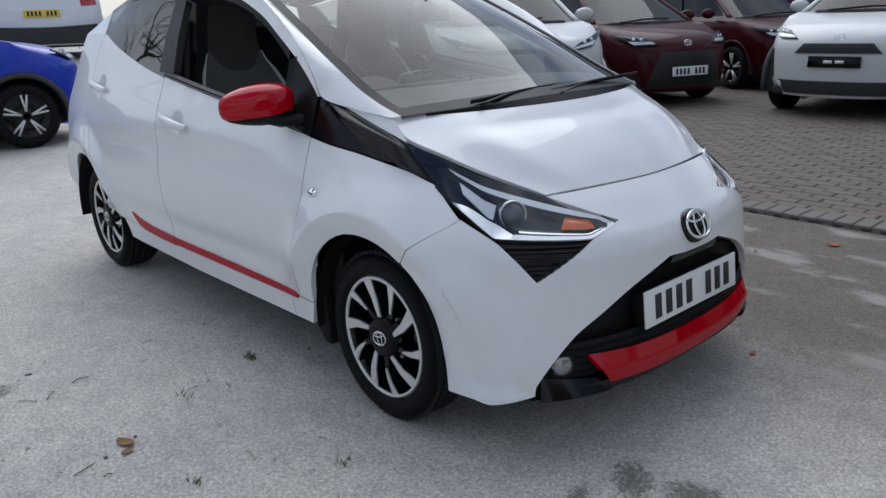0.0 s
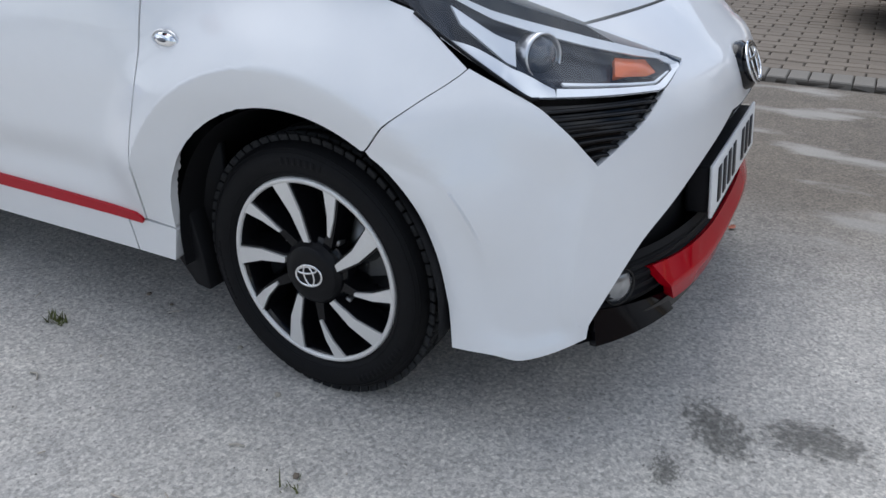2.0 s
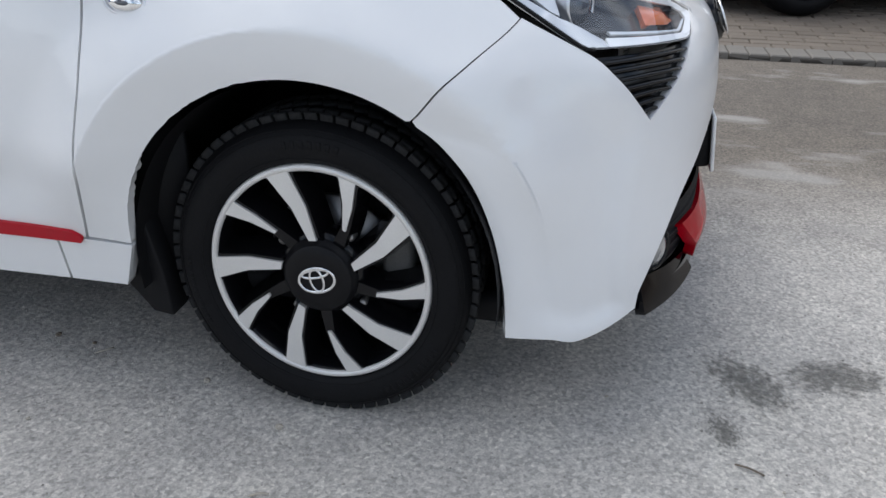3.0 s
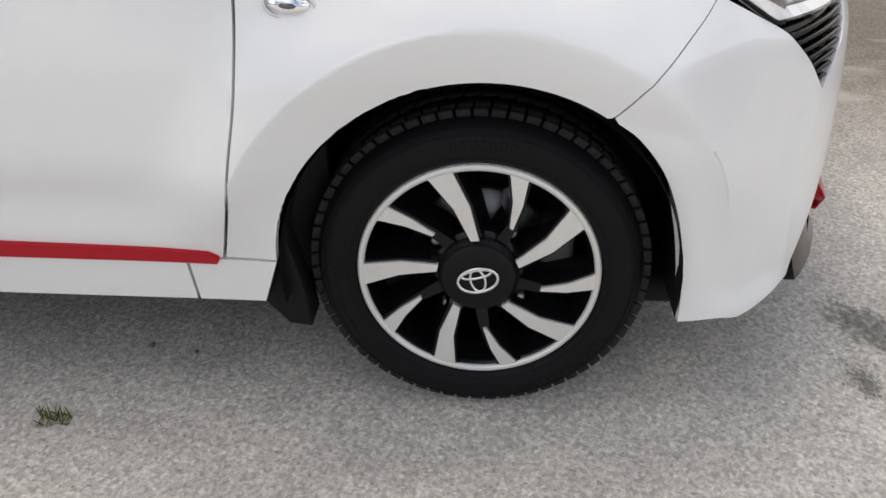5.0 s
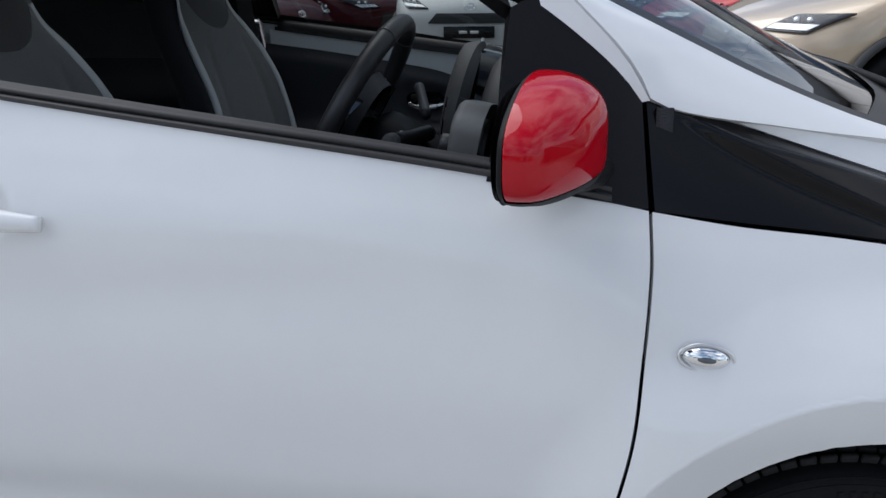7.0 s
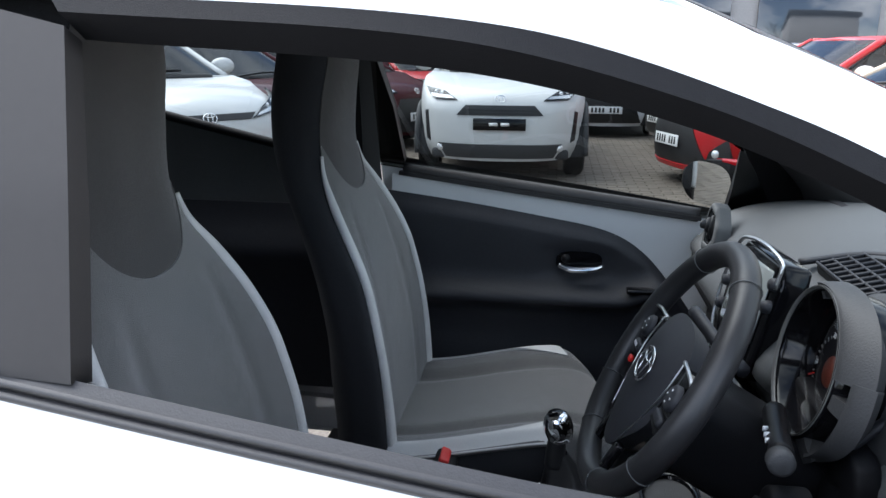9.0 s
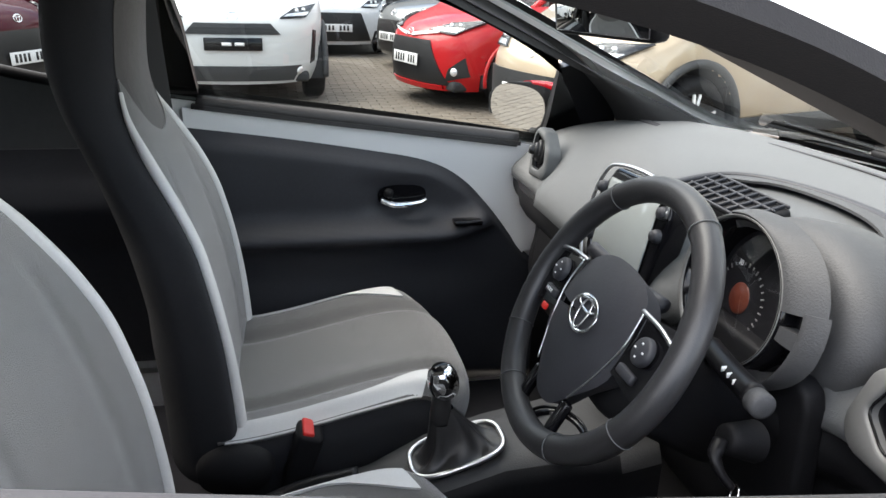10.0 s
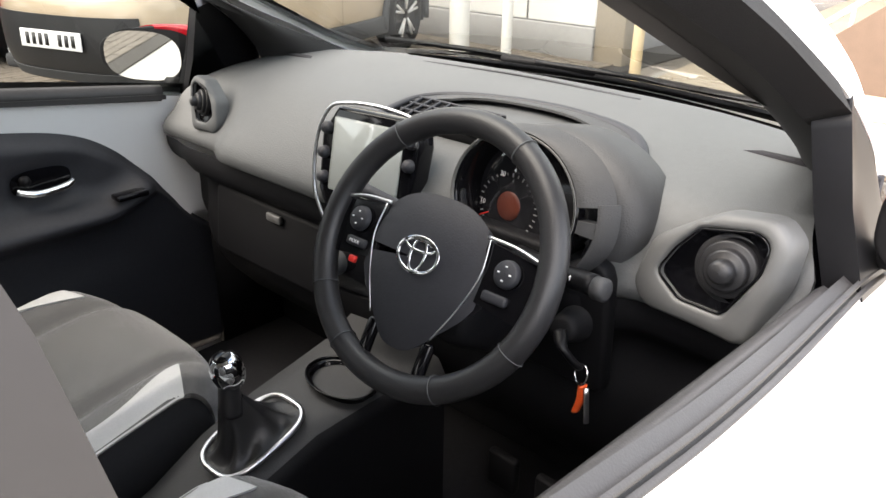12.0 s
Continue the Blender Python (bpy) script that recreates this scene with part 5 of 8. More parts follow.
for s in (-1, 1):
    for k in range(9):
        a = (-.205 + .010 * k * .9, s * .40, .997)
        b = (-.235 + .010 * k * .9, s * .535, .990)
        part("defroster_rib", tube(line(a, b), .0022, 6, 5), DASH_BLACK, dash)
# raised dark bar standing for the shadow line of the fold round the instrument area
fold = curve((-.50, .075, .975), (-.40, .070, .993), (-.345, .01, 1.000), (-.312, -.12, 1.003), (-.318, -.24, 1.003), (-.36, -.345, 1.000), (-.43, -.398, .985), (-.50, -.412, .958), (-.545, -.414, .925), (-.580, -.412, .885))
grille = part("speaker_grille", box((.070, .125, .006), (-.175, -.445, .986), .003, 2, Matrix.Rotation(radians(-20), 4, "Z")), DASH_MID, dash, "finely slotted grille in the dash top")
for k in range(16):
    part("grille_rib", moved(box((.064, .0032, .004), (0, -.056 + .0075 * k, .0045)), Matrix.Translation((-.175, -.445, .986)) @ Matrix.Rotation(radians(-20), 4, "Z")), DASH_GREY, grille)
part("fold_shadow", tube(fold, .011, 60, 8, flat=.55), DASH_BLACK, dash, "dark bar standing for the shadow in the cowl's fold")
inner_fold = curve((-.43, .03, .992), (-.372, -.03, 1.004), (-.352, -.13, 1.0075), (-.362, -.24, 1.0075), (-.40, -.32, 1.000), (-.455, -.368, .984), (-.52, -.385, .955), (-.572, -.385, .915))
part("cowl_insert", sheet([(lambda u, v: ruled(fold, inner_fold)(.1 + .88 * u, v) + np.array((0, 0, .002)), 40, 4)], (-.3, -.2, .7), .004), DASH_MID, dash, "dark grained cowl insert")
# centre vents on top of the dashboard
vent = part("centre_vent", moved(box((.075, .20, .02), (0, 0, 0), .006), Matrix.Translation((-.445, -.05, .980)) @ Matrix.Rotation(radians(-14), 4, "Y")), BLACK_PLASTIC, dash, "black slatted centre air vent")
VENT_M = Matrix.Translation((-.445, -.05, .980)) @ Matrix.Rotation(radians(-14), 4, "Y")
for k in range(9):
    part("vent_slat", moved(box((.068, .004, .010), (0, -.088 + .022 * k, .011), .001, 1, Matrix.Rotation(radians(24), 4, "X")), VENT_M), DASH_BLACK, vent)
for sx in (-.036, -.012, .012, .036):
    part("vent_slat", moved(box((.004, .192, .006), (sx, 0, .012), .001, 1), VENT_M), DASH_BLACK, vent)


# round end vents in their pale six-cornered pods
VENT_IN = ((.071, -.016), (.055, .018), (.030, .050), (-.036, .065), (-.054, .056), (-.052, .022), (-.021, -.038), (.035, -.039))
VENT_OUT = ((.106, -.043), (.093, .022), (.052, .053), (.012, .079), (-.053, .088), (-.080, .066), (-.078, .011), (-.052, -.070), (.085, -.068))


def polar(points, cx=.006, cz=.010):
    """A closed outline as a radius over the angle."""
    pr = sorted((math.atan2(z - cz, x - cx), math.hypot(x - cx, z - cz)) for x, z in points)
    an = [pr[-1][0] - 2 * math.pi] + [p[0] for p in pr] + [pr[0][0] + 2 * math.pi]
    ra = [pr[-1][1]] + [p[1] for p in pr] + [pr[0][1]]

    def at(t, grow=0.0):
        k = -math.pi + 2 * math.pi * t
        r = 0.0
        for j in (-2, -1, 0, 1, 2):
            kk = k + j * .05
            kk = kk + 2 * math.pi if kk < -math.pi else kk - 2 * math.pi if kk > math.pi else kk
            i = max(q for q in range(len(an) - 1) if an[q] <= kk + 1e-9)
            a, b, ga, gb = ra[i], ra[i + 1], kk - an[i], an[i + 1] - kk
            r += a * b * math.sin(ga + gb) / (a * math.sin(ga) + b * math.sin(gb)) / 5
        return cx + (r + grow) * math.cos(k), cz + (r + grow) * math.sin(k)
    return at


def end_vent(s):
    m = frame_from((-.552 if s < 0 else -.560, -.574 if s < 0 else .520, .911 if s < 0 else .925), (-1, -s * .12, .2), (0, 0, 1))
    pi_, po = polar(VENT_IN), polar(VENT_OUT)
    k = -s

    def ring(f, grow, y):
        return [(k * f(j / 72, grow)[0], y, f(j / 72, grow)[1]) for j in range(72)]
    bm = bmesh.new()
    loft(bm, [ring(po, -.003, -.036), ring(po, -.004, -.008), ring(po, -.0065, .000), ring(po, -.0105, .0035), ring(pi_, .007, .0065), ring(pi_, .002, .005), ring(pi_, 0, -.002), ring(pi_, -.002, -.034)])
    m = m @ (Matrix.Diagonal((.52, .8, .74, 1)) if s > 0 else Matrix.Diagonal((1.045, 1.045, 1.045, 1)))
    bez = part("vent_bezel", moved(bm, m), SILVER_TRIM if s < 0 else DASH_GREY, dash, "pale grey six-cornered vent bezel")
    bm = bmesh.new()
    add_patch(bm, lambda u, v: np.array((k * (.006 + (pi_(u)[0] - .006) * v), -.016 + .010 * v, .010 + (pi_(u)[1] - .010) * v)), 60, 4)
    weld(bm, 1e-5)
    part("vent_back", moved(bm, m), BLACK_GLOSS, bez)
    part("vent_barrel", moved(lathe([(.0005, .034), (.011, .0335), (.0155, .030), (.0165, .022), (.0168, .014), (.0250, .0185), (.028, .014), (.0285, .008), (.0288, .003), (.0360, .0085), (.0388, .004), (.039, -.002), (.0393, -.007), (.0455, -.001), (.0478, -.006), (.049, -.028)], 44),
         m @ Matrix.Translation((k * -.012, -.004, .014)) @ Matrix.Diagonal((.86, 1, .86, 1)) @ Matrix.Rotation(radians(k * 9), 4, "Z")), LEATHER, bez, "dark ringed air nozzle")
    part("vent_lip", moved(tube(lambda t: (k * pi_(t, -.001)[0], .004, pi_(t, -.001)[1]), .0016, 72, 6, closed=True), m), BLACK_GLOSS, bez)


end_vent(-1)
end_vent(1)

# touchscreen unit
sm = frame_from((-.604, -.022, .930), (-1, -.10, .22), (0, 0, 1))
scr = part("media_unit", moved(prism([(-.088, -.085), (-.066, -.105), (.066, -.105), (.100, -.050), (.104, .040), (.074, .088), (-.086, .088), (-.096, .05)], -.045, .008, 3), sm), BLACK_GLOSS, dash, "gloss black media unit")
part("screen", moved(box((.142, .003, .118), (.002, .003, .012), .003), sm), SCREEN_SHEEN, scr, "blank touchscreen, sky reflection put into its pale colour")
edge = curve((-.092, .004, .05), (-.086, .004, .09), (.074, .004, .09), (.106, .004, .04), (.102, .004, -.05), (.070, .004, -.105))
part("screen_trim", moved(tube(edge, .0032, 60, 6), sm), CHROME_SATIN, scr, "satin chrome edging")
for kx, kz in ((.088, .050), (.090, .010), (.086, -.030), (-.084, .055), (-.084, .02)):
    part("screen_button", moved(lathe([(.0005, .010), (.008, .009), (.010, .004), (.0105, -.002)], 20), sm @ Matrix.Translation((kx, .002, kz))), DASH_BLACK, scr)
part("heater_panel", moved(box((.17, .03, .10), (0, -.03, -.17), .012), sm), BLACK_GLOSS, dash, "gloss black heater panel")
for kx in (-.05, .05):
    part("heater_knob", moved(lathe([(.0005, .02), (.018, .019), (.021, .0), (.022, -.01)], 24), sm @ Matrix.Translation((kx, -.010, -.17))), DASH_GREY, dash)

# instrument pod on the column: round dial, glossy hood, silver bracket
pm = frame_from((-.562, -.302, .941), (-.97, .04, .20), (0, 0, 1))
dm = pm @ Matrix.Translation((.036, 0, -.020))
pod = part("instrument_pod", moved(lathe([(.050, -.11), (.098, -.09), (.108, -.02), (.110, .034), (.106, .040), (.100, .032), (.094, -.012)], 56), pm @ Matrix.Diagonal((1.0, 1, .86, 1))), BLACK_GLOSS, dash, "round gloss black instrument pod")
part("dial_face", moved(lathe([(.0005, -.010), (.095, -.012)], 48), pm @ Matrix.Diagonal((1.0, 1, .86, 1))), DIAL_BLACK, pod, "black speedometer dial")
part("dial_display", moved(lathe([(.0005, -.0085), (.019, -.0085), (.021, -.0105)], 36), dm), DIAL_RED, pod, "orange-red display in the dial")
part("dial_ring", moved(lathe([(.103, .036), (.1055, .0405), (.1075, .038)], 56), pm @ Matrix.Diagonal((1.0, 1, .86, 1))), SILVER_TRIM, pod, "thin bright ring")
for k in range(25):
    a = radians(-45 + 270 * k / 24)
    r = .050
    lg = .006 if k % 2 == 0 else .004
    part("dial_mark", moved(box((lg, .001, .0018), (0, 0, 0)), dm @ Matrix.Translation((r * math.cos(a), -.0085, r * .9 * math.sin(a))) @ Matrix.Rotation(-a, 4, "Y")), DIAL_PRINT, pod)


def words(text, size, m, mat, parent, name="print"):
    cu = bpy.data.curves.new(name, "FONT")
    cu.body, cu.size, cu.align_x, cu.align_y, cu.extrude = text, size, "CENTER", "CENTER", 0.0003
    ob = bpy.data.objects.new(name, cu)
    scene.collection.objects.link(ob)
    bpy.context.view_layer.update()
    me = bpy.data.meshes.new_from_object(ob)
    bpy.data.objects.remove(ob)
    me.materials.append(mat)
    out = new(name, me)
    out.data.transform(m @ Matrix.Rotation(math.pi / 2, 4, "X") @ Matrix.Rotation(math.pi, 4, "Y"))
    out.parent = parent
    return out


words("10", .010, dm @ Matrix.Translation((.046, -.008, -.004)), WHITE_PRINT, pod)
words("30", .010, dm @ Matrix.Translation((.018, -.008, .043)), WHITE_PRINT, pod)
part("needle", moved(box((.026, .002, .002), (.040, -.004, -.022), .0005, 1, Matrix.Rotation(radians(28), 4, "Y")), dm), BELT_RED, pod)
# dial glass, bracket with two openings, grey housing behind
bm = lathe([(.0005, .016), (.05, .013), (.085, .008), (.0975, .006)], 48)
gl = part("dial_glass", moved(bm, pm @ Matrix.Diagonal((1.0, 1, .86, 1))), DIAL_GLASS, pod, "clear domed dial glass")
gl.visible_shadow = False


def pod_band(a0, a1, r0, r1, y0, y1, name, mat, label):
    """A matt shell round the pod from angle a0 to a1 (0 points to the car's right, 90 up); r1 is a function of the angle."""
    b = bmesh.new()
    add_patch(b, lambda u, v: (lambda a: np.array((-(r0 + (r1(a) - r0) * v) * math.cos(a), y0 + (y1 - y0) * v ** 1.6, (r0 * .86 + (r1(a) - r0) * .92 * v) * math.sin(a))))(radians(a0 + (a1 - a0) * u)), 40, 8)
    outward(b, (0, -.4, 0))
    hem(b, .022)
    part(name, moved(b, pm), mat, pod, label)


pod_band(12, 112, .110, lambda a: .110 + .009 + .031 * smooth01(1.70, .30, a), .040, .012, "pod_hood", DASH_MID, "dark grey hood over the instrument pod")
pod_band(-52, 14, .134, lambda a: .134 + .022 * smooth01(-.95, -.1, a), .030, .012, "hood_leg", DASH_MID, "dark grey leg of the pod hood")
pod_band(-8, 2, .110, lambda a: .136, .036, .026, "hood_bar", DASH_MID, "")
pod_band(-60, -46, .110, lambda a: .138, .034, .024, "hood_bar", DASH_MID, "")
part("pod_housing", moved(lathe([(.001, -.02), (.112, -.02), (.136, -.035), (.142, -.06), (.142, -.12), (.12, -.16)], 48), pm @ Matrix.Translation((-.014, 0, -.004)) @ Matrix.Diagonal((1.06, 1, .78, 1))), DASH_MID, dash, "grey rounded instrument housing")
part("column_surround", moved(prism([(-.135, -.20), (.16, -.20), (.16, .0), (-.110, .0), (-.128, -.008), (-.135, -.03)], -.03, .008, 3), frame_from((-.583, -.318, .893), (-1, 0, -.06), (0, 0, 1))), DASH_SHADED, dash, "black panel round the steering column")

part("cluster_base", box((.14, .30, .10), (-.485, -.285, .842), .035, 3), DASH_SHADED, dash, "black moulding under the instrument pod")
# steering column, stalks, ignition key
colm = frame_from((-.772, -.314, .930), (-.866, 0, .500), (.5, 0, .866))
part("column_shroud", moved(box((.13, .20, .12), (0, -.135, -.035), .03, 3), colm), DASH_SHADED, dash, "black column shroud")
st = part("stalk", tube(curve((-.64, -.35, .898), (-.656, -.42, .903), (-.668, -.482, .910)), .0135, 14, 12), BLACK_SATIN, dash, "black lamp stalk")
part("stalk_knob", moved(lathe([(.0005, .019), (.012, .018), (.0175, .012), (.0175, -.022), (.012, -.024)], 24), frame_from((-.672, -.494, .9105), (-.1, -1, .08), (0, 0, 1)) @ Matrix.Diagonal((.80, .42, .80, 1))), DASH_MID, st, "dark grey ribbed stalk end")
for k in range(3):
    part("stalk_print", moved(box((.006, .001, .006), (0, 0, 0)), Matrix.Translation((-.670 - .002 * k, -.424 - .014 * k, .912))), WHITE_PRINT, st)
part("stalk", tube(curve((-.66, -.27, .915), (-.68, -.19, .925), (-.70, -.125, .945)), .010, 14, 10), DASH_BLACK, dash, "black wiper stalk")
part("ignition_barrel", moved(lathe([(.0005, .012), (.012, .013), (.017, .010), (.019, 0), (.024, -.03)], 24), frame_from((-.655, -.440, .832), (-.92, -.12, .25), (0, 0, 1))), DASH_SHADED, dash, "black ignition lock")
keys = thing("ignition_keys", "bunch of car keys with orange tag hanging from the ignition", "keys")
part("key_head", tube(curve((-.672, -.443, .836), (-.684, -.455, .826), (-.680, -.468, .808), (-.672, -.474, .797)), .0085, 14, 8, flat=.6), BLACK_SATIN, keys, "black key head")
part("key_ring", moved(tube(lambda t: (.013 * math.cos(2 * math.pi * t), 0, .013 * math.sin(2 * math.pi * t)), .0013, 30, 6, closed=True), frame_from((-.668, -.476, .786), (-1, .5, .3), (0, 0, 1))), CHROME, keys, "steel split ring")
part("key_tag", tube(curve((-.668, -.480, .772), (-.667, -.478, .750), (-.666, -.472, .728)), .0065, 12, 8, flat=.55), KEY_ORANGE, keys, "orange plastic tag")
part("spare_key", tube(line((-.669, -.486, .770), (-.671, -.492, .722)), .0035, 4, 6, flat=.5), CHROME_SATIN, keys, "steel key blade")

# steering wheel
sw = part("steering_wheel", moved(tube(lambda t: (.169 * math.cos(2 * math.pi * t), 0, .169 * math.sin(2 * math.pi * t) * (.985 if math.sin(2 * math.pi * t) > 0 else .93)), .0165, 72, 14, closed=True), colm), LEATHER, car, "black leather-rimmed steering wheel")
bm = bmesh.new()
add_patch(bm, lambda u, v: (lambda a, b: np.array((a * v, .014 * (1 - v ** 2.2) + .002, b * v - .008 + (-.012 if b < 0 else 0) * v)))(*sup(u, .092, .080 if math.sin(2 * math.pi * u) > 0 else .098, 2.5)), 48, 10)
weld(bm, 1e-5)
outward(bm, (0, -1, 0))
for v in bm.verts:
    if v.co.z < -.03:
        v.co.x *= 1 - .42 * smooth01(-.03, -.11, v.co.z)
hem(bm, .03)
part("airbag_cover", moved(bm, colm), DASH_BLACK, sw, "black airbag cover")
emblem(sw, colm @ Matrix.Translation((0, .018, -.004)), .031, "wheel_badge")
for s in (-1, 1):
    spoke = coons(line((s * .072, .004, -.028), (s * .160, .0, -.040)), line((s * .080, .004, .040), (s * .168, .0, .030)), line((s * .072, .004, -.028), (s * .080, .004, .040)), line((s * .160, 0, -.040), (s * .168, 0, .030)))
    bm = bmesh.new()
    add_patch(bm, spoke, 8, 6)
    outward(bm, (0, -1, 0))
    hem(bm, .018)
    sp = part("wheel_spoke", moved(bm, colm), BLACK_GLOSS, sw, "gloss black spoke with switches")
    part("spoke_trim", moved(tube(curve((s * .078, .006, .044), (s * .12, .006, .042), (s * .158, .004, .034)), .0025, 14, 6), colm), CHROME_SATIN, sp)
    part("spoke_trim", moved(tube(curve((s * .083, .007, .042), (s * .086, .007, .0), (s * .072, .006, -.045), (s * .05, .005, -.09)), .0010, 18, 6), colm), CHROME_SATIN, sp)
    part("switch_dial", moved(lathe([(.0005, .008), (.013, .0075), (.016, .005), (.0165, .0)], 28), colm @ Matrix.Translation((s * .118, .004, .012))), DASH_BLACK, sp, "round switch pad")
    part("switch_bar", moved(box((.034, .008, .012), (s * .112, .004, -.018), .003), colm), DASH_BLACK, sp)
    for dx, dz in ((0, .008), (0, -.008), (.008, 0), (-.008, 0)):
        part("switch_mark", moved(box((.003, .0006, .002), (s * .118 + dx, .0125, .012 + dz)), colm), WHITE_PRINT, sp)
words("MODE", .0065, colm @ Matrix.Translation((.112, .0095, -.018)), WHITE_PRINT, sw)
part("voice_button", moved(box((.012, .006, .009), (.110, .003, -.040), .002), colm), BELT_RED, sw, "small red button")
for sx in (-.045, .045):
    part("lower_spoke", moved(box((.016, .012, .07), (sx, -.004, -.130), .004), colm), BLACK_GLOSS, sw)
for a in (52, 118, 205, 298, 328, 242):
    ang = radians(a)
    p = Vector((.169 * math.cos(ang), 0, .169 * math.sin(ang) * (.985 if a < 180 else .93)))
    tang = Vector((-math.sin(ang), 0, math.cos(ang)))
    mm = colm @ frame_from(p, tang, (0, 1, 0))
    part("rim_seam", moved(tube(lambda t: (.0172 * math.cos(2 * math.pi * t), 0, .0172 * math.sin(2 * math.pi * t)), .0008, 24, 5, closed=True), mm), DASH_GREY, sw)

# centre console, gear lever, handbrake
bm = bmesh.new()
cons = [(-1.25, .075, .46), (-1.10, .08, .47), (-.99, .085, .505), (-.90, .088, .550), (-.80, .09, .580), (-.70, .10, .592), (-.62, .11, .60), (-.56, .12, .62)]
rings = []
for x, w, z in cons:
    rings.append([(x, -.03 + sx * w * kx, zz) for sx, kx, zz in ((-1, 1.05, .24), (-1, 1.05, z - .03), (-1, .92, z - .006), (-1, .5, z), (1, .5, z), (1, .92, z - .006), (1, 1.05, z - .03), (1, 1.05, .24))])
loft(bm, rings, closed=False)
outward(bm, (-.9, 0, .3))
for f in bm.faces:
    f.material_index = 0 if f.normal.z > .5 else 1
con = part("centre_console", bm, [DASH_MID, DASH_SHADED], car, "grey centre console with gear lever")
gm = frame_from((-.862, -.038, .566), (-.30, 0, 1), (1, 0, .3))
part("gaiter_frame", moved(tube(lambda t: (lambda a, b: (a, .006, b))(*sup(t, .052, .078, 3.2)), .0045, 48, 8, closed=True), gm), CHROME_SATIN, con, "satin silver gaiter frame")
bm = bmesh.new()
knob_p = gm.inverted() @ Vector((-.888, -.027, .640))
add_patch(bm, lambda u, v: (lambda a, b: np.array((a, .004, b)) * (1 - v) + np.array(tuple(knob_p)) * v + np.array((a, 0, b)) * (.26 * v) - np.array((0, .022 * math.sin(math.pi * v) + .006 * math.sin(math.pi * v) * math.sin(14 * math.pi * u + 6 * v), 0)))(*sup(u, .049, .075, 3.0)), 56, 12)
outward(bm, (0, -1, 0))
part("gaiter", moved(bm, gm), LEATHER, con, "pleated black leather gaiter")
lever = part("gear_lever", tube(curve((-.890, -.030, .620), (-.889, -.028, .650), (-.887, -.026, .672)), .018, 10, 14, taper=lambda t: 1.0 - .12 * t), LEATHER, con, "black gear lever")
part("gear_knob", moved(lathe([(.0005, .030), (.012, .029), (.020, .024), (.0245, .012), (.0255, 0), (.023, -.014), (.019, -.022)], 32), frame_from((-.886, -.026, .690), (-.25, -.02, 1), (1, 0, 0))), CHROME, lever, "chrome-topped gear knob")
part("knob_disc", moved(lathe([(.0005, .0315), (.012, .0310), (.0135, .0290)], 28), frame_from((-.886, -.026, .690), (-.25, -.02, 1), (1, 0, 0))), BLACK_GLOSS, lever, "black shift pattern disc")
cupm = frame_from((-.700, -.055, .596), (-.05, 0, 1), (1, 0, 0))
part("cup_holder", moved(lathe([(.048, .004), (.046, .006), (.040, .002), (.038, -.05), (.0005, -.052)], 36), cupm @ Matrix.Diagonal((1.5, 1, 1, 1))), BLACK_GLOSS, con, "black cup holder")
part("cup_rim", moved(tube(lambda t: (.070 * math.cos(2 * math.pi * t), .007, .048 * math.sin(2 * math.pi * t)), .0022, 40, 6, closed=True), cupm), BLACK_GLOSS, con)
part("handbrake", tube(curve((-1.22, -.02, .46), (-1.12, -.02, .505), (-1.02, -.022, .525)), .017, 16, 10), BLACK_SATIN, con, "black handbrake lever")
part("bulkhead", box((.02, 1.34, .75), (-.29, 0, .62)), CARPET, car, "black bulkhead lining")
for s in (-1, 1):
    part("kick_panel", box((.26, .02, .34), (-.36, s * .672, .43)), DASH_SHADED, car, "black footwell side panel")
part("cabin_floor", box((1.3, 1.34, .02), (-.85, 0, .27)), CARPET, car, "black carpet")
part("pedal", box((.02, .06, .07), (-.52, -.36, .42), .006), BLACK_PLASTIC, car, "black rubber pedal")
part("pedal", box((.02, .06, .07), (-.52, -.26, .42), .006), BLACK_PLASTIC, car, "black rubber pedal")


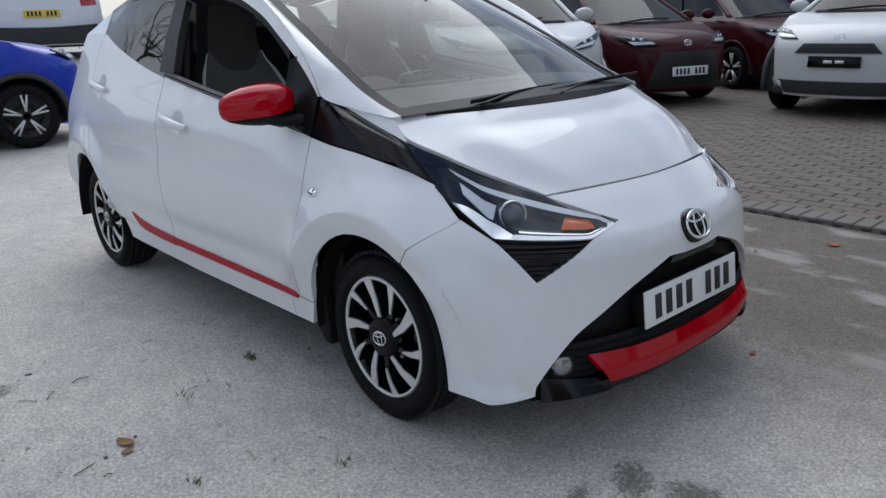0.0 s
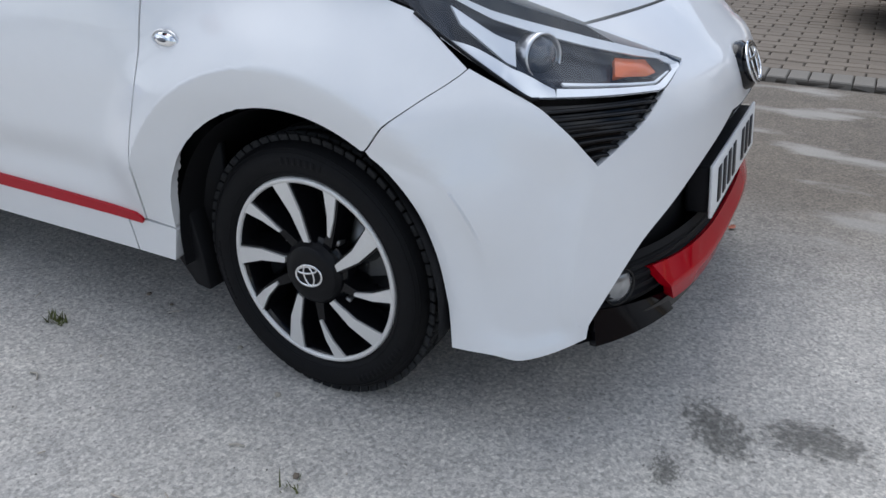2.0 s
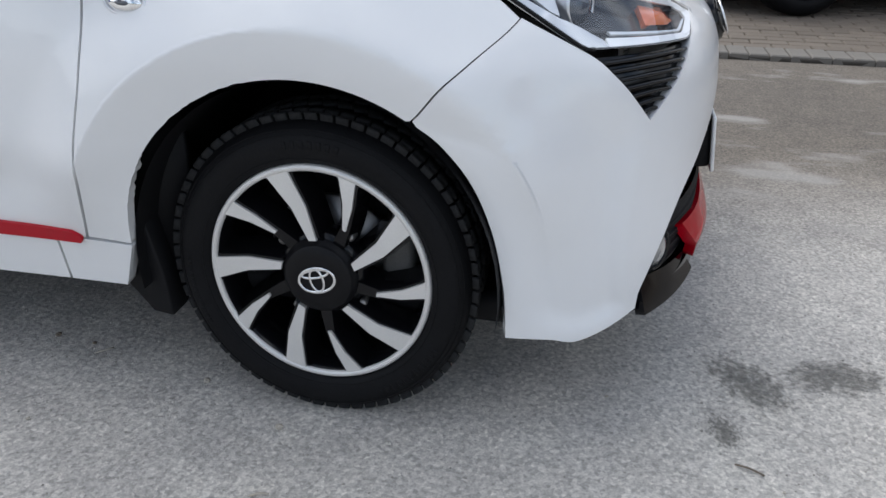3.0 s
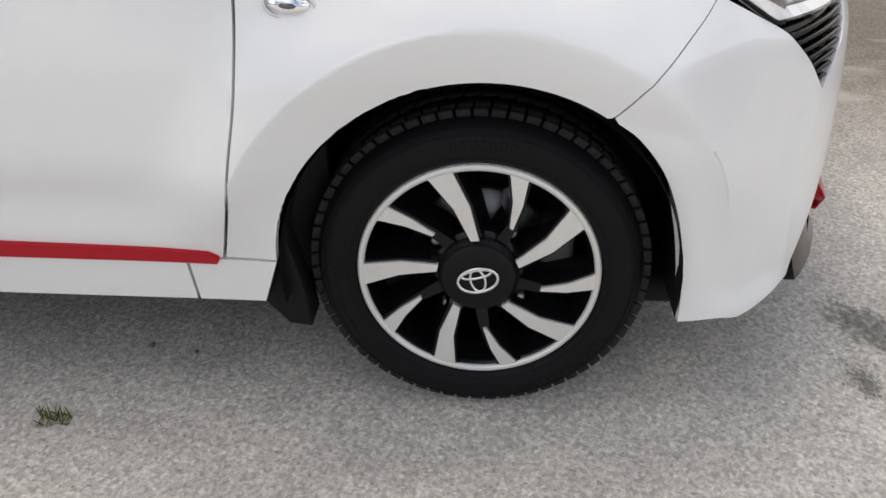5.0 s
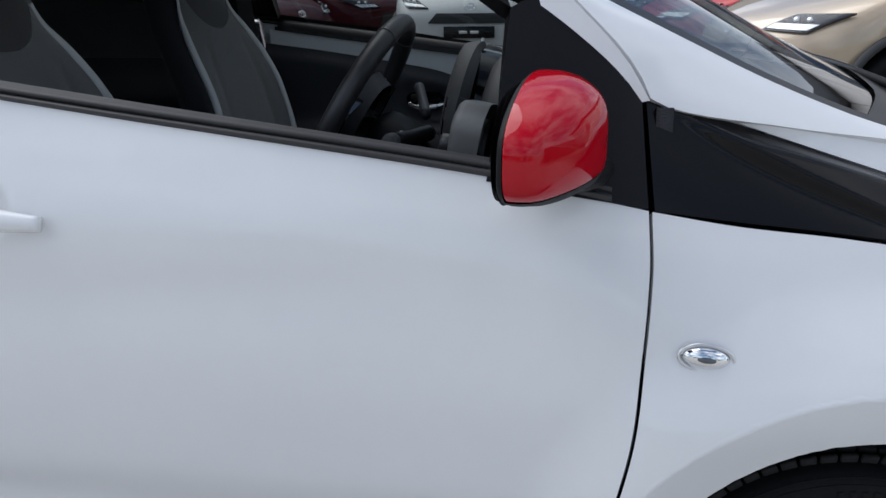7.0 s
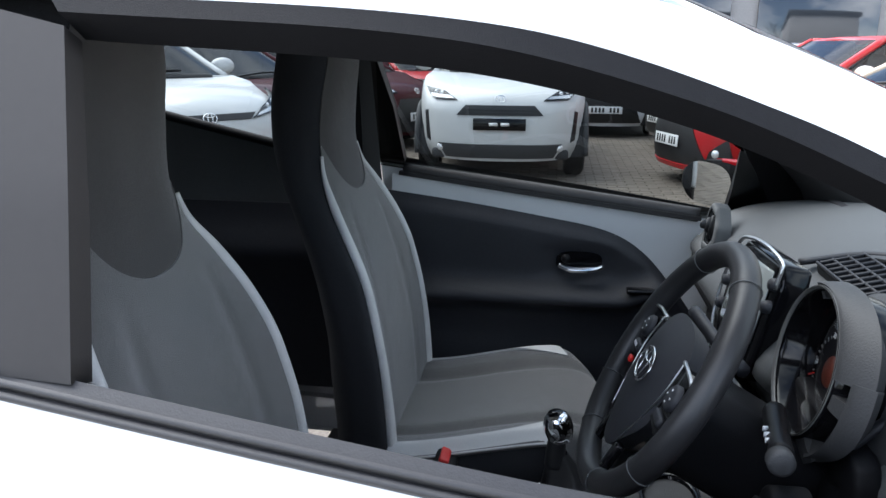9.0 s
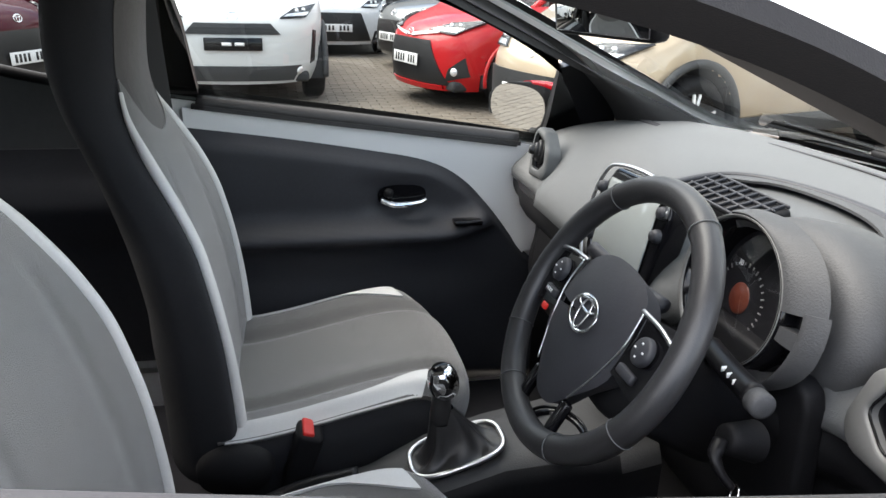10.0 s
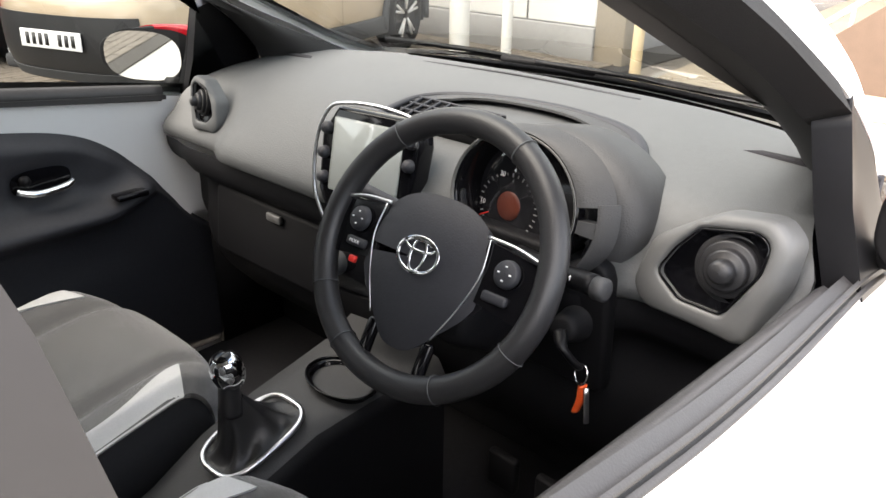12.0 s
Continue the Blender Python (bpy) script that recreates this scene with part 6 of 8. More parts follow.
# seats
def seat(cy, group_label, dx=0.0):
    zc = (.46, .55, .65, .75, .85, .95, 1.02, 1.08, 1.14, 1.22, 1.30, 1.36, 1.40)
    hw = (.235, .245, .250, .250, .240, .222, .195, .160, .140, .135, .130, .116, .085)
    xf = (-1.225, -1.228, -1.235, -1.250, -1.272, -1.300, -1.323, -1.342, -1.348, -1.343, -1.335, -1.338, -1.352)
    th = (.13, .13, .13, .12, .118, .118, .122, .130, .140, .145, .140, .120, .085)

    def wing(e, z):
        """How far the side bolsters reach forward."""
        return .052 * e ** 3 * smooth01(1.10, .85, z)

    def section(z, n=48):
        w, x, t = spl(zc, hw, z), spl(zc, xf, z), spl(zc, th, z)
        pts = []
        for k in range(n):
            a, b = sup(k / n, w, t / 2, 2.7)
            pts.append((x - t / 2 + b + wing(abs(a) / w, z) * (1 if b > 0 else .6), cy + a, z))
        return pts
    bm = bmesh.new()
    loft(bm, [section(.44 + .965 * k / 44) for k in range(45)], cap=True)
    s = part("front_seat", bm, FABRIC_DARK, car, group_label)

    def front_at(a, z, off):
        w, x, t = spl(zc, hw, z), spl(zc, xf, z), spl(zc, th, z)
        e = min(.97, abs(a) / w)
        b = t / 2 * max(0.0, 1 - e ** 2.7) ** (1 / 2.7)
        crease = -.0035 * math.exp(-((e - .52) / .075) ** 2) * smooth01(1.04, .94, z) * smooth01(.46, .56, z)
        return np.array((x - t / 2 + b + wing(e, z) + off + crease, cy + a, z))

    def face(u, v):
        """The woven panel: rounded hollow at the top for the headrest's own cloth."""
        k = 2 * u - 1
        top = 1.030 + .100 * abs(k) ** 2.2
        z = .47 + (top - .47) * v
        return front_at(k * spl(zc, hw, z) * .87, z, .005)
    bm = bmesh.new()
    add_patch(bm, face, 56, 56)
    outward(bm, (-2, cy, .8))
    hem(bm, .01)
    part("backrest_panel", bm, FABRIC, s, "grey woven backrest panel")
    bm = bmesh.new()

    def head(u, v):
        k = 2 * u - 1
        low = 1.030 + .100 * abs(k) ** 2.2
        z = low + (1.365 - low) * v
        return front_at(k * spl(zc, hw, z) * (.87 - .12 * v ** 3), z, .0025)
    add_patch(bm, head, 30, 30)
    outward(bm, (-2, cy, 1.2))
    hem(bm, .008)
    part("headrest_panel", bm, FABRIC_HEAD, s, "dark grey smooth headrest cloth")
    for sg in (0.0, 1.0):
        part("piping", tube(lambda t, sg=sg: face(sg, .02 + .95 * t) + np.array((.001, .005 * (1 if sg else -1), 0)), .0088, 60, 8, flat=1.2, taper=lambda t: .9 - .55 * smooth01(.82, 1.0, t) + .25 * smooth01(.5, .0, t)), FABRIC_LIGHT, s, "pale grey piping")
    # cushion
    cx0, cx1 = -1.25, -.775

    def cush(u, v):
        """u across, v from back to front and over the rounded nose."""
        a = 2 * u - 1
        w = .245 - .012 * smooth01(.5, 1, v)
        if v < .68:
            x = cx0 + (cx1 - cx0) * (v / .68) * .83
            z = .520 + .062 * smooth01(0, .68, v)
        else:
            k = (v - .68) / .32 * math.pi * .66
            x = cx0 + (cx1 - cx0) * .83 + .092 * math.sin(k)
            z = .582 - .080 * (1 - math.cos(k))
        x -= .085 * abs(a) ** 3.2 * smooth01(.45, 1, v)
        z += .034 * abs(a) ** 2.2 * smooth01(.95, .60, v) + .010 * (1 - a * a)
        z -= .014 * math.exp(-((abs(a) - .58) / .07) ** 2) * smooth01(.92, .70, v)
        z -= .022 * smooth01(.88, 1.0, abs(a))
        return np.array((x, cy + a * w, z))
    bm = bmesh.new()
    add_patch(bm, cush, 48, 44)
    outward(bm, (-1, cy, .3))
    hem(bm, .02)
    part("cushion", bm, FABRIC, s, "grey woven seat cushion")
    bm = bmesh.new()
    rings = []
    for k in range(25):
        v = k / 24
        p0, p1 = cush(0, v), cush(1, v)
        z0 = max(.33, p0[2] - .16)
        rings.append([(p0[0] + .0, p0[1] + .004, p0[2] - .012), (p0[0], p0[1] - .012, p0[2] - .045), (p0[0], p0[1] - .005, z0), (p1[0], p1[1] + .005, z0), (p1[0], p1[1] + .012, p1[2] - .045), (p1[0], p1[1] - .004, p1[2] - .012)])
    loft(bm, rings, closed=True, cap=True)
    part("cushion_side", bm, FABRIC_DARK, s, "black seat valance")
    for sg in (0.0, 1.0):
        strip = bmesh.new()
        def band(u, v, sg=sg):
            inner = .055 + .085 * smooth01(.55, 1.0, u)
            q = (inner * (1 - v)) if sg == 0 else 1 - inner * (1 - v)
            p = cush(q, .05 + .64 * u - .03 * v)
            return p + np.array((0, (1 if sg else -1) * .003 * v, .0045 - .006 * v ** 2))
        add_patch(strip, band, 36, 8)
        outward(strip, (-1, cy, .3))
        hem(strip, .004)
        part("piping", strip, FABRIC_LIGHT, s, "pale grey edging")
    part("seat_base", box((.44, .40, .10), (-1.02, cy, .33), .02), BLACK_PLASTIC, s)
    s.location.x = dx
    return s


seat(-.345, "grey and black driver's seat with pale piping", -.085)
seat(.345, "grey and black passenger seat with pale piping")
# belt buckle between the seats
bk = part("belt_buckle", moved(box((.046, .062, .105), (0, 0, -.008), .010, 3), Matrix.Translation((-1.105, .086, .512)) @ Matrix.Rotation(radians(18), 4, "Y")), BLACK_PLASTIC, car, "black seat belt buckle")
part("buckle_button", moved(box((.020, .050, .014), (-.006, 0, .042), .003), Matrix.Translation((-1.105, .086, .512)) @ Matrix.Rotation(radians(18), 4, "Y")), BELT_RED, bk, "red release button")
part("belt_buckle", moved(box((.030, .045, .070), (0, 0, 0), .006), Matrix.Translation((-1.16, -.085, .510)) @ Matrix.Rotation(radians(25), 4, "Y")), BLACK_PLASTIC, car, "black seat belt buckle")
part("recliner", moved(lathe([(.0005, .03), (.05, .028), (.055, 0)], 28), frame_from((-1.22, .075, .50), (0, -1, 0), (0, 0, 1)) @ Matrix.Diagonal((1.2, 1, .8, 1))), BLACK_PLASTIC, car, "black seat hinge cover")


# door linings
def lining(s):
    """Painted door metal above a black lining whose front edge sweeps down; s is the side."""
    Y = .690
    par = door_f_left if s > 0 else door_f
    top = curve((-1.33, 1.005), (-1.0, .965), (-.70, .932), (-.52, .912), (-.40, .90))
    bm = bmesh.new()
    add_patch(bm, lambda u, v: (lambda p: np.array((p[0], s * (Y + .012 + .022 * (v - 1)), p[1] - (1 - v) * (.52 - .25 * smooth01(-.66, -.52, p[0])))))(top(u)), 30, 10)
    outward(bm, (-1, s * 2, .8))
    part("door_inner", bm, WHITE, par, "white painted inner door metal")
    edge = curve((-1.34, .965), (-1.126, .938), (-.90, .903), (-.80, .884), (-.735, .860), (-.68, .822), (-.635, .775), (-.59, .72), (-.54, .655), (-.48, .60))
    low = line((-1.34, .29), (-1.0, .28), (-.70, .28), (-.44, .28))
    bm = bmesh.new()

    def black(u, v):
        a, b = low(u), edge(u)
        x, z = a * (1 - v) + b * v
        puff = .018 * smooth01(0, .08, v) * smooth01(1.0, .94, v)
        pocket = -.008 * math.exp(-((z - .60) / .05) ** 2) * smooth01(-1.34, -1.2, x) * smooth01(-.58, -.72, x)
        rest = .050 * math.exp(-((z - .705 - .035 * smooth01(-.75, -.62, x)) / .028) ** 2) * smooth01(-1.36, -1.25, x) * smooth01(-.575, -.66, x)
        dish = -.014 * math.exp(-(((x + .84) / .09) ** 4 + ((z - .795) / .040) ** 4))
        return np.array((x, s * (Y - .004 - puff - rest - pocket - dish), z))
    add_patch(bm, black, 60, 60)
    outward(bm, (-1, s * 2, .8))
    hem(bm, .015)
    lin = part("door_lining", bm, DASH_BLACK, par, "black moulded door lining with armrest")
    cup = bmesh.new()
    add_patch(cup, lambda u, v: (lambda a, b: np.array((-.842 + a * v, s * (Y - .019 + .002 * v), .798 + b * v)))(*sup(u, .058, .026, 3)), 36, 4)
    weld(cup, 1e-5)
    outward(cup, (-1, s * 2, .8))
    part("handle_dish", cup, BLACK_GLOSS, lin)
    part("inner_handle", tube(curve((-.893, s * (Y - .024), .788), (-.86, s * (Y - .034), .779), (-.80, s * (Y - .034), .783), (-.782, s * (Y - .024), .788)), .0058, 20, 8, flat=1.4), CHROME, lin, "chrome inner door handle")
    part("lock_button", moved(lathe([(.0005, .012), (.010, .010), (.012, 0)], 20), frame_from((-.875, s * (Y - .022), .806), (0, -s, 0), (0, 0, 1))), BLACK_SATIN, lin)
    part("window_switch", box((.07, .035, .012), (-.690, s * .625, .742), .004), BLACK_GLOSS, lin)
    return lin


lining(1)
lining(-1)
# inner seal along the bottom of the side windows
for s in (-1, 1):
    part("inner_seal", tube(lambda t, s=s: np.array((-1.30 + .745 * t, s * (.708 - .012 * t), spl((0, .45, 1), (1.018, .975, .925), t))), .012, 30, 8, flat=1.5), SEAL, door_f_left if s > 0 else door_f, "black inner window seal")
    part("sill_cap", sheet([(lambda u, v, s=s: np.array((-1.31 + .76 * u, s * (.695 + .018 * v - .014 * u), spl((0, .45, 1), (1.008, .965, .918), u) + .004)), 20, 3)], (-1, 0, .5), .01), SEAL, door_f_left if s > 0 else door_f)

# rear doors inside and rear bench
for s in (-1, 1):
    bm = bmesh.new()
    add_patch(bm, lambda u, v, s=s: (lambda x, z: np.array((x, s * min(.70, half_width(x, z) - .022), z)))(-2.10 + .74 * u, .40 + v * spl((0, .35, .75, 1), (.79, .72, .645, .62), u)), 20, 10)
    outward(bm, (-1.6, s * 2, .8))
    part("rear_lining", bm, DASH_GREY, door_r_left if s > 0 else door_r, "grey rear door panel")
    bm = bmesh.new()
    add_patch(bm, lambda u, v, s=s: np.array((-2.08 + .70 * u, s * (.680 - .03 * math.exp(-((v - .75) / .1) ** 2)), .40 + .52 * v)), 20, 14)
    outward(bm, (-1.6, s * 2, .8))
    hem(bm, .012)
    part("rear_armrest", bm, DASH_BLACK, door_r_left if s > 0 else door_r, "black rear door lining")
bench = part("rear_bench", box((.50, 1.24, .16), (-1.93, 0, .46), .05, 3), FABRIC_DARK, car, "black rear bench seat")
part("bench_back", moved(box((.14, 1.22, .62), (0, 0, 0), .05, 3), Matrix.Translation((-2.22, 0, .78)) @ Matrix.Rotation(radians(-14), 4, "Y")), FABRIC_DARK, bench, "black bench backrest")
for y in (-.33, .33):
    part("head_restraint", box((.09, .24, .16), (-2.30, y, 1.13), .04, 3), FABRIC_DARK, bench)
part("parcel_shelf", box((.36, 1.18, .02), (-2.48, 0, 1.0), .006), CARPET, car)

# posts and pillars inside, headliner, interior mirror, belts
for s in (-1, 1):
    def inner_a(u, v, s=s):
        p = seam_a(.16 + .84 * u)
        q = ws_edge(.08 + .92 * u)
        a = p + (q - p) * 1.22 * v
        m_ = np.array((-.02 - .015 * math.sin(math.pi * v), .035 + .03 * math.sin(math.pi * v), -.035))
        r = a + m_
        return np.array((r[0], r[1] if s < 0 else -r[1], r[2]))
    bm = bmesh.new()
    add_patch(bm, inner_a, 34, 8)
    outward(bm, (-.6, s * 3, 1.6))
    hem(bm, .015)
    part("pillar_trim", bm, PILLAR_TRIM, car, "dark grey windscreen pillar trim")
    bm = bmesh.new()
    add_patch(bm, lambda u, v, s=s: np.array((-1.315 - .04 * v - .12 * u, s * (.70 - .125 * v - .02 * math.sin(math.pi * u)), .50 + .83 * v)), 8, 16)
    outward(bm, (-1.4, s * 3, .9))
    hem(bm, .02)
    part("post_trim", bm, PILLAR_TRIM, car, "dark grey centre post trim")
    part("seat_belt", sheet([(lambda u, v, s=s: np.array((-1.42 + .045 * u, s * (.655 - .10 * v), .55 + .70 * v)), 3, 14)], (-1.4, s * 3, .9), .002), BLACK_SATIN, car, "black seat belt webbing")
    bm = bmesh.new()
    add_patch(bm, lambda u, v, s=s: np.array((lambda p, q: (p * (1 - v) + q * v))(rail_out(u) + np.array((0, .02, -.025)), rail_r(u) + np.array((0, .06, -.03)))) * np.array((1, -s, 1)), 26, 4)
    outward(bm, (-1.6, 0, 2))
    part("cant_rail_trim", bm, PILLAR_TRIM, car)
bm = bmesh.new()
hl = bulged(coons(roof_front, roof_rear, rail_r, rail_l), .02, (0, 0, 1))
add_patch(bm, lambda u, v: hl(u, v) + np.array((-.03 * (1 - v), 0, -.028)), 20, 20)
outward(bm, (-1.6, 0, 2))
part("headliner", bm, HEADLINER, car, "pale grey headliner")
im = frame_from((-.622, .10, 1.247), (-.93, -.37, -.10), (0, 0, 1))
imir = part("interior_mirror", moved(prism([(-.115, -.030), (-.105, -.036), (.105, -.036), (.115, -.030), (.118, .026), (.10, .036), (-.10, .036), (-.118, .026)], -.03, .008, 2), im), BLACK_SATIN, car, "black-framed interior mirror")
part("mirror_glass", moved(box((.205, .002, .058), (0, .004, 0), .002), im), MIRROR, imir, "mirror glass")
part("mirror_stem", tube(curve((-.600, .09, 1.262), (-.57, .05, 1.29), (-.56, .02, 1.315)), .009, 10, 8), BLACK_SATIN, imir)


# ---------------------------------------------------------------- ground, paving, kerb
PAVE_Y, PAVE_Z = 2.43, 0.030
bm = bmesh.new()


def ground_height(x, y):
    """The yard rises gently behind the car's tail."""
    return .74 * smooth01(-8.9, -12.0, x) * (1 - smooth01(8.0, 14.0, y)) * (1 - smooth01(4.0, 9.0, -y))


gx = [-300, -80, -40] + [-26 + .5 * k for k in range(44)] + [-3, 20, 300]
gy = [-300, -40, -14] + [-10 + k for k in range(26)] + [30, 300]
gv = [[bm.verts.new((x, y, ground_height(x, y) if abs(x) < 200 and abs(y) < 200 else 0)) for y in gy] for x in gx]
for i in range(len(gx) - 1):
    for j in range(len(gy) - 1):
        bm.faces.new((gv[i][j], gv[i + 1][j], gv[i + 1][j + 1], gv[i][j + 1]))
tagged(part("ground", bm, ASPHALT), "worn grey asphalt with pale chippings and damp marks", "ground", kind="structure")
STAIN = damp_material("damp_stain", (0.055, 0.055, 0.048), .17)
for x, y, r, st in ((.765, -.46, .13, 1.0), (.93, -.405, .145, .9), (1.14, -.35, .12, 1.1), (.70, -.62, .06, 1.0), (-1.15, -1.62, .13, 1.2)):
    b = bmesh.new()
    bmesh.ops.create_grid(b, x_segments=4, y_segments=4, size=.2)
    ob = tagged(part("stain", b, STAIN), "dark damp stain on the asphalt", "stain", "stains on the asphalt")
    ob.matrix_world = Matrix.Translation((x, y, .004)) @ Matrix.Rotation(x * 7, 4, "Z") @ Matrix.Diagonal((r / .17, r / .17 * .62 * st, 1, 1))

# loose litter on the asphalt: leaves, twigs, a tuft of weed
LEAF_RED = material("leaf_red", (0.36, 0.10, 0.05), rough=.7, var=.2, var_scale=30)
LEAF_BROWN = material("leaf_brown", (0.22, 0.12, 0.05), rough=.8, var=.2, var_scale=30)
TWIG = material("twig", (0.16, 0.13, 0.10), rough=.9, var=.2, var_scale=40)
PALE_TWIG = material("straw", (0.42, 0.38, 0.32), rough=.9, var=.15, var_scale=40)
GREEN = material("weed", (0.09, 0.10, 0.025), rough=.8, var=.3, var_scale=40)


def leaf(x, y, z, size, turn, mat, label):
    b = bmesh.new()
    add_patch(b, lambda u, v: np.array(((u - .5) * size, (v - .5) * size * .55 * math.sin(math.pi * (.08 + .84 * u)), .004 + .25 * size * (u - .5) ** 2 + .3 * size * (v - .5) ** 2)), 8, 4)
    hem(b, .0006)
    ob = tagged(part("fallen_leaf", b, mat), label, "leaf", "fallen leaves")
    ob.matrix_world = Matrix.Translation((x, y, z)) @ Matrix.Rotation(turn, 4, "Z")


leaf(-.455, -1.385, 0, .07, .4, LEAF_BROWN, "curled brown leaf lying on the asphalt")
leaf(-.40, -1.40, 0, .045, 2.0, LEAF_BROWN, "curled brown leaf lying on the asphalt")
leaf(.302, 2.05, 0, .07, .3, LEAF_RED, "reddish fallen leaf near the paving edge")
leaf(.62, .52, 0, .035, 1.3, LEAF_RED, "reddish fallen leaf near the paving edge")
leaf(.05, 1.7, 0, .03, 2.3, LEAF_BROWN, "small brown leaf lying on the asphalt")
rng = random.Random(7)
for k in range(42):
    x, y = rng.uniform(-1.3, 1.4), rng.uniform(-1.75, -.62)
    a, ln = rng.uniform(0, 6.28), rng.uniform(.012, .07)
    p0, p1 = Vector((x, y, .003)), Vector((x + ln * math.cos(a), y + ln * math.sin(a), .004))
    mid = (p0 + p1) / 2 + Vector((rng.uniform(-.006, .006), rng.uniform(-.006, .006), .003))
    tagged(part("twig", tube(curve(p0, mid, p1), rng.uniform(.0010, .0022), 6, 5), PALE_TWIG if k % 3 else TWIG), "thin dry twig lying on the asphalt", "twig", "twigs on the asphalt")
for k in range(40):
    x, y = rng.uniform(-1.4, 1.5), rng.uniform(-1.8, -.55)
    b = bmesh.new()
    bmesh.ops.create_icosphere(b, subdivisions=1, radius=rng.uniform(.003, .008))
    for v in b.verts:
        v.co = Vector((v.co.x * rng.uniform(.7, 1.3), v.co.y, v.co.z * .6 + .003))
    ob = tagged(part("pebble", b, PALE_TWIG if k % 2 else TWIG, smooth=False), "small loose stone on the asphalt", "stone", "loose stones")
    ob.location = (x, y, 0)
# loose grit strewn over the asphalt
bm = bmesh.new()
for k in range(2600):
    x, y, r = rng.uniform(-1.6, 1.7), rng.uniform(-1.9, .2), rng.uniform(.0010, .0034)
    ring = [bm.verts.new((x + r * math.cos(a) * rng.uniform(.7, 1.3), y + r * math.sin(a) * rng.uniform(.7, 1.3), .0006)) for a in (.3, 1.6, 2.8, 4.0, 5.2)]
    tip = bm.verts.new((x, y, .0006 + r * rng.uniform(.6, 1.1)))
    for j in range(5):
        bm.faces.new((ring[j], ring[(j + 1) % 5], tip))
GRIT = material("grit", (0.33, 0.31, 0.28), rough=.95, var=.1, random_tone=.55)
tagged(part("grit", bm, GRIT, smooth=False), "loose pale and dark grit on the asphalt", "grit", kind="stuff")
for cx, cy, n in ((-.735, -.80, 46), (-.10, -1.32, 14), (.12, -.98, 10), (-.62, -1.12, 8)):
    b = bmesh.new()
    for k in range(n):
        a, r = rng.uniform(0, 6.28), rng.uniform(0, .035)
        x, y, h = cx + r * math.cos(a), cy + r * math.sin(a) * .7, rng.uniform(.008, .03)
        d = Vector((rng.uniform(-.02, .02), rng.uniform(-.02, .02), h))
        w = Vector((math.cos(a + 1), math.sin(a + 1), 0)) * .0022
        base = Vector((x, y, .002))
        vs = [b.verts.new(base - w), b.verts.new(base + w), b.verts.new(base + d * .6 + w * .8), b.verts.new(base + d)]
        b.faces.new(vs)
    tagged(part("weed_tuft", b, GREEN, smooth=False), "small dry green weed tuft in the asphalt", "weed", "weed tufts", kind="stuff")


# ---------------------------------------------------------------- parked cars
GRILLE = material("grille_black", (0.012, 0.012, 0.013), rough=.45, var=.1)
CLADDING = material("cladding", (0.035, 0.036, 0.038), rough=.7, var=.1, var_scale=6)
CABIN_DARK = material("dark_cabin", (0.03, 0.03, 0.032), rough=.9, var=.1)
CAR_GLASS = glass_material("car_glass", (0.26, 0.29, 0.29), strength=0.55)
PAINTS = {"white": material("plain_white_paint", (0.54, 0.545, 0.54), rough=.4, coat=.4, var=.02), "maroon": material("maroon_paint", (0.045, 0.0015, 0.005), rough=.5, coat=.25, var=.04, spec=.08),
          "red": material("bright_red_paint", (0.44, 0.003, 0.006), rough=.4, coat=.5, var=.03, spec=.25),
          "blue": material("blue_paint", (0.008, 0.035, 0.40), rough=.4, coat=.5, var=.03, spec=.3),
          "beige": material("beige_paint", (0.46, 0.36, 0.25), rough=.30, metal=.25, coat=1, var=.03),
          "pearl": material("pearl_paint", (0.66, 0.67, 0.69), rough=.3, coat=1, var=.02),
          "grey": material("grey_paint", (0.12, 0.125, 0.13), rough=.3, coat=1, var=.02)}


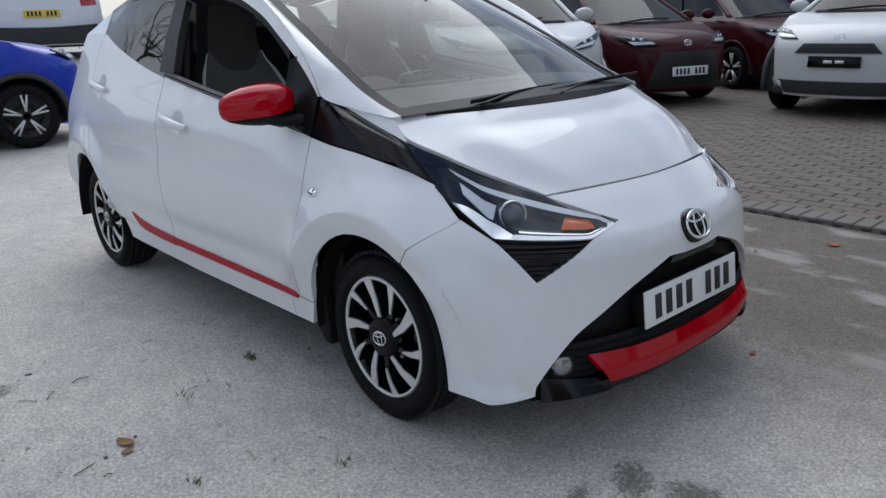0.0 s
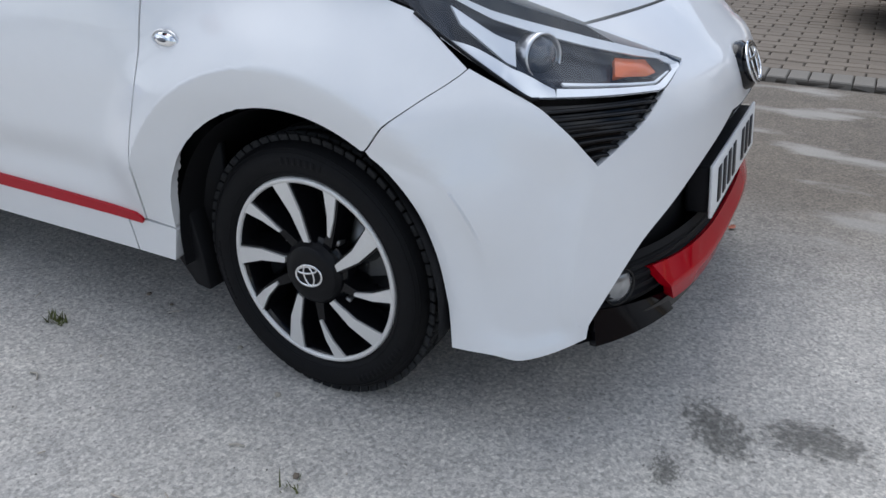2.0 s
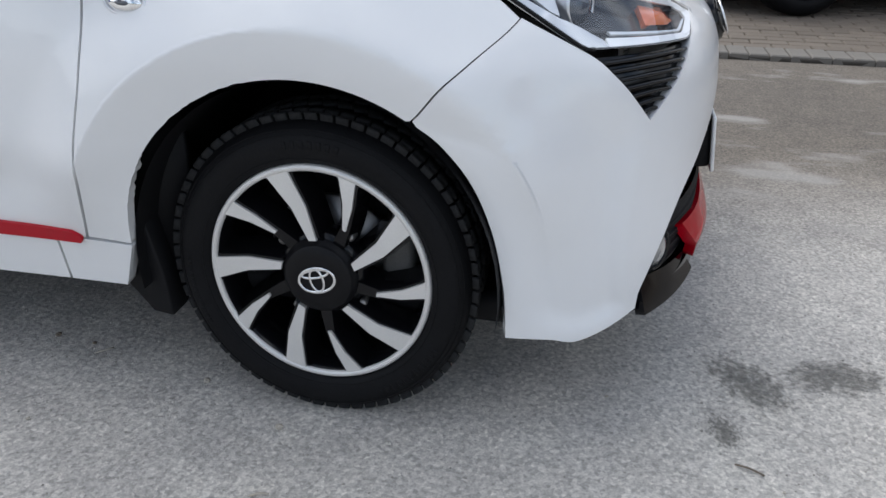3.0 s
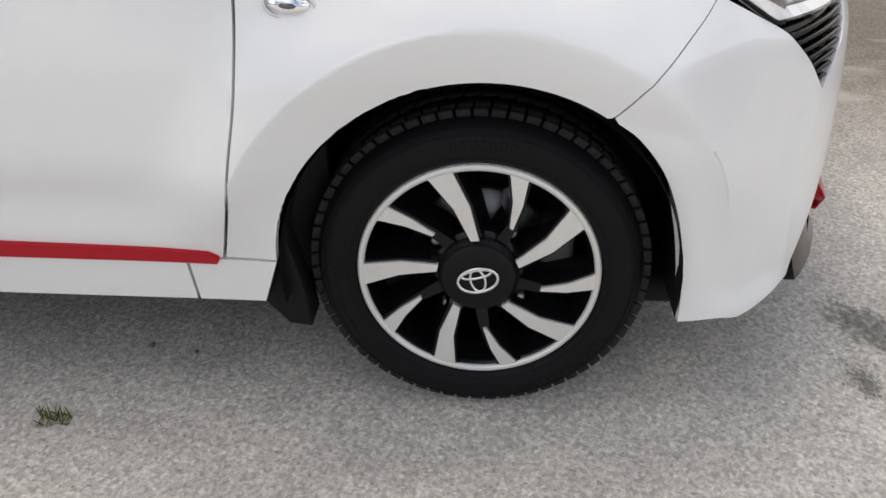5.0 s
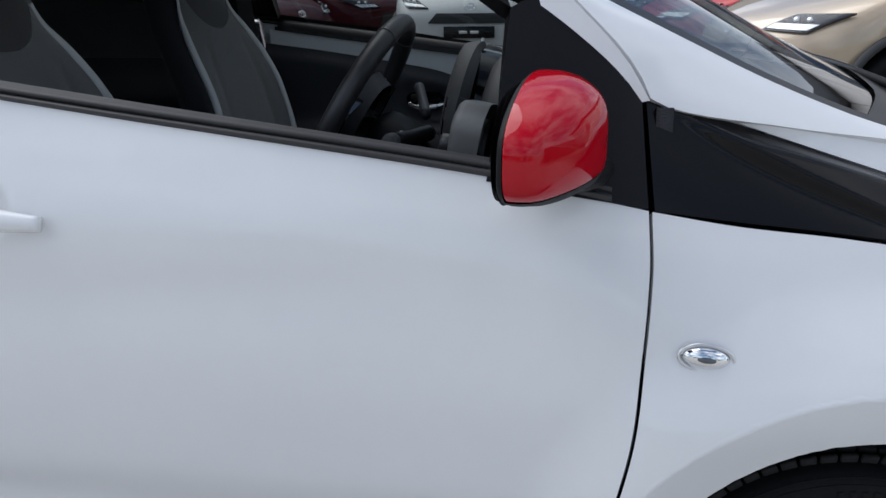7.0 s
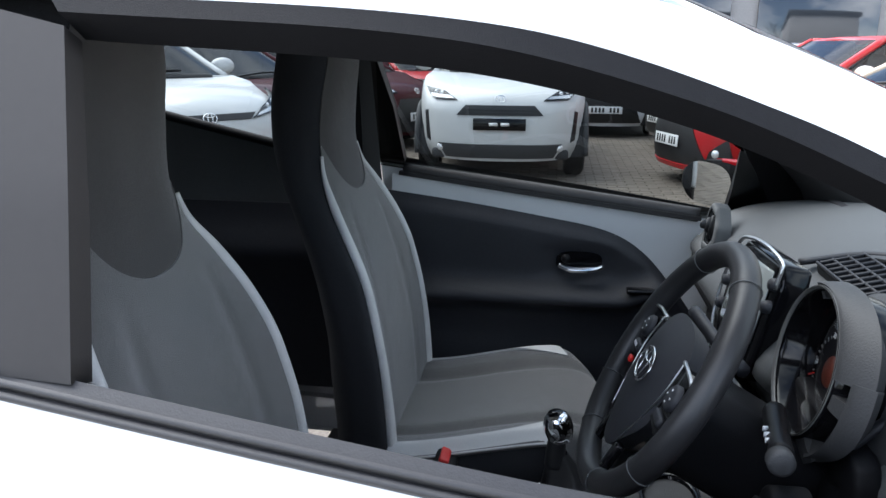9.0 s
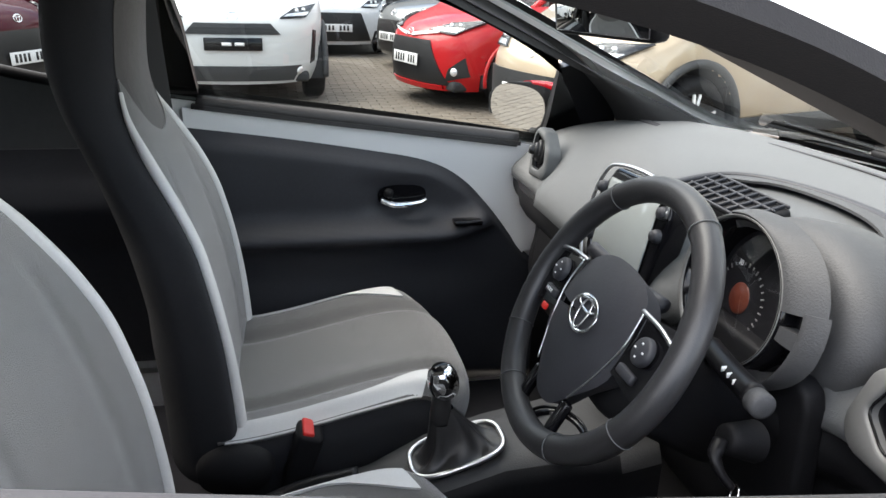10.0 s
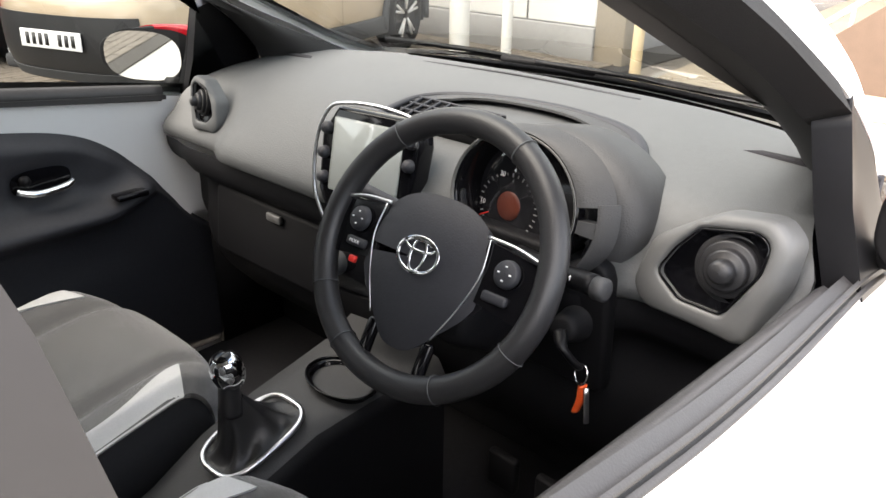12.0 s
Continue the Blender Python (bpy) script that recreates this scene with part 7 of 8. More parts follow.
def parked_car(at, paint, label, length=3.95, width=1.72, height=1.50, nose_h=.78, belt=1.0, hood=.95, clear=.20, suv=False, group="parked cars", face="hatch", plate_kind="white", cladding=False, wheel_r=.31):
    """A whole car, nose at the origin, looking along +x."""
    W = width / 2
    body_paint = PAINTS[paint]
    root = thing("parked_car", label, "car", group)
    wb0, wb1 = -.78, -.78 - length * .64
    # profile of the nose and bonnet: (x, z)
    prof = curve((-.05, clear), (-.01, clear + .12), (0, .45), (-.02, nose_h - .12), (-.07, nose_h - .03), (-.18, nose_h + .05), (-.45, nose_h + (belt - nose_h) * .62), (-hood, belt - .01))
    tailp = curve((-length + .06, clear + .05), (-length + .01, .42), (-length, .62), (-length + .04, .80), (-length + .10, .92), (-length + .16, belt + .03))
    NS = 30
    arch_r = wheel_r + (.055 if not cladding else .075)

    def ring_point(s, t):
        """s: 0 bottom .. 1 belt; t: 0 nose centre .. 1 tail centre, along the left side."""
        f, b_ = prof(s), tailp(s)
        z = f[1] * (1 - t) + b_[1] * t
        wz = spl((0, .12, .4, .62, .85, 1.0), (.90, .975, 1.0, .995, .965, .90), s) * W
        nf, nr = 2.7, 3.2
        xa, xb = f[0], b_[0]
        x0, x1 = -.80, -length + .55
        if xa > x0 and t < .33:
            th = t / .33 * math.pi / 2
            x = x0 + (xa - x0) * math.cos(th) ** (2 / nf)
            y = wz * math.sin(th) ** (2 / nf)
        elif t < .33:
            x, y = xa, wz * math.sin(t / .33 * math.pi / 2) ** (2 / 8.0)
        elif t < .70:
            u = (t - .33) / .37
            xs = min(x0, xa)
            x, y = xs + (x1 - xs) * u, wz
        else:
            th = (t - .70) / .30 * math.pi / 2
            x = x1 + (xb - x1) * math.sin(th) ** (2 / nr)
            y = wz * math.cos(th) ** (2 / nr)
        return np.array((x, y, z))
    bm = bmesh.new()
    add_patch(bm, lambda u, v: ring_point(v, u), 90, NS)
    for wx in (wb0, wb1):
        # open the wheel arches
        kill = [f for f in bm.faces if math.hypot(f.calc_center_median().x - wx, f.calc_center_median().z - wheel_r) < arch_r and abs(f.calc_center_median().y) > W * .6]
        bmesh.ops.delete(bm, geom=kill, context="FACES")
    bm2 = mirrored(bm)
    bm = join(bm, bm2)
    weld(bm, .002)
    bmesh.ops.recalc_face_normals(bm, faces=bm.faces)
    outward(bm, (-length / 2, 0, .5))
    body = part("body", bm, body_paint, root, "painted body shell")
    # top deck under the glass
    b = bmesh.new()
    add_patch(b, lambda u, v: ring_point(1, u) * np.array((1, 1 - 2 * v, 1)) + np.array((0, 0, -.001)), 60, 6)
    outward(b, (-length / 2, 0, 0))
    part("bonnet", b, body_paint, root)
    # glasshouse
    zb, zt = belt - .015, height
    bx0, bx1, tx0, tx1 = -hood + .04, -length + .20, -hood - .78, -length + (.62 if not suv else .52)

    def house(s, t):
        k = s ** .85
        fx, rx = bx0 + (tx0 - bx0) * s, bx1 + (tx1 - bx1) * s
        w = W * (.885 - .22 * k)
        z = zb + (zt - .055 - zb) * s
        if t < .2:
            th = t / .2 * math.pi / 2
            return np.array((fx - .22 * (1 - math.cos(th) ** .5) , w * math.sin(th) ** .62, z))
        if t < .82:
            u = (t - .2) / .62
            a, c = fx - .22, rx + .14
            return np.array((a + (c - a) * u, w, z))
        th = (t - .82) / .18 * math.pi / 2
        return np.array((rx + .14 - .14 * (1 - math.cos(th) ** .5) - 0, w * math.cos(th) ** .62, z))
    b = bmesh.new()
    add_patch(b, lambda u, v: house(v, u), 60, 12)
    b = join(b, mirrored(b))
    weld(b, .002)
    bmesh.ops.recalc_face_normals(b, faces=b.faces)
    outward(b, (-length / 2, 0, 1))
    gl = part("glazing", b, CAR_GLASS, root, "tinted car glazing")
    b = bmesh.new()
    add_patch(b, lambda u, v: house(1, u) * np.array((1, 1 - 2 * v, 1)) + np.array((0, 0, .055 * (1 - (2 * v - 1) ** 2) * math.sin(math.pi * min(1, .08 + .9 * u)) - .002)), 50, 10)
    outward(b, (-length / 2, 0, 0))
    hem(b, .03)
    part("roof", b, body_paint, root, "painted roof")
    for sg in (1, -1):
        flip = np.array((1, sg, 1))
        part("front_pillar", tube(lambda t: house(t, .17) * flip + np.array((0, .004 * sg, 0)), .034, 10, 8), body_paint, root)
        part("centre_post", tube(lambda t: house(t, .47) * flip + np.array((0, .002 * sg, 0)), .030, 6, 8), BLACK_SATIN, root)
        part("rear_pillar", tube(lambda t: house(t, .85) * flip + np.array((.03, .004 * sg, 0)), .075, 8, 8), body_paint, root)
        part("roof_rail", tube(lambda t: house(1, .18 + .66 * t) * flip + np.array((0, 0, .0)), .030, 20, 8), body_paint, root)
        part("waist_trim", tube(lambda t: house(.015, .2 + .62 * t) * flip + np.array((0, .012 * sg, 0)), .012, 20, 6), BLACK_SATIN, root)
        mm = Matrix.Translation((-hood - .36, sg * (W + .06), belt + .07))
        part("door_mirror", moved(lathe([(.001, .045), (.05, .04), (.085, .018), (.10, -.01), (.095, -.05), (.06, -.06)], 20, "x"), mm @ Matrix.Diagonal((.9, 1.1, .72, 1))), body_paint, root, "painted door mirror")
        for k, hx in enumerate((-hood - .95, -hood - 1.72)):
            part("door_handle", box((.17, .03, .025), (hx, sg * (W * .985), belt - .11), .01), body_paint, root)
        for hx in (-hood - .22, -hood - 1.18, -hood - 1.98):
            b = bmesh.new()
            add_patch(b, lambda u, v, hx=hx: np.array((hx + .004 * (u - .5), sg * (W * spl((.3, .45, .7, .9, 1.0), (.985, 1.0, .997, .972, .925), (clear + .12) + (belt - .1 - clear - .12) * v) + .0015), (clear + .12) + (belt - .1 - clear - .12) * v)), 1, 10)
            outward(b, (hx, 0, .6))
            part("door_gap", b, INK, root)
    # cabin
    part("cabin", box((length * .50, W * 1.45, .30), (-hood - length * .30, 0, belt - .22), .05), CABIN_DARK, root, "dark cabin")
    part("dash_top", box((.42, W * 1.4, .10), (-hood - .18, 0, belt - .03), .04), CABIN_DARK, root)
    for sy in (-.37, .37):
        part("seat_back", moved(box((.13, .46, .62), (0, 0, 0), .05, 3), Matrix.Translation((-hood - 1.05, sy, belt + .0)) @ Matrix.Rotation(radians(-14), 4, "Y")), CABIN_DARK, root)
        part("head_restraint", box((.09, .24, .17), (-hood - 1.17, sy, belt + .36), .04, 3), CABIN_DARK, root)

    def front(y, z, off=0.0):
        """A place on the nose at this y and height."""
        lo, hi = 0.0, 1.0
        for _ in range(26):
            m_ = (lo + hi) / 2
            if prof(m_)[1] < z:
                lo = m_
            else:
                hi = m_
        a, c = 0.0, .33
        for _ in range(26):
            t = (a + c) / 2
            if ring_point(lo, t)[1] < abs(y):
                a = t
            else:
                c = t
        p = ring_point(lo, a)
        ny = math.copysign(min(1, (abs(y) / W) ** 2.2), y)
        n_ = np.array((1 - .55 * abs(ny), .75 * ny, .12))
        return np.array((p[0], math.copysign(p[1], y), z)) + n_ / np.linalg.norm(n_) * off

    def badge_patch(name, poly, mat, off=.008, lab="", nu=14, nv=6, depth=.02, both_sides=False, par=None):
        """poly: four corners (y, z): bottom inner, bottom outer, top outer, top inner."""
        f2 = coons(line(poly[0], poly[1]), line(poly[3], poly[2]), line(poly[0], poly[3]), line(poly[1], poly[2]))
        out = []
        for sg in ((1, -1) if both_sides else (1,)):
            b = bmesh.new()
            add_patch(b, lambda u, v: front(f2(u, v)[0] * sg, f2(u, v)[1], off), nu, nv)
            outward(b, (-1.5, 0, .5))
            hem(b, depth)
            out.append(part(name, b, mat, par or root, lab))
        return out
    h = nose_h
    if face == "crossover":
        badge_patch("upper_grille", [(-.43, h - .185), (.43, h - .185), (.34, h - .085), (-.34, h - .085)], GRILLE, .012, "black honeycomb grille", 20)
        for zz in (.125, .150):
            badge_patch("grille_bar", [(-.36, h - zz - .004), (.36, h - zz - .004), (.35, h - zz + .004), (-.35, h - zz + .004)], CLADDING, .022, "", 20)
        badge_patch("chin", [(-.54, clear + .03), (.54, clear + .03), (.62, clear + .17), (-.62, clear + .17)], CLADDING, .012, "black lower bumper", 24)
        badge_patch("side_duct", [(.71, clear + .18), (.755, clear + .20), (.775, h - .16), (.745, h - .15)], GRILLE, .008, "black corner duct", both_sides=True)
        lamp_poly = [(.43, h - .035), (.68, h - .03), (.79, h + .085), (.56, h + .045)]
        fog_at, plate_z, badge_z = (.60, clear + .13), h - .27, h - .025
    elif face == "slim":
        badge_patch("upper_grille", [(-.34, h - .085), (.34, h - .085), (.40, h - .045), (-.40, h - .045)], GRILLE, .010, "narrow dark grille bar", 20)
        badge_patch("lower_grille", [(-.60, clear + .06), (.60, clear + .06), (.46, h - .40), (-.46, h - .40)], GRILLE, .010, "wide black lower grille", 22)
        badge_patch("side_duct", [(.64, clear + .10), (.78, clear + .14), (.80, h - .36), (.72, h - .36)], GRILLE, .008, "black corner duct", both_sides=True)
        lamp_poly = [(.36, h - .085), (.64, h - .05), (.84, h + .10), (.50, h - .01)]
        fog_at, plate_z, badge_z = (.68, clear + .18), clear + .32, h - .07
    elif face == "mouth":
        badge_patch("chrome_wing", [(.05, h - .090), (.44, h - .035), (.46, h - .018), (.05, h - .062)], LAMP_SILVER, .016, "bright strip from badge to lamp", both_sides=True)
        badge_patch("lower_grille", [(-.60, clear + .06), (.60, clear + .06), (.38, h - .11), (-.38, h - .11)], GRILLE, .010, "black trapezoid grille", 20)
        badge_patch("chin_trim", [(-.52, clear + .01), (.52, clear + .01), (.52, clear + .055), (-.52, clear + .055)], body_paint, .025, "painted chin blade", 20)
        badge_patch("fog_pocket", [(.56, clear + .10), (.74, clear + .16), (.72, clear + .34), (.60, clear + .22)], GRILLE, .008, both_sides=True)
        lamp_poly = [(.30, h - .02), (.62, h - .045), (.78, h + .10), (.48, h + .06)]
        fog_at, plate_z, badge_z = (.64, clear + .20), clear + .28, h - .055
    elif face == "broad":
        badge_patch("lower_grille", [(-.62, clear + .08), (.62, clear + .08), (.60, h - .20), (-.60, h - .20)], GRILLE, .012, "wide black grille", 24)
        badge_patch("chin", [(-.60, clear + .01), (.60, clear + .01), (.62, clear + .07), (-.62, clear + .07)], CLADDING, .02, "grey lower lip", 20)
        lamp_poly = [(.36, h - .05), (.66, h - .06), (.78, h + .06), (.50, h + .05)]
        fog_at, plate_z, badge_z = (.66, clear + .13), clear + .27, h - .06
    else:
        badge_patch("lower_grille", [(-.56, clear + .05), (.56, clear + .05), (.40, h - .13), (-.40, h - .13)], GRILLE, .010, "dark lower grille", 22)
        badge_patch("fog_pocket", [(.58, clear + .06), (.74, clear + .12), (.74, clear + .22), (.62, clear + .20)], GRILLE, .008, both_sides=True)
        lamp_poly = [(.40, h - .045), (.66, h - .055), (.80, h + .075), (.52, h + .045)]
        fog_at, plate_z, badge_z = (.66, clear + .13), clear + .25, h - .035
    for sg in (1, -1):
        f2 = coons(line(lamp_poly[0], lamp_poly[1]), line(lamp_poly[3], lamp_poly[2]), line(lamp_poly[0], lamp_poly[3]), line(lamp_poly[1], lamp_poly[2]))
        b = bmesh.new()
        add_patch(b, lambda u, v: front(f2(u, v)[0] * sg, f2(u, v)[1], .008), 14, 6)
        outward(b, (-1.5, 0, .5))
        hem(b, .02)
        lp = part("headlamp", b, LAMP_BODY, root, "headlamp with bright strip")
        b = bmesh.new()
        add_patch(b, lambda u, v: front(f2(.06 + .88 * u, .12 + .30 * v)[0] * sg, f2(.06 + .88 * u, .12 + .30 * v)[1], .013), 12, 3)
        outward(b, (-1.5, 0, .5))
        hem(b, .008)
        part("light_strip", b, LAMP_SILVER, lp, "bright running-light strip")
        for uu in (.35, .62):
            m = frame_from(front(f2(uu, .62)[0] * sg, f2(uu, .62)[1], .012), (1, sg * .5, .1), (0, 0, 1))
            part("lamp_lens", moved(lathe([(.0005, .008), (.016, .005), (.021, -.004)], 18), m), LAMP_SILVER, lp)
        b = bmesh.new()
        add_patch(b, lambda u, v: front(f2(u, v)[0] * sg, f2(u, v)[1], .020), 12, 4)
        outward(b, (-1.5, 0, .5))
        part("lamp_cover", b, DISTANT_COVER, lp)
        m = frame_from(front(fog_at[0] * sg, fog_at[1], .012), (1, sg * .55, 0), (0, 0, 1))
        part("fog_lamp", moved(lathe([(.0005, .010), (.022, .008), (.034, 0), (.042, -.008)], 24), m), LAMP_SILVER, root, "round fog lamp")
        b = bmesh.new()
        tlp = lambda u, v: ring_point(.66 + .24 * v, .80 + .10 * u) * np.array((1, sg, 1)) + np.array((-.008, .006 * sg, 0))
        add_patch(b, tlp, 8, 6)
        outward(b, (-length / 2, 0, .8))
        hem(b, .02)
        part("tail_lamp", b, TAIL_RED, root, "red tail lamp")
    emblem(root, frame_from(front(0, badge_z, .012), (1, 0, .25), (0, 0, 1)), .052)
    if plate_kind == "dealer":
        bp = part("number_plate", moved(box((.52, .012, .115), bevel=.003), frame_from(front(0, plate_z, .022), (1, 0, .05), (0, 0, 1))), BLACK_GLOSS, root, "black dealer plate with two pale marks")
        for kx in (-.055, .06):
            part("pale_bar", moved(box((.085, .003, .030), (kx, .0075, 0)), frame_from(front(0, plate_z, .022), (1, 0, .05), (0, 0, 1))), PLATE_WHITE, bp)
    elif plate_kind:
        plate(root, frame_from(front(0, plate_z, .022), (1, 0, .05), (0, 0, 1)))
    pm_ = frame_from((-length - .006, 0, .74 if suv else .62), (-1, 0, .12), (0, 0, 1))
    plate(root, pm_, mat=PLATE_YELLOW, label="yellow rear number plate with dark bars")
    badge_rear = bmesh.new()
    add_patch(badge_rear, lambda u, v: ring_point(.02 + .30 * v, .82 + .18 * u) + np.array((-.012, 0, 0)), 16, 5)
    badge_rear = join(badge_rear, mirrored(badge_rear))
    weld(badge_rear, .002)
    outward(badge_rear, (-length / 2, 0, .6))
    part("rear_apron", badge_rear, CLADDING, root, "black rear apron")
    part("windscreen_wiper", tube(curve((bx0 + .02, -.45, zb + .03), (bx0 - .05, .0, zb + .06), (bx0 - .06, .35, zb + .06)), .012, 12, 6), BLACK_SATIN, root)
    # wheels and arches
    for wx in (wb0, wb1):
        for sg in (1, -1):
            m = Matrix.Translation((wx, sg * (W - .085), wheel_r)) @ (Matrix.Identity(4) if sg < 0 else Matrix.Rotation(math.pi, 4, "Z"))
            k = wheel_r / .31
            wl_ = part("wheel", moved(lathe([(.03, -.075), (.06, -.07), (.16, -.055), (.20, -.075), (.212, -.09), (.215, -.06), (.21, .10)], 36), m @ Matrix.Diagonal((k, 1, k, 1))), BLACK_GLOSS, root, "dark alloy wheel")
            part("tyre", moved(lathe([(.208, -.075), (.225, -.095), (.265, -.098), (.295, -.08), (.31, -.05), (.31, .08), (.28, .11), (.21, .11)], 40), m @ Matrix.Diagonal((k, 1, k, 1))), RUBBER, wl_, "black tyre")
            for j in range(5):
                a = 2 * math.pi * j / 5 + .3
                for d in (-.13, .13):
                    p0 = (.045 * math.cos(a), -.082, .045 * math.sin(a))
                    p1 = (.205 * math.cos(a + d), -.088, .205 * math.sin(a + d))
                    part("spoke", moved(tube(line(p0, p1), .012, 2, 6, flat=1.0), m @ Matrix.Diagonal((k, 1, k, 1))), ALLOY, wl_)
            bm = bmesh.new()
            add_patch(bm, lambda u, v: np.array(((arch_r - .004) * math.cos(math.pi * (1.16 * u - .08)), -.07 + .42 * v, (arch_r - .004) * math.sin(math.pi * (1.16 * u - .08)))), 20, 2)
            add_patch(bm, lambda u, v: np.array((arch_r * (2 * u - 1), .35, -.18 + (arch_r + .18) * v)), 4, 3)
            part("wheel_housing", moved(bm, m), CABIN_DARK, root)
            lip = tube(lambda t: ((arch_r + .012) * math.cos(math.pi * (1.12 * t - .06)), -.088, (arch_r + .012) * math.sin(math.pi * (1.12 * t - .06))), .030 if cladding else .018, 30, 8)
            part("arch_lip", moved(lip, m), CLADDING if cladding else body_paint, root, "wheel arch moulding")
    if cladding:
        for sg in (1, -1):
            part("side_cladding", box((length * .50, .04, .15), (-length * .5, sg * (W - .008), clear + .09), .015), CLADDING, root, "dark side cladding")
    part("underbody", box((length * .92, W * 1.6, .10), (-length / 2, 0, clear + .06), .03), CABIN_DARK, root)
    root.matrix_world = at
    return root


def stand(x, y, heading, z=PAVE_Z):
    return Matrix.Translation((x, y, z)) @ Matrix.Rotation(radians(heading), 4, "Z")


parked_car(stand(-1.48, 6.40, -88), "white", "white crossover parked on block paving, black dealer plate", 4.18, 1.74, 1.56, .86, 1.08, .95, .22, True, face="crossover", plate_kind="dealer", cladding=True, wheel_r=.335)
parked_car(stand(-3.30, 6.70, -22), "maroon", "dark red hatchback parked on block paving", 3.94, 1.72, 1.48, .80, 1.0, .92, .18)
parked_car(stand(-2.78, 9.25, -24), "maroon", "dark red hatchback parked on block paving", 3.94, 1.72, 1.48, .80, 1.0, .92, .18)
parked_car(stand(-3.22, 3.72, -34), "white", "white crossover with dark sloping lamps, parked on block paving", 4.30, 1.78, 1.55, .90, 1.08, .98, .20, True, face="slim", wheel_r=.335)
parked_car(stand(-2.35, 11.75, -33), "red", "bright red hatchback behind the dark red cars", 3.95, 1.70, 1.48, .76, .98, .92, .17, face="mouth")
parked_car(stand(.20, 6.80, -163), "red", "bright red hatchback parked on block paving", 3.95, 1.70, 1.48, .76, .98, .92, .17, face="mouth")
parked_car(stand(.62, 4.22, -162), "beige", "beige crossover parked on block paving, black wheel arches", 3.72, 1.74, 1.52, .82, 1.06, .85, .20, True, face="broad", cladding=True, wheel_r=.335)
parked_car(stand(-.2, 11.0, -90), "pearl", "white hatchback parked on block paving", 4.05, 1.75, 1.46, .78, .98, .95, .18, face="hatch")
parked_car(stand(.42, 9.55, -160), "grey", "dark grey hatchback parked on block paving", 4.05, 1.75, 1.46, .78, .98, .95, .18, face="hatch")
parked_car(stand(-8.2, 1.05, 88, 0), "blue", "blue crossover parked on the asphalt", 4.35, 1.80, 1.62, .96, 1.16, 1.0, .20, True, face="broad", cladding=True, wheel_r=.345)
parked_car(stand(-15.97, 3.13, 163, .72), "pearl", "pale silver crossover seen from behind, yellow plate", 4.36, 1.80, 1.56, .86, 1.08, 1.0, .20, True, face="broad", wheel_r=.34)
parked_car(stand(-15.2, 6.0, 158, ground_height(-15.2, 5.0)), "white", "white hatchback parked on the asphalt", 4.05, 1.75, 1.48, .80, 1.0, .95, .18)

# ---------------------------------------------------------------- buildings and posts ahead
WALL_WHITE = material("white_cladding", (0.82, 0.80, 0.77), rough=.6, var=.04, var_scale=1.2, bump=.1, bump_scale=40)
WALL_GREY = material("grey_plaster", (0.30, 0.29, 0.28), rough=.85, var=.10, var_scale=1.5, bump=.3, bump_scale=60)
CONCRETE = material("concrete", (0.27, 0.225, 0.17), rough=.9, var=.14, var_scale=2.5, bump=.4, bump_scale=50)
POST_WHITE = material("post_paint", (0.62, 0.60, 0.56), rough=.5, var=.06, var_scale=6)
POST_RUST = material("post_rusty", (0.55, 0.42, 0.25), rough=.8, var=.25, var_scale=9)
PLASTER_BROWN = material("brown_plaster", (0.105, 0.070, 0.050), rough=.9, var=.12, var_scale=9, random_tone=.10)
PAVER = material("paver", (0.150, 0.125, 0.100), rough=.9, var=.14, var_scale=5, bump=.5, bump_scale=90, random_tone=.10)
JOINT = material("paver_joint", (0.055, 0.048, 0.040), rough=1.0, var=.2, var_scale=12)
KERB = material("kerb_stone", (0.155, 0.143, 0.126), rough=.9, var=.12, var_scale=6, bump=.4, bump_scale=70)
FASCIA = material("dark_fascia", (0.05, 0.05, 0.055), rough=.4, var=.1)
SHOP_GLASS = material("showroom_glass", (0.03, 0.035, 0.04), rough=.05, coat=1.0)

bld = thing("showroom", "showroom with white cladding over a dark plinth", "building")
part("wall", box((5.0, 9.0, 3.4), (7.25, 7.35, 2.02), .02), WALL_WHITE, bld, "white clad wall")
part("plinth", box((5.05, 9.0, .30), (7.25, 7.35, .165), .01), WALL_GREY, bld, "dark grey plinth")
part("eaves", box((5.3, 9.3, .35), (7.25, 7.35, 3.9), .03), FASCIA, bld, "dark eaves fascia")
for k in range(6):
    part("panel_joint", box((.012, .014, 3.38), (4.748, 3.6 + 1.5 * k, 2.02)), WALL_GREY, bld)
part("return_wall", box((.20, .30, 2.6), (4.85, 2.70, 1.3), .01), CONCRETE, thing("stub_wall", "rough tan concrete stub wall beside the showroom", "wall", kind="structure"))
# showroom frontage behind the parked rows
back_b = thing("workshop", "long grey workshop with glazed front behind the parked cars", "building")
part("wall", box((40, 6, 4.6), (-6, 21, 2.3), .03), WALL_GREY, back_b, "grey panelled wall")
for k in range(12):
    w_ = part("window", box((2.6, .12, 2.3), (-24 + 3.2 * k, 17.96, 1.55), .01), SHOP_GLASS, back_b, "dark glazed bay")
    part("frame", box((2.72, .08, .08), (-24 + 3.2 * k, 17.92, 2.74), .01), FASCIA, w_)
part("eaves", box((40.6, 6.6, .4), (-6, 21, 4.8), .04), FASCIA, back_b)


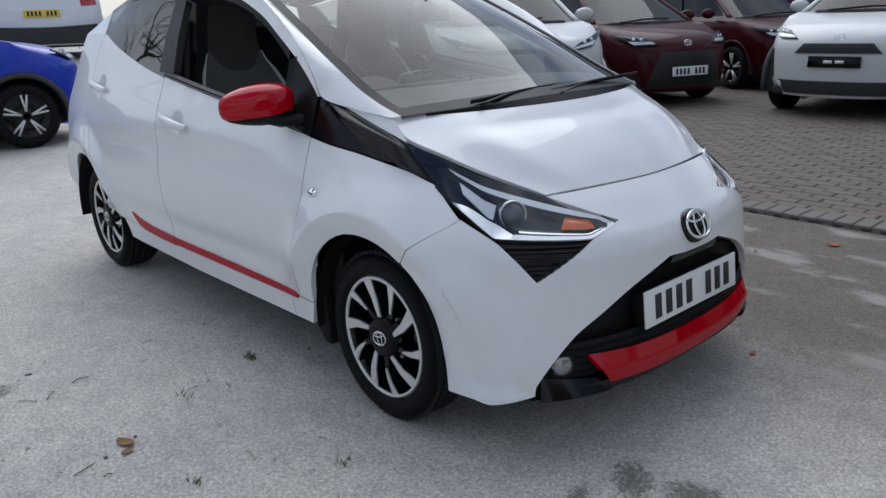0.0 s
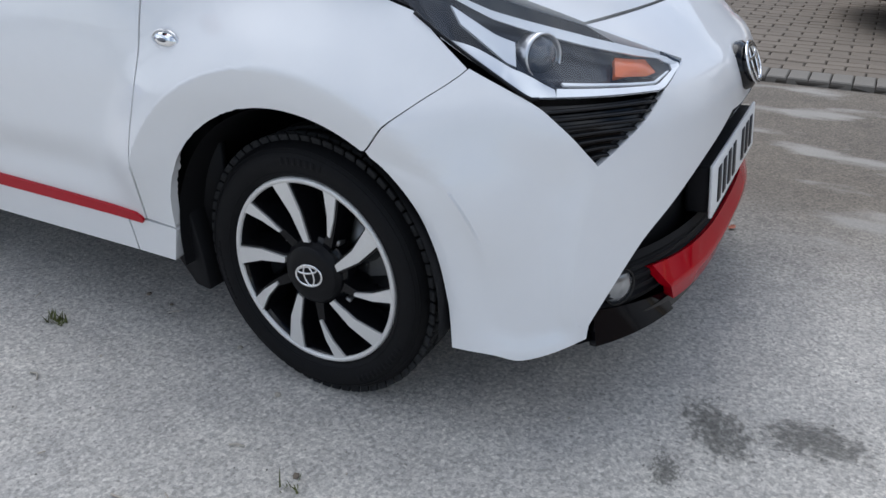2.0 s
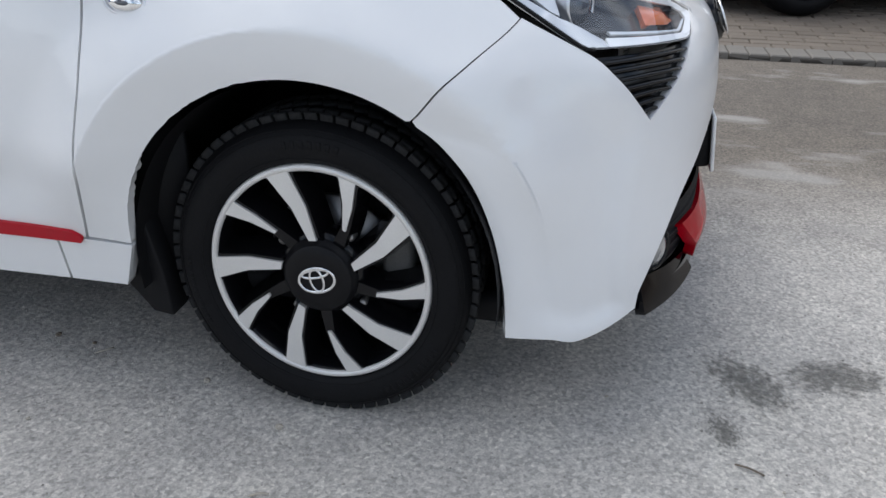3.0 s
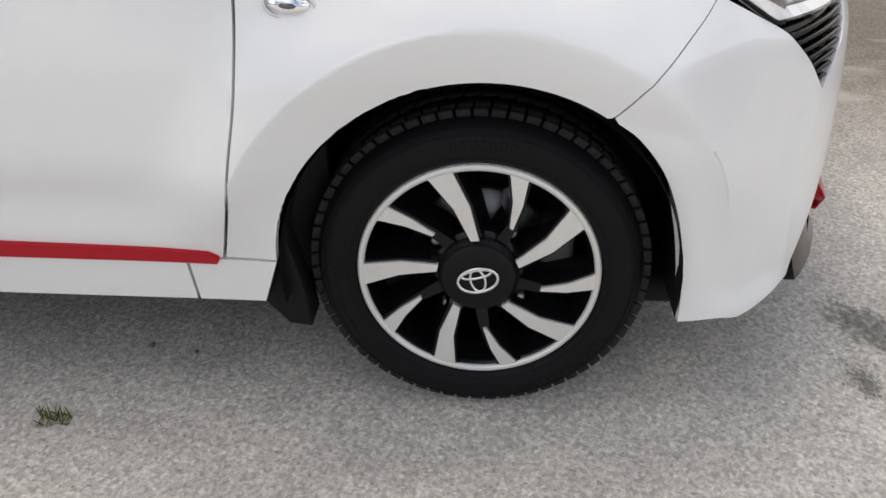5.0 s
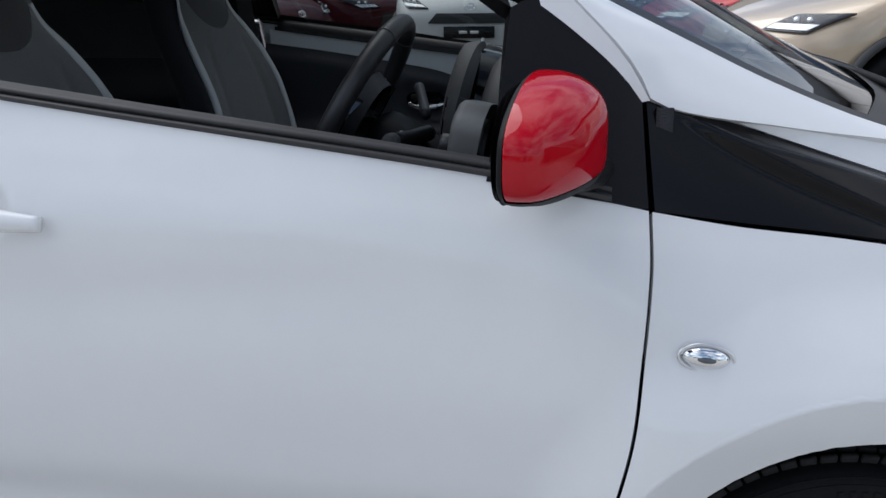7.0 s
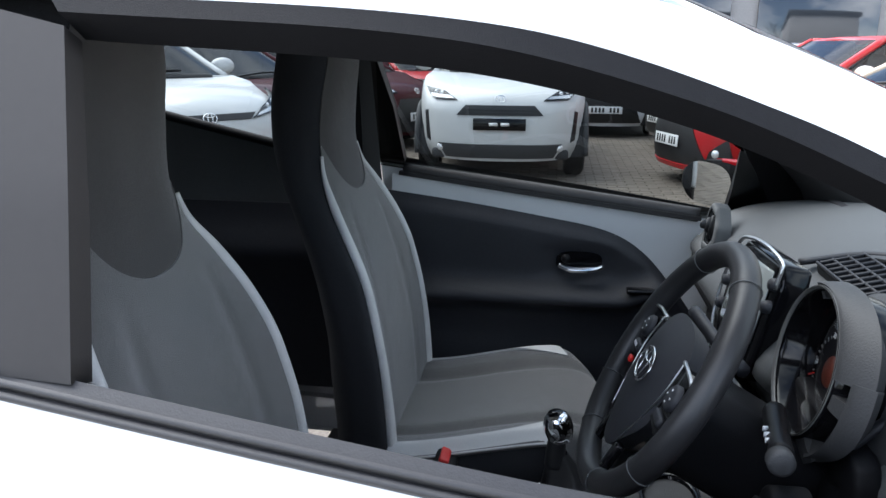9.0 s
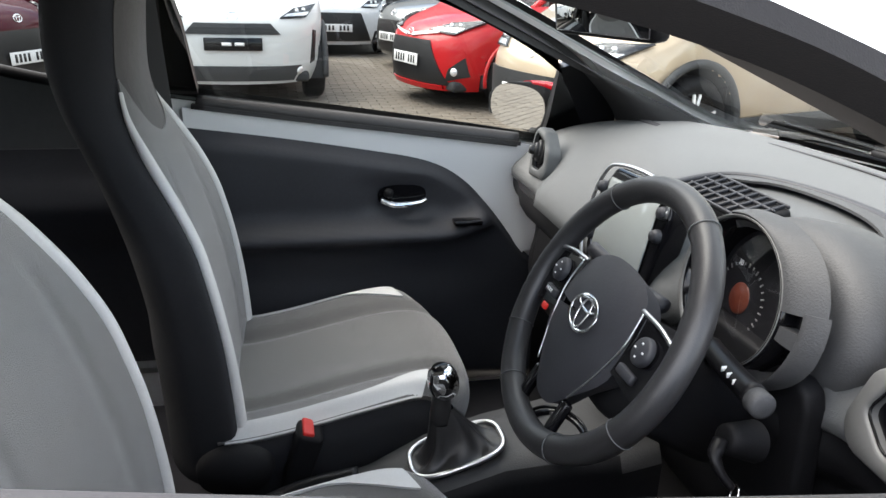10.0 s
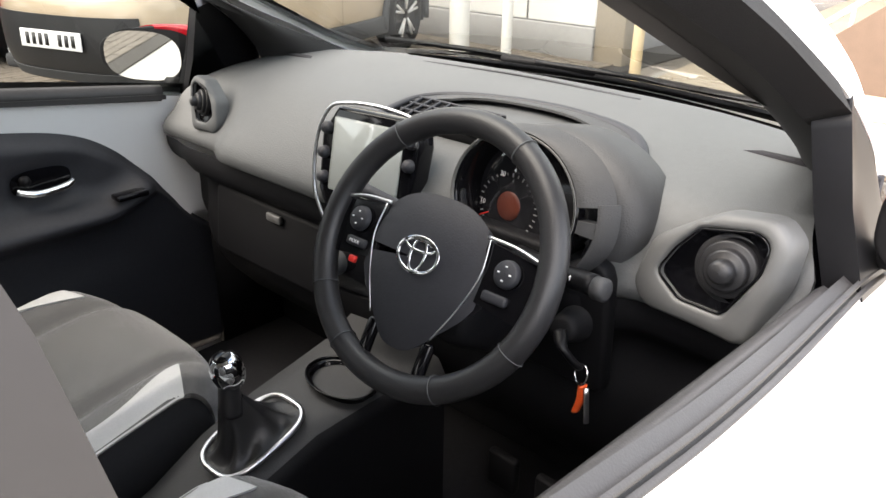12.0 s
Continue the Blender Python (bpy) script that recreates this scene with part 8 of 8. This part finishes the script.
def post(x, y, r, h, mat, label, cap=False):
    t = thing("post", label, "post", "posts by the showroom")
    part("shaft", moved(lathe([(.0005, h), (r * .8, h), (r, h - .02), (r, .03), (r * 1.02, 0)], 24, "z"), Matrix.Translation((x, y, .03))), mat, t)
    if cap:
        part("base_plate", moved(lathe([(.0005, .02), (r * 1.5, .02), (r * 1.55, 0)], 24, "z"), Matrix.Translation((x, y, .03))), WALL_GREY, t)


post(3.86, 3.68, .09, 2.9, POST_WHITE, "thick white steel canopy post", True)
post(3.92, 3.20, .045, 2.2, POST_WHITE, "thin pale steel post")
post(4.28, 2.16, .045, .95, POST_RUST, "short rusty yellow-white post")
# ramp slab, steps' side wall and white handrail beyond the windscreen
ramp = thing("ramp", "pale concrete ramp with low side wall", "ramp", kind="structure")
b = bmesh.new()
add_patch(b, lambda u, v: np.array((4.35 + 5.5 * u, -3.2 + 5.3 * v, .012 + .30 * u)), 12, 8)
outward(b, (7, 0, -3))
hem(b, .6)
part("slab", b, CONCRETE, ramp, "pale concrete slab")
yard_wall = thing("yard_wall", "grey plastered wall behind the concrete ramp", "wall", kind="structure")
part("wall", box((.22, 3.7, 1.9), (9.75, 1.0, 1.2), .01), WALL_GREY, yard_wall)
part("coping", box((.30, 3.7, .07), (9.75, 1.0, 2.18), .012), CONCRETE, yard_wall, "concrete coping")
STAIR_RISE = .80
steps = thing("steps", "concrete steps behind a brown plastered side wall", "steps", kind="structure")
b = prism([(1.36, 0), (1.36, .10), (-.80, .10 + 2.16 * STAIR_RISE), (-1.9, .10 + 2.16 * STAIR_RISE), (-1.9, 0)], -.16, .008)
part("side_wall", moved(b, Matrix.Translation((5.0, 0, 0)) @ Matrix.Rotation(radians(90), 4, "Z")), PLASTER_BROWN, steps, "brown plastered side wall")
for k in range(9):
    part("step", box((1.1, .235, .17), (5.72, 1.18 - .225 * k, .085 + .178 * k), .008), CONCRETE, steps)
part("landing", box((1.1, 1.1, .17), (5.72, -1.35, 1.64), .008), CONCRETE, steps)
rail = thing("handrail", "white tubular handrail on the steps' side wall", "handrail")
top_r = line((5.05, 1.42, .20), (5.05, -.72, .20 + 2.14 * STAIR_RISE))
part("rail", tube(top_r, .024, 12, 10), POST_WHITE, rail, "white top rail")
for k in range(5):
    p = top_r(.04 + .23 * k)
    part("upright", tube(line((p[0], p[1], p[2] - .16), tuple(p)), .016, 4, 10), POST_WHITE, rail, "white upright")

# bare trees and a hedge across the yard, mirrored in the glass
BARK = material("bark", (0.07, 0.058, 0.048), rough=.95, var=.25, var_scale=6, bump=.5, bump_scale=40)
HEDGE = material("hedge_leaf", (0.045, 0.060, 0.022), rough=.8, var=.3, var_scale=3, random_tone=.3)


def bare_tree(seed, h):
    r = random.Random(seed)
    root = thing("tree", "tall bare-branched tree behind the hedge", "tree", "bare trees")
    trunk, twigs = bmesh.new(), bmesh.new()

    def stick(bm, a, b, ra, rb, n):
        d = (b - a).normalized()
        s = d.cross(Vector((.31, .87, .22))).normalized()
        q = d.cross(s)
        lo = [bm.verts.new(a + (s * math.cos(k * 6.283 / n) + q * math.sin(k * 6.283 / n)) * ra) for k in range(n)]
        hi = [bm.verts.new(b + (s * math.cos(k * 6.283 / n) + q * math.sin(k * 6.283 / n)) * rb) for k in range(n)]
        for k in range(n):
            bm.faces.new((lo[k], lo[(k + 1) % n], hi[(k + 1) % n], hi[k]))

    def grow(a, d, ln, rad, depth):
        bend = (d + Vector((r.uniform(-.18, .18), r.uniform(-.18, .18), r.uniform(-.02, .14)))).normalized()
        b = a + bend * ln
        stick(trunk if depth > 3 else twigs, a, b, rad, rad * .68, 7 if depth > 3 else 3)
        if depth == 0:
            return
        for _ in range(2 if r.random() < .45 else 3):
            nd = (bend + Vector((r.uniform(-.75, .75), r.uniform(-.75, .75), r.uniform(-.15, .45)))).normalized()
            grow(b, nd, ln * r.uniform(.62, .86), rad * .58, depth - 1)
    grow(Vector((0, 0, 0)), Vector((0, 0, 1)), h * .26, h * .020, 6)
    part("trunk", trunk, BARK, root, "grey-brown trunk and limbs")
    part("crown", twigs, BARK, root, "fine bare twigs")
    return root


for sd, x, y, h in ((1, -15.0, -9.5, 9.5), (5, -21.0, -9.0, 11.0), (9, -10.5, -14.0, 9.0), (12, -27.0, -13.0, 12.0), (14, 4.0, -17.0, 10.0)):
    bare_tree(sd, h).matrix_world = Matrix.Translation((x, y, 0)) @ Matrix.Rotation(sd, 4, "Z")
bm = bmesh.new()
rh = random.Random(21)
for k in range(9000):
    x = rh.uniform(-38, 14)
    top = 2.3 + .35 * math.sin(x * 1.3) + .2 * math.sin(x * 3.1)
    p = Vector((x, -16.5 + rh.uniform(-.7, .7) + (.28 * (x + 10) if x < -10 else 0) * -.6, top * rh.random() ** .7))
    a = Vector((rh.uniform(-1, 1), rh.uniform(-1, 1), rh.uniform(-1, 1))).normalized() * .16
    c = a.cross(Vector((rh.uniform(-1, 1), rh.uniform(-1, 1), rh.uniform(-1, 1)))).normalized() * .10
    bm.faces.new([bm.verts.new(p + v) for v in (a, c, -a, -c)])
tagged(part("hedge", bm, HEDGE, smooth=False), "dense dark green hedge at the edge of the yard", "hedge", kind="stuff")

# kerb and paving
rngp = random.Random(3)
base = thing("pavement", "block-paved parking apron with a kerb edge", "pavement", kind="structure")
part("bed", box((16, 12, .02), (-1, PAVE_Y + 6, .008)), JOINT, base, "dark jointing sand")
kb = bmesh.new()
bmesh.ops.create_cube(kb, size=1)
for v in kb.verts:
    v.co = Vector((v.co.x * .094, v.co.y * .19, v.co.z * .05))
bmesh.ops.bevel(kb, geom=[e for e in kb.edges if e.verts[0].co.z > 0 and e.verts[1].co.z > 0], offset=.006, segments=1, affect="EDGES")
kerb_me = bpy.data.meshes.new("edge_block")
kb.to_mesh(kerb_me)
kb.free()
kerb_me.materials.append(KERB)
bb = bmesh.new()
bmesh.ops.create_cube(bb, size=1)
for v in bb.verts:
    v.co = Vector((v.co.x * .194, v.co.y * .094, v.co.z * .04))
bmesh.ops.bevel(bb, geom=[e for e in bb.edges if e.verts[0].co.z > 0 and e.verts[1].co.z > 0], offset=.006, segments=1, affect="EDGES")
brick_me = bpy.data.meshes.new("paving_block")
bb.to_mesh(brick_me)
brick_coords = [v.co.copy() for v in bb.verts]
brick_faces = [[v.index for v in f.verts] for f in bb.faces]
bb.free()
brick_me.materials.append(PAVER)
for k in range(70):
    ob = new("edge_block", kerb_me)
    ob.parent = base
    ob.location = (-4.2 + .1 * k, PAVE_Y + .095, PAVE_Z - .022 + rngp.uniform(-.002, .002))
    ob.rotation_euler = (rngp.uniform(-.01, .01), 0, rngp.uniform(-.01, .01))
far_v, far_f = [], []
near = 0
row = 0
y = PAVE_Y + .245
while y < 11.5:
    x = -9.0 + (.1 if row % 2 else 0)
    while x < 5.2:
        dz, tx, ty = rngp.uniform(-.0025, .0025), rngp.uniform(-.012, .012), rngp.uniform(-.012, .012)
        z = PAVE_Z - .020 + dz
        if -1.9 < x < 1.3 and y < PAVE_Y + 2.05 and near < 300:
            ob = new("paving_block", brick_me)
            ob.parent = base
            ob.location, ob.rotation_euler = (x, y, z), (tx, ty, rngp.uniform(-.012, .012))
            near += 1
        else:
            n0 = len(far_v)
            far_v += [(x + c.x, y + c.y, z + c.z + ty * c.x + tx * c.y) for c in brick_coords]
            far_f += [[n0 + i for i in f] for f in brick_faces]
        x += .2
    y += .1
    row += 1
far_me = bpy.data.meshes.new("paving_blocks_far")
far_me.from_pydata(far_v, [], far_f)
far_me.materials.append(PAVER)
far_ob = new("paving_blocks_far", far_me)
far_ob.parent = base
tagged(far_ob, "brown-grey paving blocks", kind="stuff")
